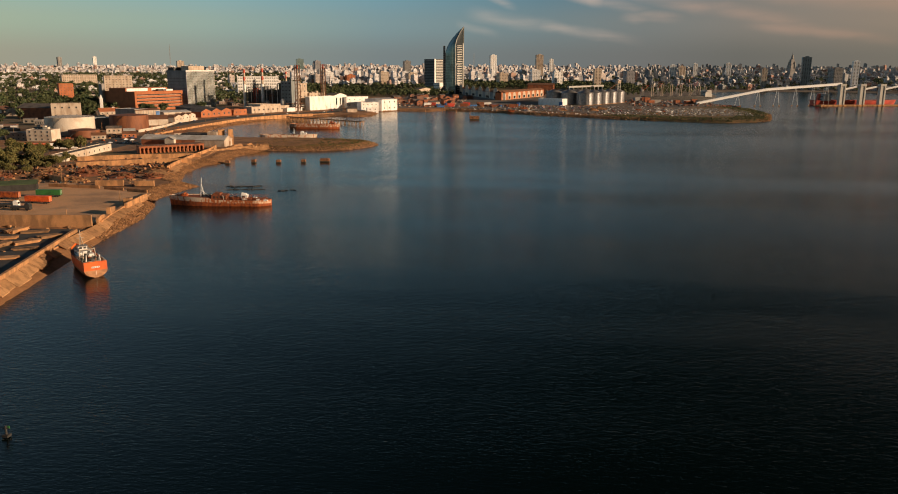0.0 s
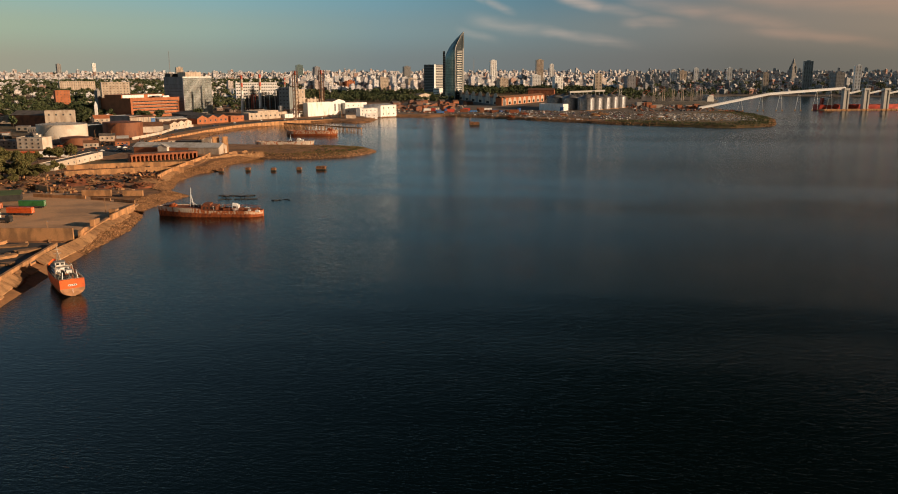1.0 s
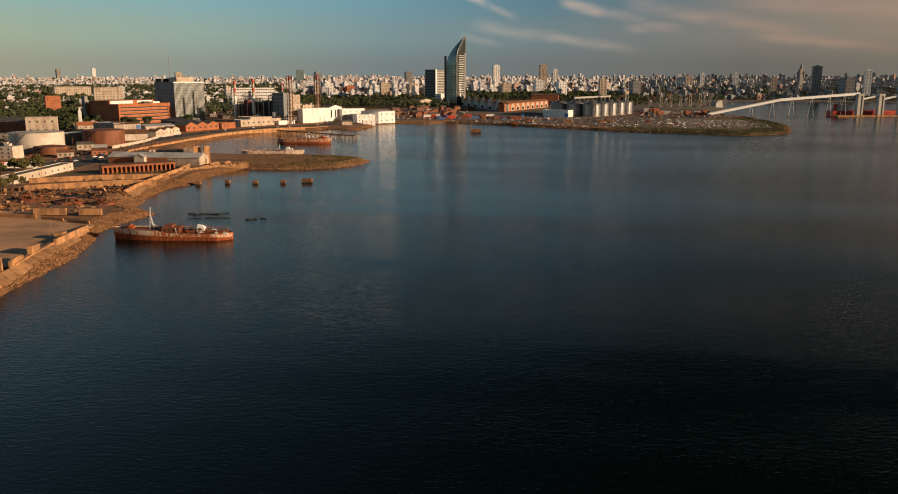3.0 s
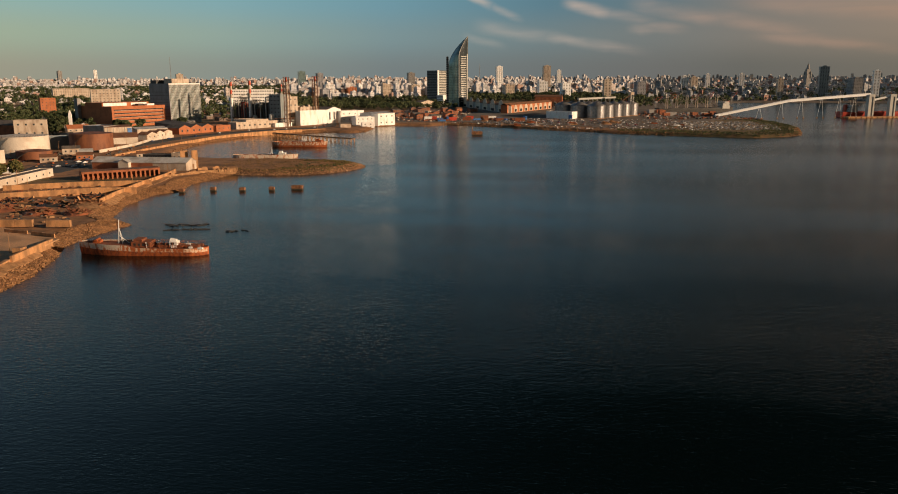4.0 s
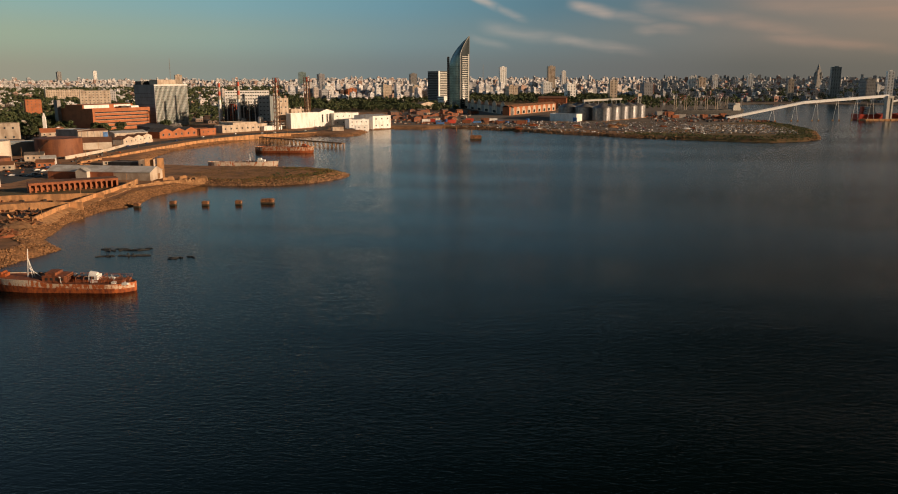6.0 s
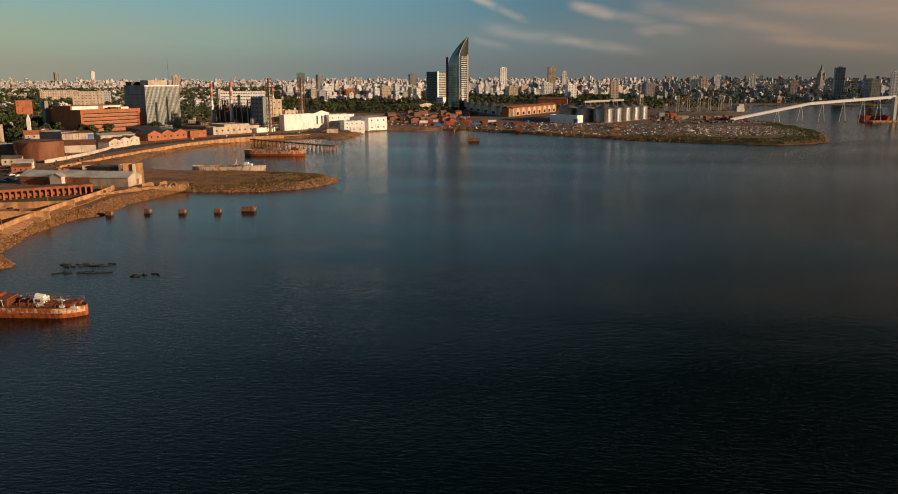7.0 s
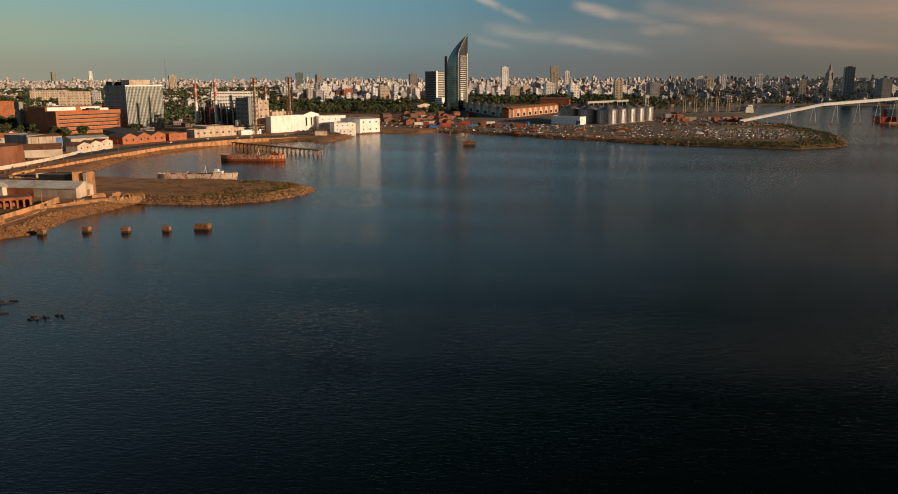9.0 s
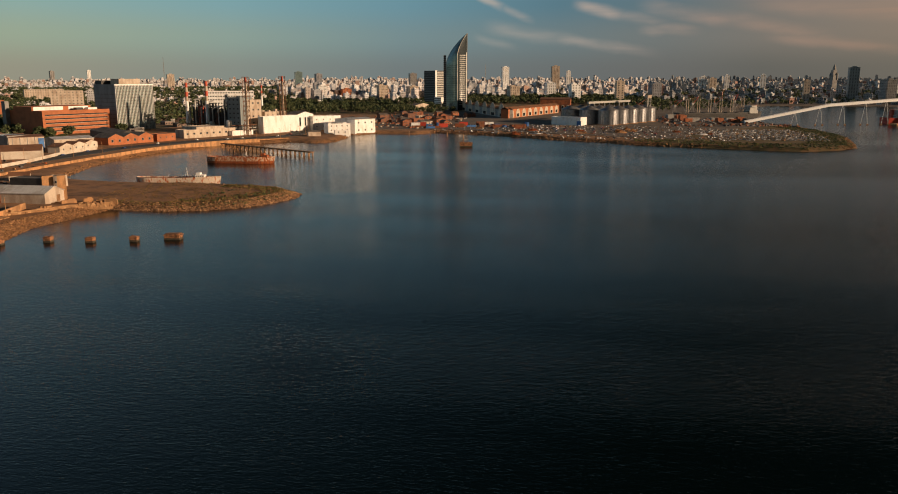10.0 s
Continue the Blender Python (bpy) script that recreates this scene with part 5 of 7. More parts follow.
for k in range(4):
    b = Build()
    b.box((3.2 + k * 6.0, -0.12, 6.6), (0.5, 0.3, 13.0))
    part("pilaster", b, M_GREY, t)
b = Build()
b.box((26.4, -0.14, 6.2), (4.6, 0.3, 11.6))
part("end_panel", b, M_BLUE, t, "bright blue end panel")
house("blue_grey_store", (-488, 768), (-464, 792), 16, 11, "plain blue-grey store between the tanks", wall=M_OFFICE, roof=M_TIN)
house("flat_workshop", (-482, 940), (-461, 970), 24, 8, "low workshop with a tin roof", wall=M_CREAM, roof=M_TIN, gable='x', rise=2)
house("long_white_store", (-458, 836), (-432, 853), 26, 6.5, "low white store with a wide rusty roof", wall=M_TANKW, roof=M_RUSTROOF, gable='x', rise=4)
for k in range(3):
    house("gabled_cottage", (-446 - 2 * k, 896 + 21 * k), (-445 - 2 * k, 915 + 21 * k), 12, 5.5, "small off-white gabled cottage", wall=M_TANKW, roof=M_RUSTROOF, gable='y', rise=2.6, storeys=1, cols=2, group="roadside cottages")


def tank(x, y, r, h, wall, label, cone=1.5):
    t = thing("storage_tank", x, y, 3.4, 0, label, "tank", "tank farm")
    b = Build()
    prof = [(r, 0)]
    for k in range(1, 7):
        z = h * k / 6
        prof += [(r, z - 0.15), (r + 0.1, z - 0.1), (r + 0.1, z), (r, z)]
    b.lathe(prof, 64)
    part("shell", b, wall, t, smooth=False)
    b = Build()
    b.lathe([(r + 0.1, h), (r * 0.5, h + cone * 0.6), (0.05, h + cone)], 64)
    part("roof", b, wall, t)
    b = Build()
    rail(b, [(r * math.cos(a), r * math.sin(a)) for a in np.linspace(-2.6, 0.2, 18)], h, 1.1, r=0.06)
    part("railing", b, M_DARK, t)
    b = Build()
    for k in range(26):
        a = -2.2 + k * 0.035
        b.box(((r + 0.6) * math.cos(a), (r + 0.6) * math.sin(a), 0.4 + h * k / 26), (1.0, 1.1, 0.12), rz=a)
    part("stair", b, M_DARK, t)


tank(-464, 721, 22, 17, M_TANKW, "broad white oil tank with a spiral stair")
tank(-433, 694, 13.5, 7, M_TANKB, "low brown rust-stained tank")
tank(-441, 787, 19, 15, M_TANKB, "tall dark brown oil tank")


def power_plant():
    for x, y, h, lat in ((-488, 1214, 59, 0), (-449, 1189, 61, 0), (-379, 1145, 66, 1), (-362, 1216, 67, 1), (-609, 1750, 52, 0)):
        t = thing("smokestack", x, y, 3.6, 0.4, "red and white banded smokestack" + (" inside a steel lattice" if lat else ""), "chimney", "power plant stacks")
        r = 1.3 if lat else 1.8
        b = Build()
        b.lathe([(r * 1.35, 0), (r * 1.15, h * 0.5), (r, h * 0.62)], 20)
        part("shaft", b, M_CREAM if lat else M_WHITE, t)
        for k in range(4):
            b = Build()
            z0, z1 = h * (0.62 + k * 0.095), h * (0.62 + (k + 1) * 0.095)
            b.lathe([(r, z0), (r * 0.98, z1), (0.1, z1)], 20)
            part("band", b, M_REDPAINT if k == (3 if lat else 1) or (k == 3 and not lat) else M_CREAM, t)
        if lat:
            b = Build()
            c = [(3.6, 3.6), (-3.6, 3.6), (-3.6, -3.6), (3.6, -3.6)]
            for k in range(12):
                z0, z1 = h * k / 12, h * (k + 1) / 12
                for i in range(4):
                    p, q = c[i], c[(i + 1) % 4]
                    b.tube((*p, z0), (*p, z1), 0.28, n=4)
                    b.tube((*p, z1), (*q, z1), 0.2, n=4)
                    b.tube((*p, z0), (*q, z1), 0.2, n=4)
            part("lattice", b, M_RUSTROOF, t, "rusty brown lattice frame")
    house("boiler_house", (-412, 1166), (-394, 1161), 22, 42, "tall blue-grey power-plant boiler house", wall=M_OFFICE, storeys=8, cols=3, side_cols=4, win=(2.6, 1.8), clutter=2)
    house("turbine_hall", (-393, 1172), (-379, 1188), 20, 39, "tall cream power-plant block", wall=M_CREAM, storeys=5, cols=3, win=(2, 2), clutter=2)
    house("control_block", (-378, 1196), (-362, 1224), 20, 24, "cream power-plant side annex", wall=M_CREAM, storeys=3, cols=4, clutter=3)
    rnd = random.Random(8)
    for k in range(7):
        t = thing("boiler_unit", -490 + k * 11.2, 1226 - k * 7.4, 3.6, -0.2, "dark steel boiler frame with pipes and floors", "plant", "boiler units")
        b = Build()
        hh = rnd.uniform(27, 38)
        for i in range(3):
            for j in range(3):
                b.box((i * 5, j * 5, hh / 2), (0.7, 0.7, hh))
        for z in np.arange(4, hh, 4.5):
            b.box((5, 5, z), (11.5, 11.5, 0.4))
        part("frame", b, M_DARK, t)
        b = Build()
        b.box((5, 6, hh * 0.45), (7, 7, hh * 0.75))
        part("boiler", b, (M_DARK, M_REDPAINT, M_SLATE, M_DARK, M_TANKB, M_DARK, M_SLATE)[k], t)
        b = Build()
        b.tube((0, -1, 3), (0, -1, hh), 0.7)
        b.tube((0, -1, hh), (8, 3, hh + 3), 0.7)
        part("duct", b, M_TIN, t)


power_plant()


# piers of a lost jetty, mooring dolphin and posts
def pier_block(x, y, w, d, h, turn):
    t = thing("pier_block", x, y, 0, turn, "square weathered masonry pier standing in water", "pier", "ruined piers")
    b = Build()
    b.box((0, 0, h * 0.4 - 0.6), (w * 1.05, d * 1.05, h * 0.8 + 1.2), taper=0.96)
    part("shaft", b, M_PIER, t)
    b = Build()
    r = random.Random(int(abs(x)))
    for i in range(3):
        for j in range(2):
            k = h * r.uniform(0.12, 0.26)
            b.box(((i - 1) * w * 0.31, (j - 0.5) * d * 0.45, h * 0.8 + k / 2 - 0.05), (w * 0.3, d * 0.43, k), rz=r.uniform(-0.06, 0.06))
    part("cap", b, M_PIER, t, "broken stone capping")
    b = Build()
    b.box((0, 0, h * 0.76), (w * 1.16, d * 1.16, h * 0.14), taper=0.98)
    part("string_course", b, M_PIER, t)
    b = Build()
    b.box((0, 0, -0.1), (w * 1.1, d * 1.1, h * 0.3 + 1.0), taper=0.97)
    part("weed_band", b, M_WEED, t, "dark weed-grown foot at the waterline")
    return t


for x, y, w in ((-233, 551, 2.8), (-217, 560, 2.9), (-199, 562, 3.1), (-182, 567, 3.0)):
    pier_block(x, y, w, 2.8, 2.4, radians(6))
pier_block(-168, 574, 6.4, 4.0, 2.6, radians(6))
pier_block(-111.5, 1067, 12, 8, 4.6, radians(10))
for x, y in ((-179.6, 1236), (-153.5, 1202), (-130.6, 1180), (-203.7, 1220)):
    b = Build()
    b.tube((0, 0, -2), (0.1, 0, 4.5), 0.55, 0.45)
    b.tube((0.1, 0, 4.5), (0.1, 0, 4.9), 0.7)
    single("mooring_post", b, M_CONC, x, y, 0, label="slim pale mooring post in the water", category="post", group="mooring posts")
t = thing("beacon_post", -99.0, 136.8, 0, 0, "dark rusty beacon post with crossbars in the water", "post")
b = Build()
b.tube((0, 0, -2), (0, 0, 2.4), 0.22)
b.box((0, 0, 1.9), (1.6, 0.2, 0.2))
b.box((0, 0, 0.4), (1.2, 1.2, 0.5))
part("shaft", b, M_DARK, t)
b = Build()
b.box((0.6, 0, 2.1), (0.5, 0.1, 0.5))
part("plate", b, M_GREENPAINT, t)


def jetty():
    p, q = Vector((-352, 1019, 0)), Vector((-231, 940, 0))
    L = (q - p).length
    t = thing("old_jetty", p.x, p.y, 0, math.atan2(q.y - p.y, q.x - p.x), "old timber jetty on rows of concrete piles", "jetty")
    b = Build()
    b.box((L / 2, 0, 3.9), (L, 5, 0.7))
    part("deck", b, M_TIMBER, t)
    n = 22
    b = Build()
    for s in (-2, 2):
        b.tube((0, s, -2), (0, s, 3.6), 0.45)
    b.box((0, 0, 3.3), (0.8, 5.4, 0.6))
    me = b.mesh("pile_bent", [M_CONC])
    for k in range(n):
        o = new("pile_bent", me)
        o.parent = t
        o.location = (2 + (L - 4) * k / (n - 1), 0, 0)


jetty()
rnd = random.Random(11)
for cx0, cy0, n, L in ((-179, 448, 22, 4), (-173.9, 437, 14, 7), (-148.7, 437, 9, 3)):
    t = thing("sunken_wreck", cx0, cy0, 0, radians(14), "dark ribs of a sunken hull just awash", "wreckage", "sunken timbers")
    for k in range(n):
        b = Build()
        u = rnd.uniform(-1, 1)
        x, y = u * 9 * (0.5 if n < 10 else 1), rnd.uniform(-2.2, 2.2) * (0.3 if n == 14 else 1)
        b.box((x, y, 0.1), (rnd.uniform(1, L), 0.35, 0.35), rz=rnd.uniform(-0.5, 0.5))
        if rnd.random() < 0.5:
            b.tube((x, y, -0.5), (x + rnd.uniform(-0.4, 0.4), y, rnd.uniform(0.4, 1.2)), 0.16, n=5)
        part("timber", b, M_DARK, t)


# ---- trees ----
def leaf_cloud(b, lobes, count, size, rnd, m=0):
    """Many small tilted leaf clumps scattered through rounded lobes."""
    for k in range(count):
        c, r = rnd.choice(lobes)
        v = Vector((rnd.gauss(0, 1), rnd.gauss(0, 1), rnd.gauss(0, 1))).normalized() * (rnd.uniform(0.45, 1.08) ** 0.6)
        p = Vector(c) + Vector((v.x * r[0], v.y * r[1], v.z * r[2]))
        a = Vector((rnd.gauss(0, 1), rnd.gauss(0, 1), rnd.gauss(0, 0.6))).normalized()
        d = a.cross(Vector((rnd.gauss(0, 1), rnd.gauss(0, 1), rnd.gauss(0, 1)))).normalized()
        s = size * rnd.uniform(0.6, 1.4)
        a, d = a * s, d * s * 0.7
        b.add([tuple(p - a), tuple(p + d), tuple(p + a * 0.9 + d * 0.2), tuple(p - d)], [(0, 1, 2, 3)], m)


def tree_parts(seed, h, spread):
    rnd = random.Random(seed)
    b = Build()
    b.tube((0, 0, -0.5), (0.2, 0.1, h * 0.45), 0.035 * h + 0.1, 0.02 * h + 0.06, n=7)
    lobes = []
    for k in range(6):
        a = k * 1.05 + rnd.uniform(-0.3, 0.3)
        e = Vector((math.cos(a) * spread * rnd.uniform(0.3, 0.6), math.sin(a) * spread * rnd.uniform(0.3, 0.6), h * rnd.uniform(0.55, 0.8)))
        b.tube((0.2, 0.1, h * rnd.uniform(0.3, 0.42)), tuple(e), 0.015 * h + 0.05, 0.03, n=5)
        r = spread * rnd.uniform(0.32, 0.5)
        lobes.append((tuple(e), (r, r, r * 0.75)))
    lobes.append(((0, 0, h * 0.82), (spread * 0.45, spread * 0.45, h * 0.2)))
    trunk = b.mesh("trunk", [M_BARK])
    b = Build()
    leaf_cloud(b, lobes, 1900, 0.046 * h, rnd)
    crown = b.mesh("crown", [M_LEAF])
    dry = crown.copy()
    dry.materials[0] = M_LEAFDRY
    return trunk, crown, dry


TREES = [tree_parts(s, h, sp) for s, h, sp in ((1, 9, 4.8), (2, 12, 6.0), (3, 7, 4.6), (4, 10.5, 4.4))]


def tree(x, y, kind, scale=1.0, label="broad tree with an uneven olive crown", group="shore trees"):
    if x > -600 and 700 < y < 1250 and group == "shore trees":
        return None
    t = thing("tree", x, y, height(x, y), random.uniform(0, 6.28), label, "tree", group)
    t.scale = (scale, scale, scale)
    part("trunk", TREES[kind][0], None, t)
    part("crown", TREES[kind][2 if group == "shore trees" else 1], None, t)
    return t


for k in range(34):
    x, y = random.uniform(-352, -314), random.uniform(438, 500)
    if x > -316 - (y - 438) * 0.02:
        continue
    tree(x, y, random.choice((0, 2, 2, 3)), random.uniform(0.6, 0.95), "low bushy tree at the scrapyard's edge")
for k in range(80):
    x, y = random.uniform(-440, -325), random.uniform(455, 585)
    if x > -356 and y > 490 or x < -372 and 572 < y < 612 and x > -425:
        continue
    tree(x, y, random.randrange(4), random.uniform(0.85, 1.3))
for k in range(46):
    tree(random.uniform(-760, -650), random.uniform(1040, 1190), random.randrange(4), random.uniform(1.1, 1.7), group="inland trees")
for cx0, cy0, n, r in ((-668, 1084, 16, 34), (-542, 1006, 10, 18), (-500, 1072, 5, 10), (-606, 965, 14, 28), (-655, 985, 12, 30), (-485, 628, 10, 24), (-723, 1007, 18, 46), (-756, 1231, 20, 50)):
    for k in range(n):
        tree(cx0 + random.gauss(0, r * 0.5), cy0 + random.gauss(0, r * 0.5), random.randrange(4), random.uniform(0.9, 1.4), group="inland trees")


# ---- yards by the sea wall ----
def container(x, y, turn, material, label, z=4.9):
    t = thing("container", x, y, 3.85, turn, label, "container")
    b = Build()
    b.box((0, 0, z - 3.85 + 1.35), (12.2, 2.45, 2.6))
    for k in range(30):
        b.box((-5.9 + k * 0.407, 0, z - 3.85 + 1.35), (0.2, 2.56, 2.3))
    box = part("box", b, material, t)
    b = Build()
    b.box((0, 0, z - 3.85 - 0.1), (12.0, 2.2, 0.3))
    for px in (-5, -3.8, 3.4, 4.6):
        for s in (-1, 1):
            b.tube((px, s * 0.7, 0.5), (px, s * 1.2, 0.5), 0.5, n=12)
    part("trailer", b, M_DARK, t)
    b = Build()
    b.box((6.14, -0.5, z - 3.85 + 1.3), (0.06, 0.08, 2.2))
    b.box((6.14, 0.5, z - 3.85 + 1.3), (0.06, 0.08, 2.2))
    part("door_bar", b, M_WHITE, box)
    return t


def truck(x, y, turn, material, label, cargo=M_DARK):
    t = thing("truck", x, y, 3.85, turn, label, "truck", "parked trucks")
    b = Build()
    b.box((3.4, 0, 1.7), (2.2, 2.4, 2.4))
    b.box((3.2, 0, 3.0), (1.7, 2.2, 0.5), taper=0.9)
    cab = part("cab", b, material, t)
    b = Build()
    b.box((4.52, 0, 2.2), (0.06, 2.0, 0.9))
    part("windscreen", b, M_GLASS, cab)
    b = Build()
    b.box((-1.2, 0, 1.5), (6.6, 2.4, 1.0))
    part("bed", b, cargo, t)
    b = Build()
    b.tube((0, -1.25, 0.5), (0, -0.85, 0.5), 0.5, n=14)
    b.tube((0, 0.85, 0.5), (0, 1.25, 0.5), 0.5, n=14)
    me = b.mesh("wheel", [M_RUBBER])
    for px in (3.4, -2.2, -3.5):
        o = new("wheel", me)
        o.parent = t
        o.location = (px, 0, 0)
    return t


container(-244.2, 355.8, radians(3), M_ORANGE, "orange shipping container on a trailer")
container(-251.4, 374.6, radians(8), M_GREENPAINT, "green shipping container on a trailer")
container(-266.8, 364.5, radians(6), M_RUST, "rust-red shipping container on a trailer")
truck(-250.4, 343.5, radians(10), M_WHITE, "white flatbed truck parked in the yard")
truck(-240.1, 337.6, radians(5), M_DARK, "dark truck parked in the yard")
truck(-262.7, 341.3, radians(14), M_WHITE, "white truck with a dark bed")
# solid dark walls stand in for the shade inside an open front
house("loading_shed", (-306, 373), (-271, 393), 9, 3.4, "yard shed with a dull green roof, dark walls for its open front's shade", wall=M_DARK, roof=M_SHEDGREEN, gable='x', rise=1.6, z=3.85)


def low_wall(p, q, h, label, thick=0.5, material=M_CONC):
    w, turn = frame_of(p, q)
    b = Build()
    n = max(1, int(w / 6))
    for k in range(n):
        b.box((w * (k + 0.5) / n, 0, h / 2), (w / n - 0.12, thick, h * (1 - 0.05 * (k % 3))))
    b.box((w / 2, 0, 0.15), (w, thick + 0.3, 0.3))
    return single("yard_block_wall", b, material, p[0], p[1], 3.6, turn, label, "wall", "yard walls")


low_wall((-250.4, 414), (-235.5, 417), 3.2, "tan concrete block wall in the scrapyard", 2.0)
low_wall((-228.8, 417), (-218.6, 419), 3.0, "tan concrete block wall in the scrapyard", 2.0)
low_wall((-225.8, 418), (-220.7, 420), 2.8, "tan concrete block wall in the scrapyard", 2.0)
low_wall((-273, 406), (-242.2, 404), 2.0, "low tan barrier wall")
low_wall((-238.1, 402), (-225.8, 399.8), 1.6, "low tan barrier wall with gaps")
low_wall((-222.7, 397.9), (-209.4, 394.2), 1.8, "low tan barrier wall with gaps")
low_wall((-295.7, 436), (-275.1, 424), 3.0, "tan scrapyard wall")


def scrap_pile(x, y, r, hmax, n, seed, label, mats):
    rnd = random.Random(seed)
    b = Build()
    for k in range(n):
        a, q = rnd.uniform(0, 6.28), rnd.random() ** 0.6
        px, py = math.cos(a) * q * r, math.sin(a) * q * r * 0.6
        z = hmax * (1 - q * q) * rnd.uniform(0.4, 1)
        u = Vector((rnd.gauss(0, 1), rnd.gauss(0, 1), rnd.gauss(0, 0.25))).normalized()
        v = u.cross(Vector((rnd.gauss(0, 0.35), rnd.gauss(0, 0.35), 1))).normalized()
        w = u.cross(v) * 0.08
        u, v = u * rnd.uniform(0.8, 2.6), v * rnd.uniform(0.3, 1.0)
        c = Vector((px, py, z + 0.2))
        vs = [tuple(c + i * u + j * v + l * w) for l in (-1, 1) for i, j in ((-1, -1), (1, -1), (1, 1), (-1, 1))]
        b.add(vs, [(0, 3, 2, 1), (4, 5, 6, 7), (0, 1, 5, 4), (1, 2, 6, 5), (2, 3, 7, 6), (3, 0, 4, 7)], rnd.randrange(len(mats)))
    # the settled heap under the loose plates
    b.lathe([(r, -0.4), (r * 0.75, hmax * 0.25), (r * 0.4, hmax * 0.55), (0.05, hmax * 0.7)], 14)
    return single("scrap_pile", b, mats, x, y, 3.4, rnd.uniform(-0.3, 0.6), label, "scrap", kind="stuff")


for i, (x, y, r, h) in enumerate(((-256.5, 451, 9, 3), (-247.3, 476, 10, 3.5), (-266.8, 476, 9, 2.6), (-280.2, 457, 11, 3), (-297.8, 436, 8, 3.4), (-291.6, 480, 9, 2.5),
                                  (-237, 452, 6, 2.4), (-311.3, 459, 10, 3), (-260.6, 500, 8, 2.6), (-326.9, 437, 9, 3), (-275.1, 432, 6, 2))):
    scrap_pile(x, y, r, h, 90, 20 + i, ("heap of rust-red and dark scrap plates", "heap of tan scrap boards and plates", "heap of dark rusty scrap plates")[i % 3], ([M_BRICK, M_TANKB, M_RUSTROOF, M_TIMBER], [M_TIMBER, M_CONC, M_TANKB], [M_DARK, M_TIMBER, M_RUSTROOF, M_BRICK2])[i % 3])


def timber_stack(x, y, turn, L, n, label, material=M_TIMBER):
    rnd = random.Random(int(x * 3 + y))
    t = thing("timber_stack", x, y, 3.8, turn, label, "timber", "timber stacks")
    b = Build()
    b.box((0, 0, 0), (L, 0.9, 0.28))
    me = b.mesh("plank", [material])
    for k in range(n):
        o = new("plank", me)
        o.parent = t
        o.location = (rnd.uniform(-0.5, 0.5), (k % 4 - 1.5) * 1.0, 0.2 + 0.32 * (k // 4))
        o.rotation_euler = (0, 0, rnd.uniform(-0.05, 0.05))


for k, (x, y) in enumerate(((-187, 266), (-193.1, 275.4), (-199.2, 267.9), (-207.4, 280.4), (-191.1, 286.3), (-210.4, 293.5), (-202.3, 293.6), (-218.6, 285), (-225.8, 297.4), (-184.9, 251.7), (-199.2, 251.1))):
    timber_stack(x, y, radians(25 + 30 * (k % 3)), 8 + k % 4, 8 + 4 * (k % 3), "stack of pale weathered planks", (M_TIMBER, M_CONC)[k % 2])


def lamp_post(x, y, h, turn=0.0, z=None, label="tall grey street lamp on a steel pole", group="lamp posts"):
    t = thing("street_lamp", x, y, (height(x, y) if z is None else z) - 0.1, turn, label, "lamp", group)
    b = Build()
    b.tube((0, 0, 0), (0, 0, h), 0.16, 0.09, n=6)
    part("pole", b, M_CONC, t)
    b = Build()
    b.tube((0, 0, h), (1.6, 0, h + 0.3), 0.07, n=5)
    arm = part("arm", b, M_CONC, t)
    b = Build()
    b.box((1.9, 0, h + 0.3), (0.8, 0.3, 0.15))
    part("lamp_head", b, M_GREY, arm)


for x, y, h in ((-207.4, 364.5, 8), (-244.2, 488, 8), (-199.2, 310, 7), (-277.1, 424, 9), (-266.8, 599, 9), (-256.5, 537, 8), (-337.2, 544, 9), (-306, 511, 8)):
    lamp_post(x, y, h, 2.0)
for p in curve_pts(ROAD, 34)[2:]:
    lamp_post(p[0] + 11, p[1] - 4, 10, 2.6, group="road lamps")
    if p[1] > 430:
        lamp_post(p[0] - 11, p[1] + 4, 10, -0.5, group="road lamps")


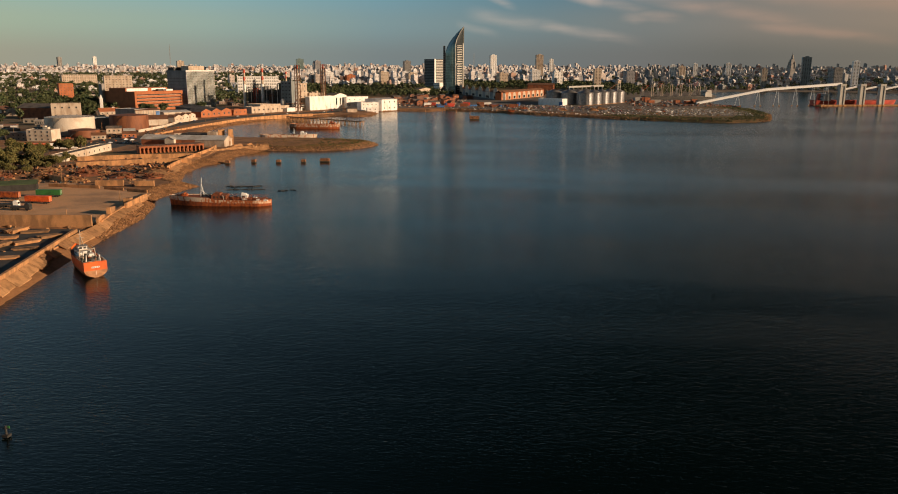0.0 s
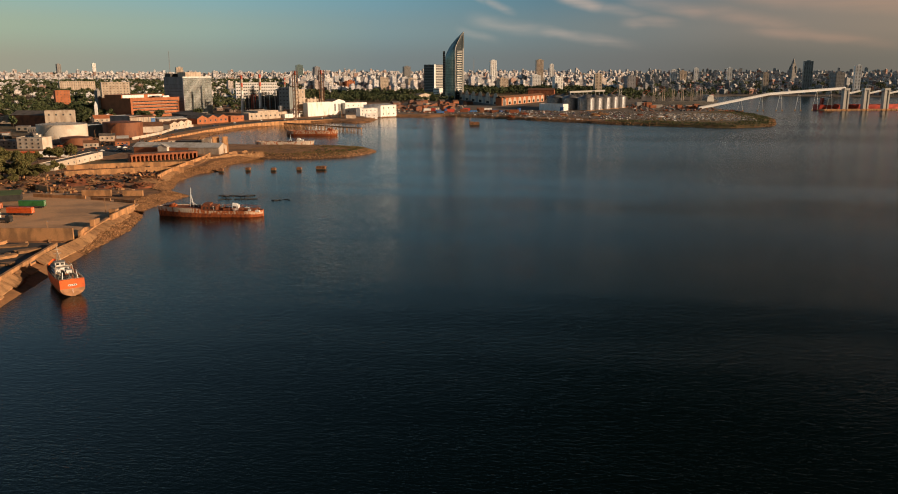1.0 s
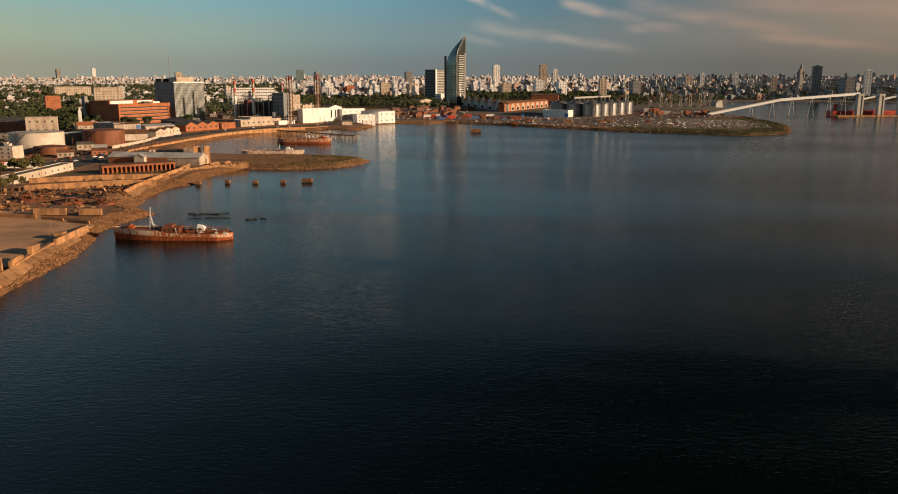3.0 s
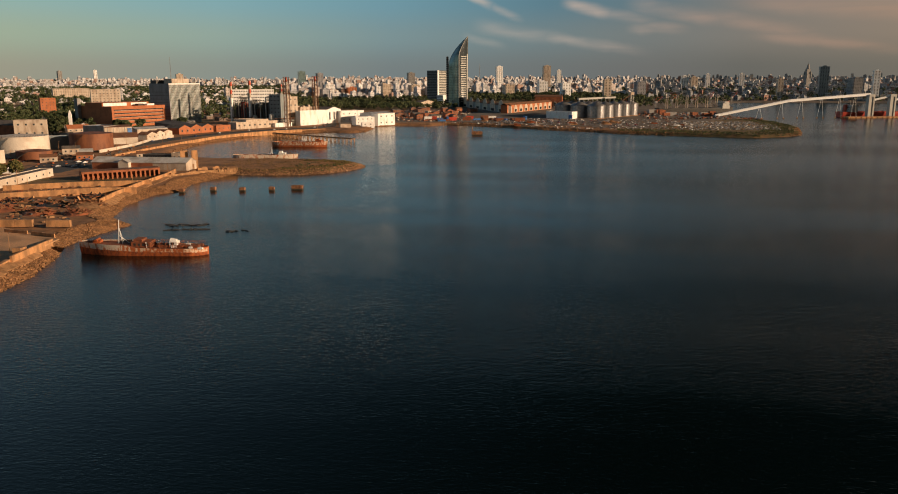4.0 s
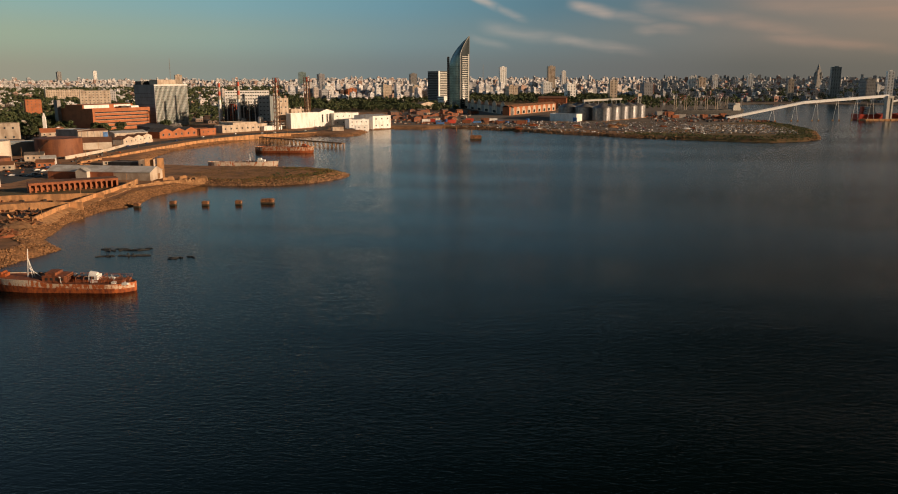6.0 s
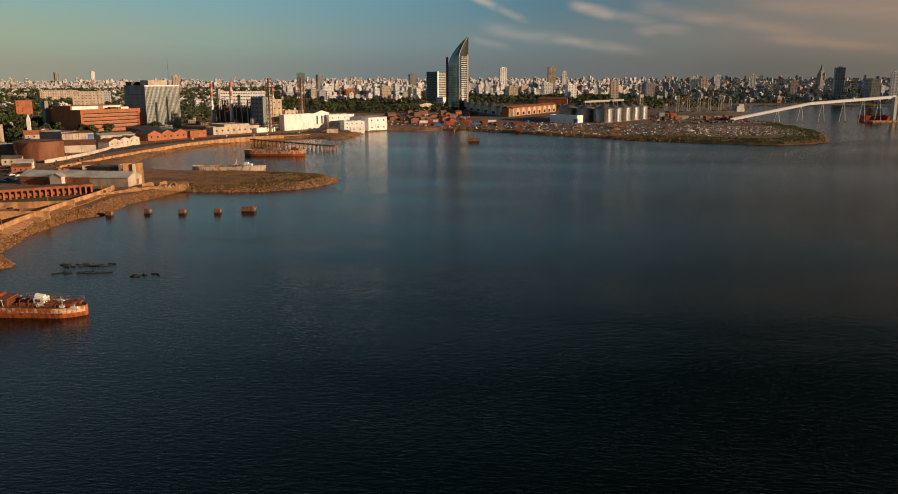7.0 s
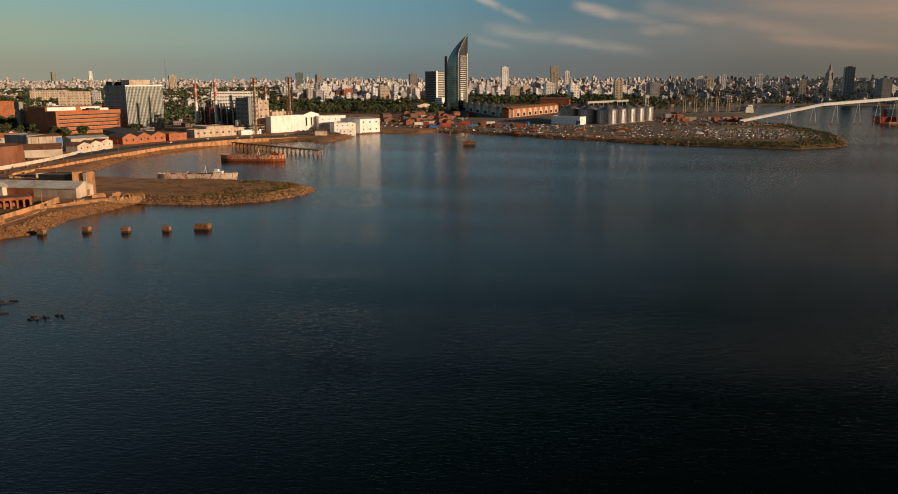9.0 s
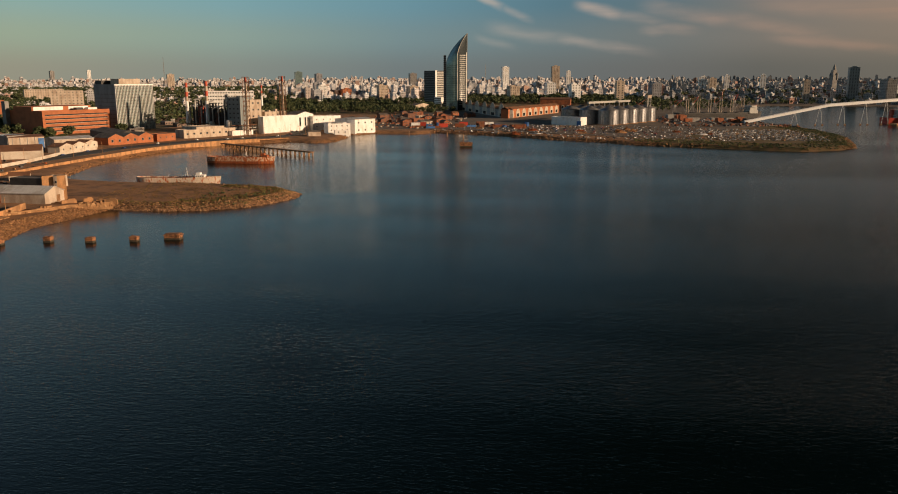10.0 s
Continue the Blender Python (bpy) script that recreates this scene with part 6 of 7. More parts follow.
# arcaded brick works with its tin roofs
def arcade():
    p0, p1 = (-309, 567), (-273, 600)
    w, turn = frame_of(p0, p1)
    t = thing("brick_arcade", p0[0], p0[1], 3.4, turn, "long red-brick works with a pillared open front", "works building")
    t.scale = (1, 1, 0.86)
    b = Build()
    b.box((w / 2, 8, 3.4), (w, 0.6, 6.8))
    b.box((0.3, 4.2, 3.3), (0.6, 7, 6.6))
    b.box((w - 0.3, 4.2, 3.3), (0.6, 7, 6.6))
    b.box((w / 2, 0.4, 6.0), (w, 0.9, 1.5))
    part("wall", b, M_BRICK, t)
    b = Build()
    b.box((0, 0, 2.6), (0.9, 0.9, 5.2))
    b.box((0, 0, 5.0), (1.3, 1.2, 0.4))
    b.box((0, 0, 0.3), (1.3, 1.2, 0.6))
    me = b.mesh("pillar", [M_BRICK2])
    for k in range(17):
        o = new("pillar", me)
        o.parent = t
        o.location = (0.8 + (w - 1.6) * k / 16, 0.3, 0)
    b = Build()
    b.add([(0, -0.3, 6.78), (w, -0.3, 6.78), (w, 8.4, 7.1), (0, 8.4, 7.1), (0, -0.3, 6.95), (w, -0.3, 6.95), (w, 8.4, 7.3), (0, 8.4, 7.3)],
          [(0, 3, 2, 1), (4, 5, 6, 7), (0, 1, 5, 4), (1, 2, 6, 5), (2, 3, 7, 6), (3, 0, 4, 7)])
    part("lean_to_roof", b, M_RUSTROOF, t)
    # one long hall behind, brick first and rendered towards the ruin
    q0, q1 = (-344, 633), (-271, 633.5)
    hall = house("long_tin_hall", q0, q1, 16, 5.2, "long brick and cream hall under one grey tin roof", wall=M_CREAM, roof=M_TIN, gable='x', rise=3.1, z=3.4)
    span = frame_of(q0, q1)[0]
    b = Build()
    b.box((span * 0.33, -0.12, 2.7), (span * 0.64, 0.24, 5.1))
    part("brick_facing", b, M_BRICK, hall, "red-brick facing of the front wall")
    for k in range(34):
        b = Build()
        x = 0.6 + (span - 1.2) * k / 33
        b.tube((x, -0.4, 5.67), (x, 7.9, 8.82), 0.14, n=5)
        part("roof_seam", b, M_TIN, hall)
    b = Build()
    b.box((span + 0.06, 11, 2.1), (0.2, 2.6, 3.6))
    part("door", b, M_TIMBER, hall, "wide brown plank door")
    house("front_gable", (-321, 629.5), (-313, 629.5), 5.4, 5.6, "small off-white gabled porch of the long hall", wall=M_TANKW, roof=M_TIN, gable='y', rise=2.2, z=3.4)
    house("dark_roof_shed", (-338, 694), (-313, 693), 12, 4.6, "low shed with a dark flat roof", wall=M_DARK, roof=M_TARROOF, z=3.4)
    house("pale_store", (-312.5, 692), (-304, 693), 9, 6.2, "small pale store at the end of a shed", wall=M_CREAM, roof=M_TARROOF, storeys=1, cols=2, z=3.4)
    for x, y, w, d, h, m in ((-434, 732, 14, 10, 5, M_CREAM), (-392, 688, 12, 9, 4, M_BRICK2), (-402, 708, 10, 8, 5, M_WHITE), (-410, 668, 12, 9, 4, M_CREAM),
                             (-356, 716, 12, 7, 3.5, M_CREAM)):
        house("small_works", (x, y), (x + w * 0.86, y + w * 0.5), d, h, "small low works building with a pitched roof", wall=m, roof=(M_RUSTROOF, M_TIN, M_TARROOF)[int(w) % 3], gable='x', rise=2, storeys=1, cols=3, group="small works")


arcade()
for x, y, h, w in ((-280.5, 650, 12.6, 5.6), (-272.6, 650.5, 12.8, 4.4)):
    b = Build()
    b.box((0, 0, h / 2), (w, 2.2, h), taper=0.97)
    b.box((0, 0, h + 0.15), (w * 0.9, 2.0, 0.4))
    single("ruined_pillar", b, M_CONC, x, y, 3.2, 0.6, "tall tan concrete pillar of a ruin", "pillar", "ruined pillars")
for x, y, w, h, a in ((-262, 640, 8, 1.9, 0.9), (-254, 645, 5, 2.2, 0.5), (-248, 646, 4, 1.5, 0.4), (-241, 645, 7, 2.0, 0.2)):
    b = Build()
    b.box((0, 0, h / 2 - 0.4), (w, 1.4, h + 0.8), taper=0.9)
    b.box((w * 0.15, 0, h + 0.2), (w * 0.5, 1.2, 0.7), taper=0.8)
    single("ruined_wall", b, M_CONC, x, y, 3.0, a, "broken stump of a rubble masonry wall", "wall", "ruined walls")
house("white_row", (-334.1, 513), (-345.5, 591), 9, 4.6, "low off-white row building with small dark windows", wall=M_TANKW, roof=M_TARROOF, storeys=1, cols=9, win=(1.2, 1.3), z=3.5)
flat_patch("parking_lot", [(-351, 604), (-358, 660), (-366, 712), (-398, 716), (-404, 660), (-384, 608)], 3.8, M_ASPHALT, "dark tarred lot beside the shore road", "yard")
house("white_flats", (-459, 649), (-436, 650), 14, 9.5, "small off-white three-storey house", wall=M_TANKW, storeys=3, cols=4, clutter=2)
house("long_depot", (-539, 664), (-461, 652), 14, 6, "long low grey-green depot with many windows", wall=M_GREY, storeys=2, cols=14, win=(2, 1.4))
house("orange_kiosk", (-419, 588), (-402, 590), 6, 3.5, "low orange and white kiosk", wall=M_ORANGE, roof=M_WHITE)
house("white_kiosk", (-401, 593), (-381.1, 600), 6, 3.2, "low white roadside store", wall=M_WHITE, roof=M_WHITE)
house("cream_cube", (-606, 902), (-578, 918), 16, 19, "plain cream two-storey industrial building", wall=M_CREAM, storeys=2, cols=4, win=(2, 2))
house("dark_roof_hall", (-668, 925), (-609, 918), 26, 13, "old hall under a dark pitched roof", wall=M_BRICK, roof=M_TARROOF, gable='x', rise=5)
house("gabled_store", (-713, 961), (-679, 968), 16, 8, "cream store with a broad gable", wall=M_CREAM, roof=M_RUSTROOF, gable='y', rise=4, storeys=1, cols=3)
house("gabled_store", (-748, 976), (-717, 962), 16, 8, "cream store with a broad gable", wall=M_CREAM, roof=M_RUSTROOF, gable='y', rise=4, storeys=1, cols=3)
house("hill_flats", (-1382, 2099), (-1315, 2163), 20, 26, "long cream apartment slab on the hill", wall=M_CREAM, storeys=6, cols=16, win=(2, 2))
house("tan_flats", (-962, 1612), (-917, 1645), 20, 42, "tan seven-storey apartment block", wall=M_CREAM, storeys=8, cols=8, win=(2.4, 1.6))
house("red_flats", (-938, 1418), (-920, 1436), 16, 30, "small red-brick apartment block", wall=M_BRICK2, storeys=6, cols=4)
house("banded_offices", (-722, 1748), (-640, 1787), 20, 40, "wide white office slab with red bands", wall=M_WHITE, roof=M_BRICK, storeys=6, cols=18, win=(3.4, 2))
house("gable_house", (-560, 929), (-543, 945), 14, 9, "old house with an orange tiled gable roof", wall=M_CREAM, roof=M_BRICK2, gable='x', rise=4, storeys=2, cols=4)
house("church", (-564, 953), (-552, 961), 20, 10, "small white church with a bell tower", wall=M_WHITE, roof=M_RUSTROOF, gable='y', rise=4)
b = Build()
b.box((0, 0, 12.5), (3.2, 3.2, 25))
b.box((0, 0, 27), (2.6, 2.6, 4), taper=0.3)
b.box((0, 0, 20), (3.6, 3.6, 0.5))
single("bell_tower", b, M_WHITE, -569, 949.5, 3.5, 0.4, "white church bell tower", "tower")


# ---- port ----
def arcaded_warehouse(p0, p1, depth, h, n, wall, label):
    w, turn = frame_of(p0, p1)
    t = thing("port_warehouse", p0[0], p0[1], 3.4, turn, label, "warehouse", "port warehouses")
    b = Build()
    walls_box(b, w, depth, h, parapet=0)
    part("wall", b, wall, t)
    b = Build()
    gable_roof(b, w, depth, h, 3.5, 0.8, 'x')
    part("roof", b, M_RUSTROOF, t)
    b = Build()
    r = 0.32 * w / n
    k = 12
    pts = [(-r, 0), (r, 0)] + [(r * math.cos(a), h * 0.38 + r * 0.9 * math.sin(a)) for a in np.linspace(0, math.pi, k)]
    m = len(pts)
    b.add([(x, -0.05, z + 1) for x, z in pts] + [(x, -0.5, z + 1) for x, z in pts], [list(range(m, 2 * m))] + [(i, (i + 1) % m, m + (i + 1) % m, m + i) for i in range(m)], 0)
    b.box((0, -0.6, h * 0.30), (r * 1.1, 0.2, h * 0.34), m=1)
    me = b.mesh("archway", [M_CREAM, M_GLASS])
    for i in range(n):
        o = new("archway", me)
        o.parent = t
        o.location = (w * (i + 0.5) / n, 0, 0)


arcaded_warehouse((-115, 1588), (-39, 1830), 13, 15, 9, M_BRICK2, "long orange-brick port warehouse with arched bays")
# shaded wing of the same brick warehouse; grey walls carry the shade
arcaded_warehouse((-246, 1940), (-118.5, 1592), 11, 14, 6, M_GREY, "long port warehouse wing, shaded side coloured grey, with broad arch frames")
arcaded_warehouse((-78, 1905), (-18, 1903), 40, 24, 6, M_BRICK, "tall brick port warehouse")
t = house("blue_white_shed", (-38, 1420), (3, 1394), 16, 11, "white shed with a blue end wall", wall=M_WHITE, roof=M_TIN)
b = Build()
b.box((46.0, -0.12, 3.2), (7.0, 0.2, 6.0))
b.box((46.0, -0.25, 6.4), (7.4, 0.5, 0.4))
part("end_panel", b, M_BLUE, t, "bright blue end panel")


def container_box(x, y, z, turn, material, label):
    t = thing("container", x, y, z, turn, label, "container", "port containers")
    b = Build()
    b.box((0, 0, 1.3), (12.2, 2.45, 2.6))
    for k in range(15):
        b.box((-5.7 + k * 0.814, 0, 1.3), (0.4, 2.56, 2.3))
    part("box", b, material, t)
    b = Build()
    for s in (-0.9, -0.3, 0.3, 0.9):
        b.box((6.15, s, 1.3), (0.08, 0.08, 2.3))
    part("door_bar", b, M_GREY, t)


rnd = random.Random(19)
for k in range(34):
    x, y = rnd.uniform(-232, -70), rnd.uniform(1300, 1392)
    m, hue = rnd.choice([(M_REDHULL, "red"), (M_TANKB, "brown"), (M_DARKRUST, "rusty"), (M_BLUE, "blue"), (M_WHITE, "white"), (M_DARKRUST, "rusty"), (M_TANKB, "brown")])
    turn = rnd.choice((0.3, 0.35, 1.9)) + rnd.uniform(-0.05, 0.05)
    container_box(x, y, 3.8, turn, m, hue + " shipping container in the port yard")
    if rnd.random() < 0.4:
        container_box(x + 0.2, y, 6.42, turn, m, hue + " shipping container stacked on another")


def silo_elevator(x, y):
    t = thing("grain_elevator", x, y, 3.6, 0.6, "tan steel elevator tower with slanting grain pipes", "tower")
    b = Build()
    c = [(3, 3), (-3, 3), (-3, -3), (3, -3)]
    for i in range(4):
        p, q = c[i], c[(i + 1) % 4]
        b.tube((*p, 0), (*p, 36), 0.35, n=5)
        for k in range(7):
            b.tube((*p, k * 5), (*q, k * 5 + 5), 0.2, n=4)
            b.tube((*p, k * 5 + 5), (*q, k * 5 + 5), 0.2, n=4)
    part("frame", b, M_LOUVRE, t)
    b = Build()
    b.box((0, 0, 37.5), (7.5, 7.5, 4))
    b.box((0, 0, 39.8), (8.2, 8.2, 0.5))
    part("head_house", b, M_CREAM, t)
    for k, (dx, dy) in enumerate(((-13, 5), (-9, 12))):
        b = Build()
        b.tube((0, 0, 36), (dx, dy, 26), 0.5, n=6)
        part("grain_pipe", b, (M_BRICK2, M_CREAM)[k % 2], t)


silo_elevator(104, 1530)


def pipe_rack(x, y, turn, L, label):
    """A steel frame of posts that carries pipes beside the plant hall."""
    t = thing("pipe_rack", x, y, 3.6, turn, label, "pipe rack", "pipe racks")
    b = Build()
    n = int(L / 5)
    for k in range(n + 1):
        for s in (-2, 2):
            b.box((k * 5, s, 5), (0.35, 0.35, 10))
        for z in (4, 7, 10):
            b.box((k * 5, 0, z), (0.3, 4.6, 0.3))
    part("frame", b, M_DARK, t)
    for i, (s, z, r) in enumerate(((-1.4, 4.5, 0.35), (0.2, 4.6, 0.45), (1.4, 4.5, 0.3), (-1.0, 7.6, 0.5), (0.9, 7.5, 0.35), (0.0, 10.6, 0.5))):
        b = Build()
        b.tube((-1, s, z), (L + 1, s, z), r, n=8)
        part("pipe", b, (M_TIN, M_CREAM, M_RUSTROOF)[i % 3], t)


pipe_rack(-396, 1143, 0.95, 30, "dark steel rack of pipes beside the plant hall")
pipe_rack(-470, 1176, 0.35, 50, "dark steel rack of pipes before the boilers")
for x, y, r, h in ((-404, 1150, 3.2, 17), (-386, 1156, 2.6, 13), (-436, 1172, 3.0, 14)):
    t = thing("process_vessel", x, y, 3.6, 0.2, "upright grey steel process vessel with a ladder", "tank", "process vessels")
    b = Build()
    b.lathe([(r * 0.9, 0), (r, 0.4), (r, h - r * 0.5), (r * 0.7, h - 0.2), (0.05, h)], 20)
    part("shell", b, M_TIN, t)
    b = Build()
    for k in range(int(h / 0.6)):
        b.box((r + 0.3, 0, 0.5 + k * 0.6), (0.1, 0.8, 0.08))
    part("ladder", b, M_DARK, t)

rnd = random.Random(31)
for k in range(26):
    x, y = rnd.uniform(-336, -184), rnd.uniform(1334, 1669)
    w = rnd.uniform(9, 20)
    house("port_house", (x, y), (x + w * 0.75, y + w * 0.6), rnd.uniform(8, 14), rnd.uniform(4, 8), rnd.choice(["old brick port house with a rusty roof", "low brown port store"]),
          wall=rnd.choice([M_BRICK, M_BRICK, M_TANKB, M_BRICK2, M_CREAM]), roof=rnd.choice([M_RUSTROOF, M_TARROOF, M_TARROOF]), gable=rnd.choice(['x', 'y', None]), rise=2.2, storeys=2, cols=3, group="old port houses")
house("toothed_hall", (-330.5, 1876), (-305, 1917), 20, 11, "cream hall with pointed gables", wall=M_CREAM, gable='y', rise=4, storeys=2, cols=4)
for k in range(16):
    x, y = rnd.uniform(136, 302), rnd.uniform(1512, 1633)
    if height(x, y) < 2:
        continue
    w = rnd.uniform(8, 22)
    house("quay_shed", (x, y), (x + w * 0.9, y + w * 0.3), rnd.uniform(6, 12), rnd.uniform(3, 8), "dark low quay shed", wall=rnd.choice([M_DARKRUST, M_DARK, M_GREY, M_BRICK]), roof=M_TARROOF, group="quay sheds")


def port_crane(x, y, h, turn, label="slim dark quay crane with a raised jib"):
    t = thing("port_crane", x, y, 3.2, turn, label, "crane", "port cranes")
    b = Build()
    for s in ((3, 3), (-3, 3), (-3, -3), (3, -3)):
        b.tube((*s, 0), (s[0] * 0.4, s[1] * 0.4, h * 0.6), 0.4, n=5)
    b.box((0, 0, h * 0.63), (5, 4, 4))
    part("portal", b, M_GREY, t)
    b = Build()
    for s in (-0.8, 0.8):
        b.tube((2, s, h * 0.62), (h * 0.55, 0, h * 1.05), 0.3, n=4)
    b.tube((-1, 0, h * 0.65), (0, 0, h * 0.95), 0.3, n=4)
    b.tube((0, 0, h * 0.95), (h * 0.55, 0, h * 1.05), 0.12, n=4)
    part("jib", b, M_REDPAINT, t)


for x, y, h, a in ((172.5, 1783, 26, 0.4), (209.3, 1830, 30, 0.7), (259.4, 1891, 28, 0.2), (308.8, 1965, 32, 1.0), (107.3, 1691, 24, 2.4), (379.6, 2093, 30, 0.5)):
    port_crane(x, y, h, a)


def car_parts():
    b = Build()
    b.box((0, 0, 0.62), (4.3, 1.75, 0.62))
    b.box((-0.2, 0, 1.12), (2.4, 1.6, 0.5), taper=0.82)
    body = b.mesh("body", [M_CAR])
    b = Build()
    b.box((-0.2, 0, 1.12), (2.5, 1.3, 0.36), taper=0.85)
    glass = b.mesh("window", [M_GLASS])
    b = Build()
    for s in (-0.85, 0.65):
        b.tube((0, s, 0.32), (0, s + 0.2, 0.32), 0.32, n=10)
    axle = b.mesh("wheel", [M_RUBBER])
    return body, glass, axle


CAR = car_parts()


def car(x, y, z, turn, group):
    t = thing("car", x, y, z, turn, "small parked car seen from afar" if group != "road traffic" else "small car on the shore road", "car", group)
    part("body", CAR[0], None, t)
    part("window", CAR[1], None, t)
    for s in (1.35, -1.35):
        part("wheel", CAR[2], None, t).location = (s, 0, 0)


for row in range(9):
    for k in range(17):
        if rnd.random() < 0.25:
            continue
        x, y = -96 + k * 11.6 + rnd.uniform(-2, 2), 1262 + row * 15 + rnd.uniform(-1.5, 1.5) - 0.26 * (k * 11.6)
        car(x, y, height(x, y) + 0.05, 1.4 + rnd.uniform(-0.15, 0.15), "car park")
for x, y in ((-362, 640), (-366, 650), (-372, 668), (-384, 690), (-376, 640), (-380, 672)):
    car(x, y, 3.82, 1.2, "parked by the road")
for p in curve_pts(ROAD, 95)[2:-1]:
    car(p[0] + rnd.choice((-4, 4)), p[1] + rnd.uniform(-8, 8), 3.78, rnd.choice((1.3, 1.6)), "road traffic")
for k in range(22):
    x, y = rnd.uniform(-163, 165), rnd.uniform(1225, 1335)
    if height(x, y) > 2.5:
        scrap_pile(x, y, rnd.uniform(4, 9), rnd.uniform(1.5, 3.5), 40, 80 + k, "heap of pale rubble and scrap", [rnd.choice([M_CONC, M_WHITE, M_RUST, M_GREY]), M_STONE]).location.z = height(x, y) - 0.1


# ---- rubble along the waterline ----
def rubble(name, n, test, size, label, material, seed):
    g = np.random.default_rng(seed)
    b = Build()
    X, Y = g.uniform(test[0], test[1], n * 12), g.uniform(test[2], test[3], n * 12)
    Z, S = terrain(X, Y), coast_distance(X, Y)
    ok = (S > test[4]) & (S < test[5])
    for x, y, z in list(zip(X[ok], Y[ok], Z[ok]))[:n]:
        s = size * g.uniform(0.5, 1.6)
        v = np.array([(-1, -1, -1), (1, -1, -1), (1, 1, -1), (-1, 1, -1), (-1, -1, 1), (1, -1, 1), (1, 1, 1), (-1, 1, 1)], float)
        v = v * g.uniform(0.35, 0.75, (8, 3)) * s * np.array([1.1, 1.0, 0.75])
        a = g.uniform(0, 6.28)
        c, q = math.cos(a), math.sin(a)
        b.add([(x + p[0] * c - p[1] * q, y + p[0] * q + p[1] * c, z + 0.15 * s + p[2]) for p in v],
              [(3, 2, 1, 0), (4, 5, 6, 7), (0, 1, 5, 4), (1, 2, 6, 5), (2, 3, 7, 6), (3, 0, 4, 7)])
    return single(name, b, material, 0, 0, 0, label=label, category="rubble", kind="stuff")


rubble("shore_rubble", 12000, (-275, -170, 300, 645, -0.8, 12), 0.42, "loose tan rubble stones along the waterline", M_STONE, 3)
rubble("spit_rubble", 7000, (-250, -153, 640, 745, -1.2, 9), 0.52, "tumbled tan rubble stones round the spit", M_SPITSTONE, 4)
rubble("basin_rubble", 1200, (-395, -244, 770, 1250, -1.0, 5), 0.6, "small rubble on the basin's edge", M_STONE, 5)
rubble("port_rubble", 2600, (-184, 312, 1090, 1465, -1.0, 8), 0.8, "dark rubble on the port shore", M_STONE, 6)


def bushes(name, n, box, size, label, seed, inland):
    rnd = random.Random(seed)
    b = Build()
    made = 0
    while made < n:
        x, y = rnd.uniform(box[0], box[1]), rnd.uniform(box[2], box[3])
        z = height(x, y)
        if z < inland:
            made += 0.2
            continue
        s = size * rnd.uniform(0.5, 1.5)
        leaf_cloud(b, [((x, y, z + 0.3 * s), (s, s, s * 0.6))], 16, s * 0.45, rnd)
        made += 1
    return single(name, b, M_LEAF, 0, 0, 0, label=label, category="bushes", kind="stuff")


bushes("spit_bushes", 30, (-205, -163, 660, 700), 0.9, "low scrub on the rubble spit", 7, 1.2)


def scrub(name, n, box, lo, hi, size, label, seed, leaves=(M_LEAFDRY, M_LEAF)):
    """Low bushes that follow the waterline."""
    g = np.random.default_rng(seed)
    X, Y = g.uniform(box[0], box[1], n * 8), g.uniform(box[2], box[3], n * 8)
    S, Z = coast_distance(X, Y), terrain(X, Y)
    ok = (S > lo) & (S < hi)
    r, b = random.Random(seed), Build()
    for x, y, z in list(zip(X[ok], Y[ok], Z[ok]))[:n]:
        k = size * r.uniform(0.5, 1.4)
        leaf_cloud(b, [((x, y, z + 0.3 * k), (k, k, k * 0.5))], 14, k * 0.5, r, r.randrange(2))
    return single(name, b, list(leaves), 0, 0, 0, label=label, category="bushes", kind="stuff")


scrub("port_scrub", 1700, (60, 315, 1055, 1420), 3, 44, 1.0, "dry green scrub along the low port spit", 8)
scrub("spit_scrub", 800, (-212, -158, 640, 735), 3, 22, 0.66, "dry scrub behind the spit's stones", 9, (M_TUSSOCK, M_LEAFDRY))
scrub("spit_edge_scrub", 260, (-246, -206, 640, 700), 5, 11, 0.6, "olive scrub along the crest of the stones", 14, (M_LEAFDRY, M_TUSSOCK))
scrub("spit_tussocks", 1500, (-262, -170, 650, 745), 6, 60, 0.36, "parched tan tussocks on the open spit", 15, (M_TUSSOCK, M_TUSSOCK))


def litter(name, n, box, size, label, mats, seed, shore=6):
    """Crates, pipes, sheets and heaps too small to tell apart."""
    g = np.random.default_rng(seed)
    X, Y = g.uniform(box[0], box[1], n), g.uniform(box[2], box[3], n)
    S, Z = coast_distance(X, Y), terrain(X, Y)
    b = Build()
    for x, y, sd, z in zip(X, Y, S, Z):
        if sd < shore:
            continue
        a, k = g.uniform(0.4, 1.6) * size, g.uniform(0.3, 1.0) * size
        h = g.uniform(0.3, 1.0) * size * 0.7
        b.box((x, y, z + h / 2 - 0.1), (a, k, h), rz=g.uniform(0, 3.1), m=int(g.integers(len(mats))), taper=g.uniform(0.5, 1.0))
    return single(name, b, mats, 0, 0, 0, label=label, category="clutter", kind="stuff")


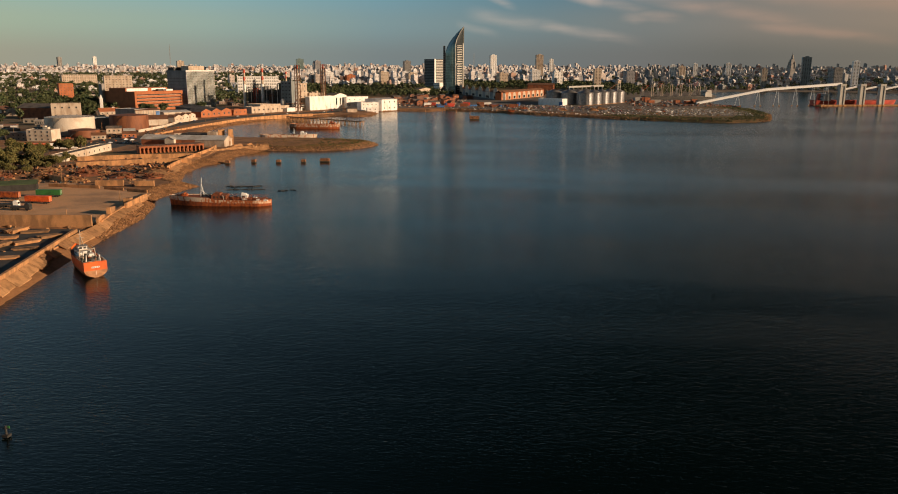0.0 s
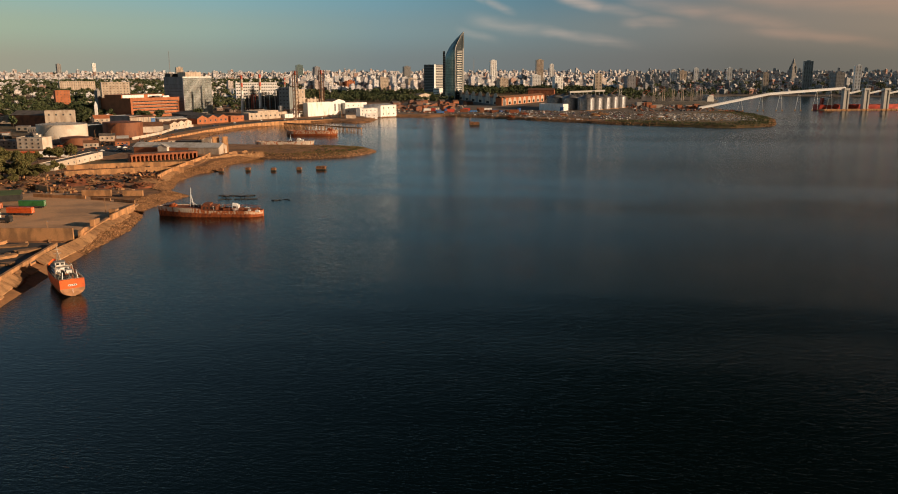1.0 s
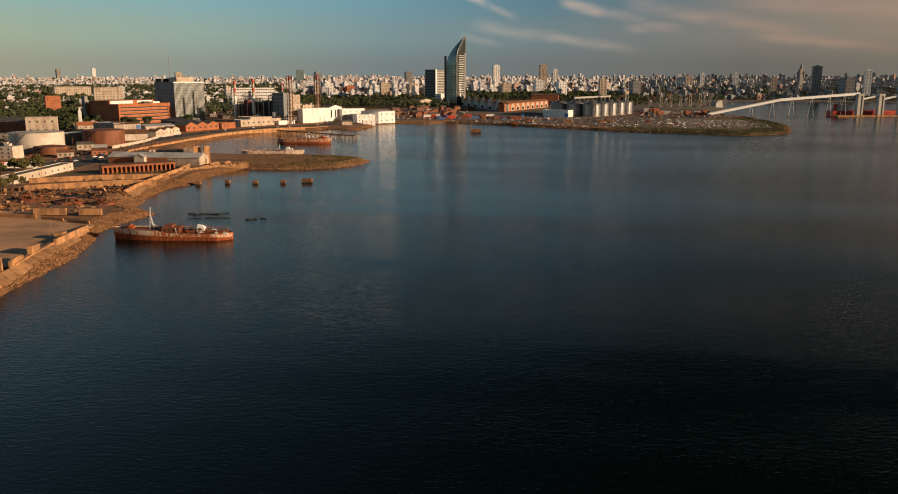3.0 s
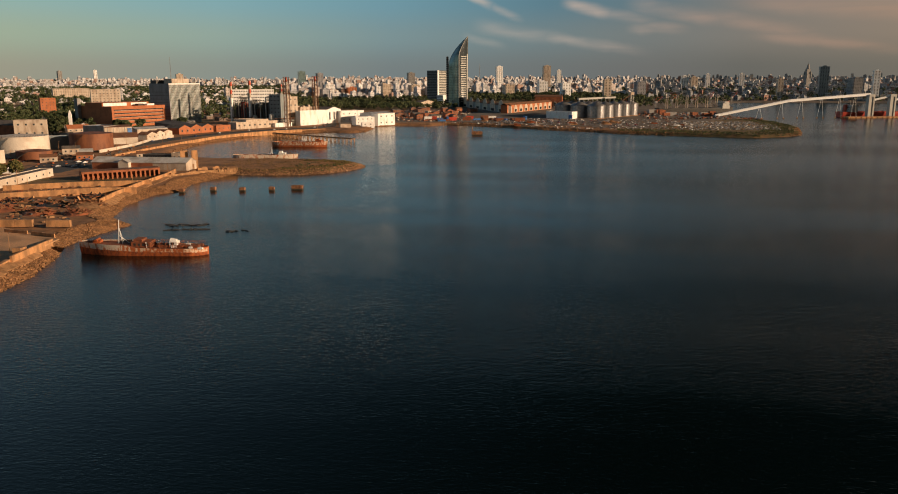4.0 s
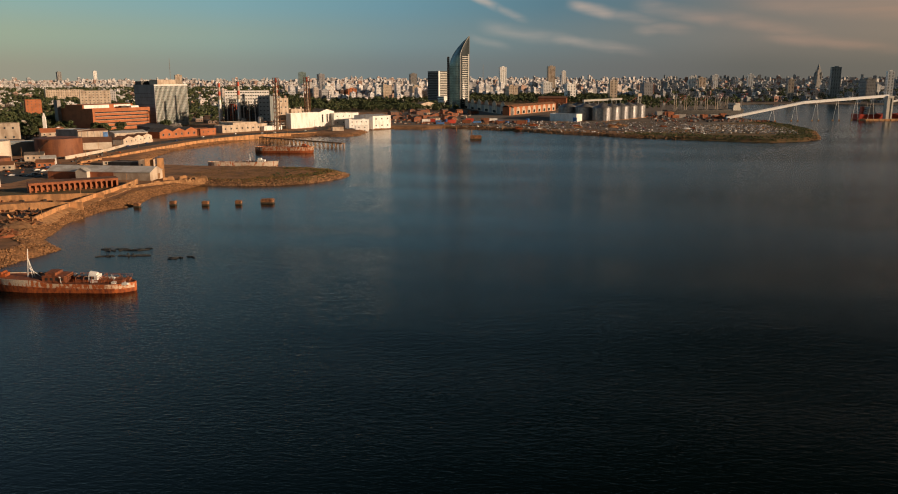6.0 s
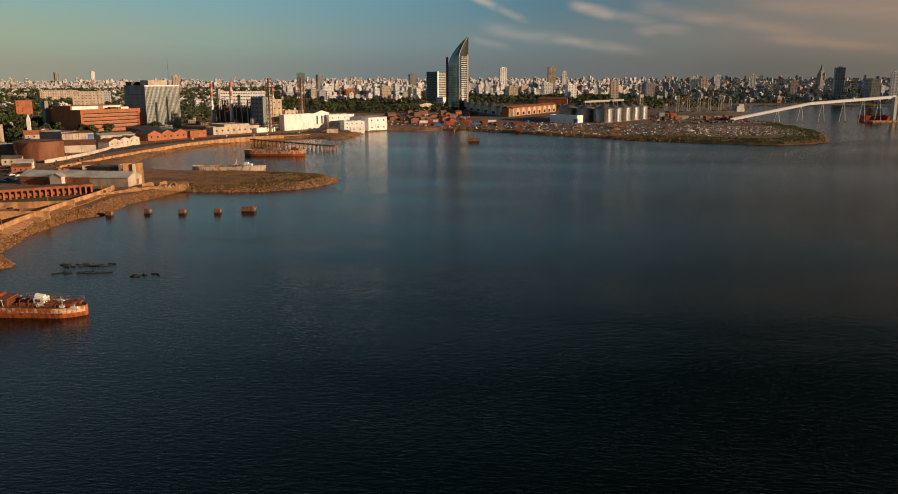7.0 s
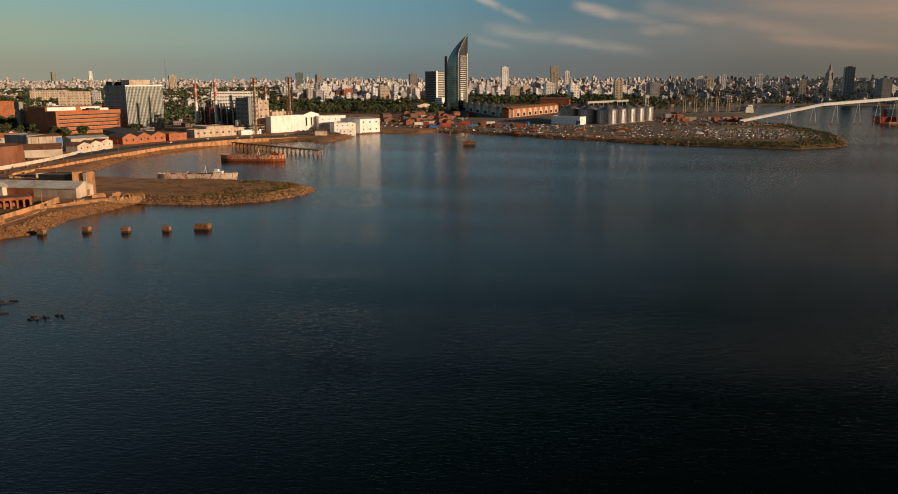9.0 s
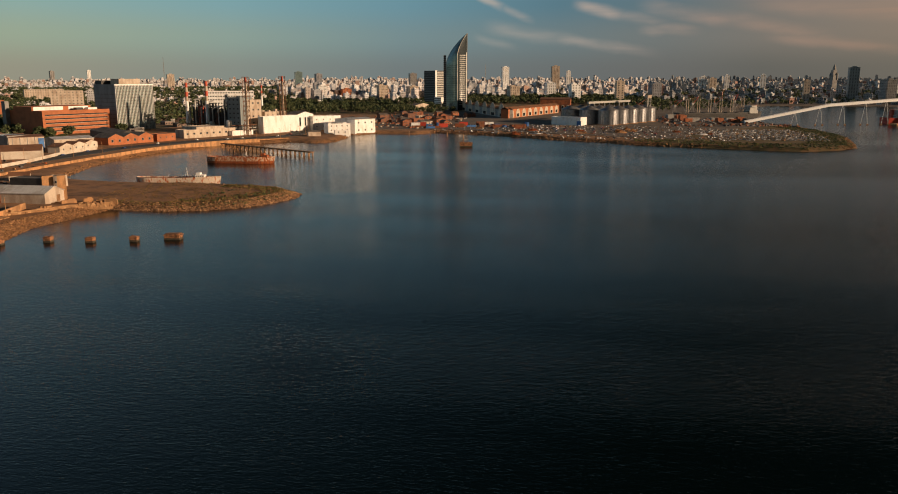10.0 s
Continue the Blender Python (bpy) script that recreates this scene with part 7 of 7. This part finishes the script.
litter("port_clutter", 1900, (-190, 170, 1140, 1400), 1.8, "scattered crates, scrap and pale sheets on the port shore", [M_TIN, M_DARK, M_DARK, M_TIMBER, M_GREY, M_SLATE, M_TANKB, M_DARK, M_WHITE], 51)
litter("spit_clutter", 1500, (150, 275, 1150, 1340), 1.9, "field of pale broken concrete on the port spit", [M_GREY, M_SLATE, M_SLATE, M_GREY, M_TIN, M_TIMBER], 52, 24)
litter("quay_clutter", 420, (120, 310, 1400, 1660), 4.0, "dark stacks and machinery on the quay", [M_DARK, M_DARKRUST, M_GREY, M_TANKB, M_DARK], 53)
litter("scrapyard_clutter", 420, (-330, -232, 415, 545), 1.8, "loose scrap over the yard floor", [M_RUSTROOF, M_TANKB, M_DARK, M_CONC, M_TIMBER], 54, 22)
litter("timber_clutter", 160, (-290, -192, 255, 315), 1.8, "pallets and offcuts in the timber yard", [M_TIMBER, M_CONC, M_DARK], 55, 14)
litter("roadside_clutter", 300, (-470, -340, 640, 830), 2.0, "clutter behind the shore works", [M_CONC, M_RUST, M_DARK, M_DARK, M_TANKB], 56, 30)
litter("old_port_clutter", 500, (-350, -180, 1290, 1700), 3.4, "clutter among the old port houses", [M_BRICK, M_DARKRUST, M_DARK, M_CREAM, M_TANKB], 57)


# ---- the city behind ----
def bearing(x, y):
    return math.degrees(math.atan2(-(x + 1.6), y - 130))


KEEP_CLEAR = [(-580, 1235, 62), (-603, 1148, 62), (-430, 1190, 95), (-509, 906, 40), (-475, 955, 36), (-560, 958, 30), (-640, 930, 50), (-592, 915, 34), (-464, 721, 34), (-441, 787, 32), (-475, 785, 30), (-685, 1770, 70), (-940, 1635, 50), (-930, 1430, 34), (-170, 1780, 60), (-254.2, 1934, 60), (-340.5, 2111, 60),
              (51.1, 1483, 120), (-124.4, 1733, 150), (-17.4, 1901, 75), (-452, 1047, 70), (-357.2, 1193, 80), (-463, 908, 40),
              (-485, 657, 60), (-1351, 2132, 60), (-254.3, 1499, 150), (-730, 979, 36)]


def free(x, y, r=0.0):
    if any(math.hypot(x - a, y - c) < q + r for a, c, q in KEEP_CLEAR):
        return False
    return all(math.hypot(x - p[0], y - p[1]) > 15 + r for p in ROAD_LINE)


ROAD_LINE = curve_pts(ROAD, 20)


def street_turn(a, r):
    """Old-town fronts mostly turn from the sun to look shaded; others stand aslant."""
    if a < -5:
        return radians((-13 if r.random() < 0.8 else 38) + r.uniform(-8, 8))
    return radians(r.choice((36, 36, 44, 24, 60)) + r.uniform(-8, 8))


def facade(b, w, d, h, storeys, cols, rnd, mw=1, setback=True):
    """A block with rows of small windows on three sides, a cornice and roof huts."""
    b.box((0, 0, h / 2), (w, d, h))
    b.box((0, 0, h + 0.4), (w * 1.01, d * 1.01, 0.8))
    if setback:
        b.box((rnd.uniform(-0.2, 0.2) * w, 0, h + 2.2), (w * 0.35, d * 0.4, 3.0))
    for s in range(storeys):
        z = h * (s + 0.55) / storeys
        for side, n in ((0, cols), (1, max(2, cols // 2)), (2, max(2, cols // 2))):
            for c in range(n):
                u = (c + 0.5) / n - 0.5
                ww, hh = (w if side == 0 else d) / n * 0.19, h / storeys * 0.2
                if side == 0:
                    x, y = u * w, -d / 2 - 0.06
                    v = [(x - ww, y, z - hh), (x + ww, y, z - hh), (x + ww, y, z + hh), (x - ww, y, z + hh)]
                else:
                    x = (w / 2 + 0.06) * (1 if side == 1 else -1)
                    y = u * d
                    v = [(x, y - ww, z - hh), (x, y + ww, z - hh), (x, y + ww, z + hh), (x, y - ww, z + hh)]
                b.add(v, [(0, 1, 2, 3)], mw)


# landmark towers, by place, width, top above the sea
LANDMARKS = [(-2608, 3941, 20, 107, M_GREY), (-2467, 4035, 17, 111, M_WHITE), (-1102, 3331, 50, 95, M_TOWERGLASS), (-1123, 3641, 39, 90, M_CITY), (-647, 3362, 54, 89, M_GREY),
             (-279.9, 3301, 25, 112, M_WHITE), (-87.6, 3107, 45, 111, M_CREAM), (-46, 3348, 16, 97, M_WHITE), (100.7, 2384, 20, 62, M_CREAM), (-83.7, 2584, 45, 57, M_WHITE),
             (388.7, 2979, 24, 74, M_WHITE), (417, 2958, 22, 70, M_CREAM), (475, 3040, 14, 80, M_WHITE), (616, 3174, 18, 82, M_WHITE), (626, 2662, 16, 64, M_CREAM),
             (768, 2730, 37, 100, M_OFFICE), (818, 2601, 50, 66, M_GREY), (859, 2557, 17, 86, M_WHITE), (-1556, 3164, 34, 85, M_CREAM), (-726, 2478, 58, 49, M_WHITE),
             (-559, 2505, 60, 50, M_CREAM), (-469, 2509, 55, 47, M_CREAM), (-180.5, 2479, 46, 48, M_CREAM), (-14.1, 2430, 25, 53, M_WHITE), (206.1, 2586, 42, 56, M_CITY), (-660, 2493, 26, 40, M_BRICK2)]
rnd = random.Random(77)
for x, y, w, top, m in LANDMARKS:
    z = height(x, y) - 1
    turn = math.atan2(x + 1.6, -(y - 130)) + math.pi / 2 + rnd.uniform(0.1, 0.35)
    t = thing("apartment_tower", x, y, z, turn, {M_WHITE: "tall white apartment tower above the city", M_GREY: "tall grey office tower above the city", M_BRICK: "tall brown-brick tower above the city",
              M_BRICK2: "orange-brick tower block in the city", M_CREAM: "cream apartment tower block in the city", M_OFFICE: "dark blue-grey office tower in the city"}.get(m, "tall pale tower block in the city"), "tower block", "city towers")
    b = Build()
    facade(b, w, min(w, 26), top - z, max(5, int((top - z) / 4)), max(4, int(w / 4)), rnd)
    part("block", b, [m, M_GLASS], t)
    KEEP_CLEAR.append((x, y, w * 0.7))

# stepped old tower with a lantern
t = thing("stepped_tower", 824, 3107, 15, 0.3, "grey stepped tower with corner turrets and a lantern", "tower")
b = Build()
b.box((0, 0, 14), (30, 26, 28))
b.box((0, 0, 46), (17, 17, 40))
for sx in (-1, 1):
    for sy in (-1, 1):
        b.lathe([(3, 50), (3, 68), (1.5, 72), (0.1, 75)], 12, (sx * 7.4, sy * 7.4))
b.box((0, 0, 74), (13, 13, 16))
part("shaft", b, M_GREY, t)
b = Build()
b.lathe([(5.5, 82), (5.5, 88), (4, 90), (4, 94), (2, 98), (0.5, 101), (0.3, 106)], 14)
part("lantern", b, M_GREY, t)
for x, y, top in ((-1816, 3595, 164), (-405, 3733, 130)):
    t = thing("radio_mast", x, y, height(x, y), 0, "thin lattice radio mast", "mast", "radio masts")
    b = Build()
    hh = top - height(x, y)
    for k in range(14):
        z0, z1 = hh * k / 14, hh * (k + 1) / 14
        r0, r1 = 3.0 * (1 - k / 15), 3.0 * (1 - (k + 1) / 15)
        for i in range(3):
            a, c = i * 2.094, (i + 1) * 2.094
            b.tube((r0 * math.cos(a), r0 * math.sin(a), z0), (r1 * math.cos(a), r1 * math.sin(a), z1), 0.35, n=4)
            b.tube((r0 * math.cos(a), r0 * math.sin(a), z0), (r1 * math.cos(c), r1 * math.sin(c), z1), 0.2, n=4)
    part("lattice", b, M_GREY, t)

# city blocks one can still tell apart
TEMPLATES = []
for k in range(14):
    b = Build()
    w, d, h = rnd.uniform(11, 24), rnd.uniform(10, 17), rnd.choice([8, 10, 12, 15, 18, 22, 26, 32])
    facade(b, w, d, h, max(2, h // 4), max(3, int(w / 4)), rnd)
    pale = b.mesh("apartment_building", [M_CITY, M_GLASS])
    # copy for the old town, cloud shade put into its wall colours
    grey = pale.copy()
    grey.materials[0] = M_OLDTOWN
    TEMPLATES.append((pale, grey, h))
made = 0
while made < 290:
    far, ang = rnd.uniform(1780, 3000), radians(rnd.uniform(-22, 41))
    x, y = -math.sin(ang) * far, 130 + math.cos(ang) * far
    if coast_distance(np.array([x]), np.array([y]))[0] < 60 or not free(x, y, 8):
        continue
    a = math.degrees(ang)
    if far < 2200 and 8 < a < 21.5 or far < 2420 and a <= 8:
        continue
    if a > 21 and rnd.random() < 0.5:
        continue
    me, grey, h = rnd.choice(TEMPLATES)
    if (a > 21 or a < -7) and h > 16 and rnd.random() < 0.8:
        continue
    o = tagged(new("apartment_building", grey if a < -5 else me), "old-town apartment building near the port, greyed for cloud shade" if a < -5 else "pale rendered apartment building in the dense city", "building", "city blocks")
    o.matrix_world = Matrix.Translation((x, y, height(x, y) - 1)) @ Matrix.Rotation(street_turn(a, rnd), 4, 'Z')
    made += 1


def spread(n, dmin, dmax, amin, amax, seed, shore=40):
    g = np.random.default_rng(seed)
    dd = np.sqrt(g.uniform(dmin ** 2, dmax ** 2, n))
    aa = np.radians(g.uniform(amin, amax, n))
    X, Y = -np.sin(aa) * dd, 130 + np.cos(aa) * dd
    sd = coast_distance(X, Y)
    keep = sd > shore
    return X[keep], Y[keep], terrain(X[keep], Y[keep]), np.degrees(aa[keep]), dd[keep]


# the packed blocks and houses beyond
def far_city(name, n, dmin, dmax, hs, ws, seed, label, cols=3, amin=-23, amax=42, tall_bias=0.0, mats=None):
    b = Build()
    r = random.Random(seed)
    for x, y, z, a, dd in zip(*spread(n, dmin, dmax, amin, amax, seed)):
        if not free(x, y, 4):
            continue
        if dd < 2200 and 8 < a < 21.5 or dd < 2420 and a <= 8:
            continue
        w, d, h = r.uniform(*ws), r.uniform(*ws), r.uniform(*hs) * (1 + tall_bias * r.random() ** 4)
        if a > 19 and dd < 3000 and dd > 1300 and r.random() < 0.45:
            continue
        if a > 19 and dd < 3600:
            w, d, h = w * 0.75, d * 0.75, 3.5 + h * 0.3
        if a < -6 and dd < 3600:
            h = 3 + h * 0.62
        if a > 19 and dd >= 3600:
            h *= 0.72
        th = street_turn(a, r)
        c, s = math.cos(th), math.sin(th)
        sub = Build()
        st = max(1, int(h / 4.5))
        facade(sub, w, d, h, st, cols, r, setback=h > 10)
        k = len(b.v)
        b.v += [(x + p[0] * c - p[1] * s, y + p[0] * s + p[1] * c, z - 1 + p[2]) for p in sub.v]
        b.f += [[i + k for i in f] for f in sub.f]
        b.m += sub.m
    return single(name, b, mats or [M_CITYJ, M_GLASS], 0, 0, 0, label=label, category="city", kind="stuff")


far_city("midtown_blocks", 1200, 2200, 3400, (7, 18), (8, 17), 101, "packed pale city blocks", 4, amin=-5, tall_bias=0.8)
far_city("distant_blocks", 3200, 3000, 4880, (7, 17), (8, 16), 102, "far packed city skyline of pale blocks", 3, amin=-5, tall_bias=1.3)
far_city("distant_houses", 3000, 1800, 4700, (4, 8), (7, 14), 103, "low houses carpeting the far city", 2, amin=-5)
far_city("old_town_blocks", 1500, 2000, 4880, (8, 18), (8, 17), 106, "packed blocks of the old town, greyed for cloud shade", 3, amax=-5, tall_bias=1.2, mats=[M_OLDTOWNJ, M_GLASS])
far_city("old_town_houses", 1100, 1900, 4600, (4, 9), (7, 14), 107, "low houses of the old town, greyed for cloud shade", 2, amax=-5, mats=[M_OLDTOWNJ, M_GLASS])
far_city("west_houses", 560, 760, 2600, (4, 8), (8, 19), 104, "low houses and sheds of the western quarter", 3, amin=23, amax=43, mats=[M_WESTJ, M_GLASS])
far_city("west_roofs", 420, 760, 2300, (3, 7), (9, 24), 105, "low dark-roofed workshops of the western quarter", 2, amin=25, amax=43, mats=[M_ROOFJ, M_GLASS])


def woods(name, n, dmin, dmax, amin, amax, seed, label, size=(6, 11), leaves=34, shore=30, size_of=0.19):
    b = Build()
    r = random.Random(seed)
    for x, y, z, a, dd in zip(*spread(n, dmin, dmax, amin, amax, seed, shore)):
        if not free(x, y, -6):
            continue
        if x > -600 and y < 1250:
            continue
        h = r.uniform(*size)
        s = h * r.uniform(0.4, 0.55)
        lobes = [((x + r.uniform(-0.4, 0.4) * s, y + r.uniform(-0.4, 0.4) * s, z + h * r.uniform(0.5, 0.75)), (s * 0.75, s * 0.75, h * 0.32)) for _ in range(3)]
        leaf_cloud(b, lobes, leaves, h * size_of, r)
        b.tube((x, y, z - 0.5), (x, y, z + h * 0.5), 0.3, 0.2, n=4, m=1)
    return single(name, b, [M_LEAF, M_BARK], 0, 0, 0, label=label, category="trees", kind="stuff")


woods("park_trees", 620, 1640, 2200, 7.5, 22, 201, "dense belt of dark green park trees", (9, 15), 90, size_of=0.13)
woods("avenue_trees", 900, 2080, 2470, -5, 9, 202, "trees behind the port warehouses", (8, 13), 50)
woods("west_trees", 3600, 800, 3600, 19, 43, 203, "trees among the western houses", (8, 14), 56, size_of=0.15)
woods("city_trees", 2400, 2200, 4800, -23, 43, 204, "trees scattered through the far city", (7, 12), 18)
woods("old_town_trees", 1300, 1800, 3100, -23, -3, 206, "trees on the old town's shore", (8, 13), 30)
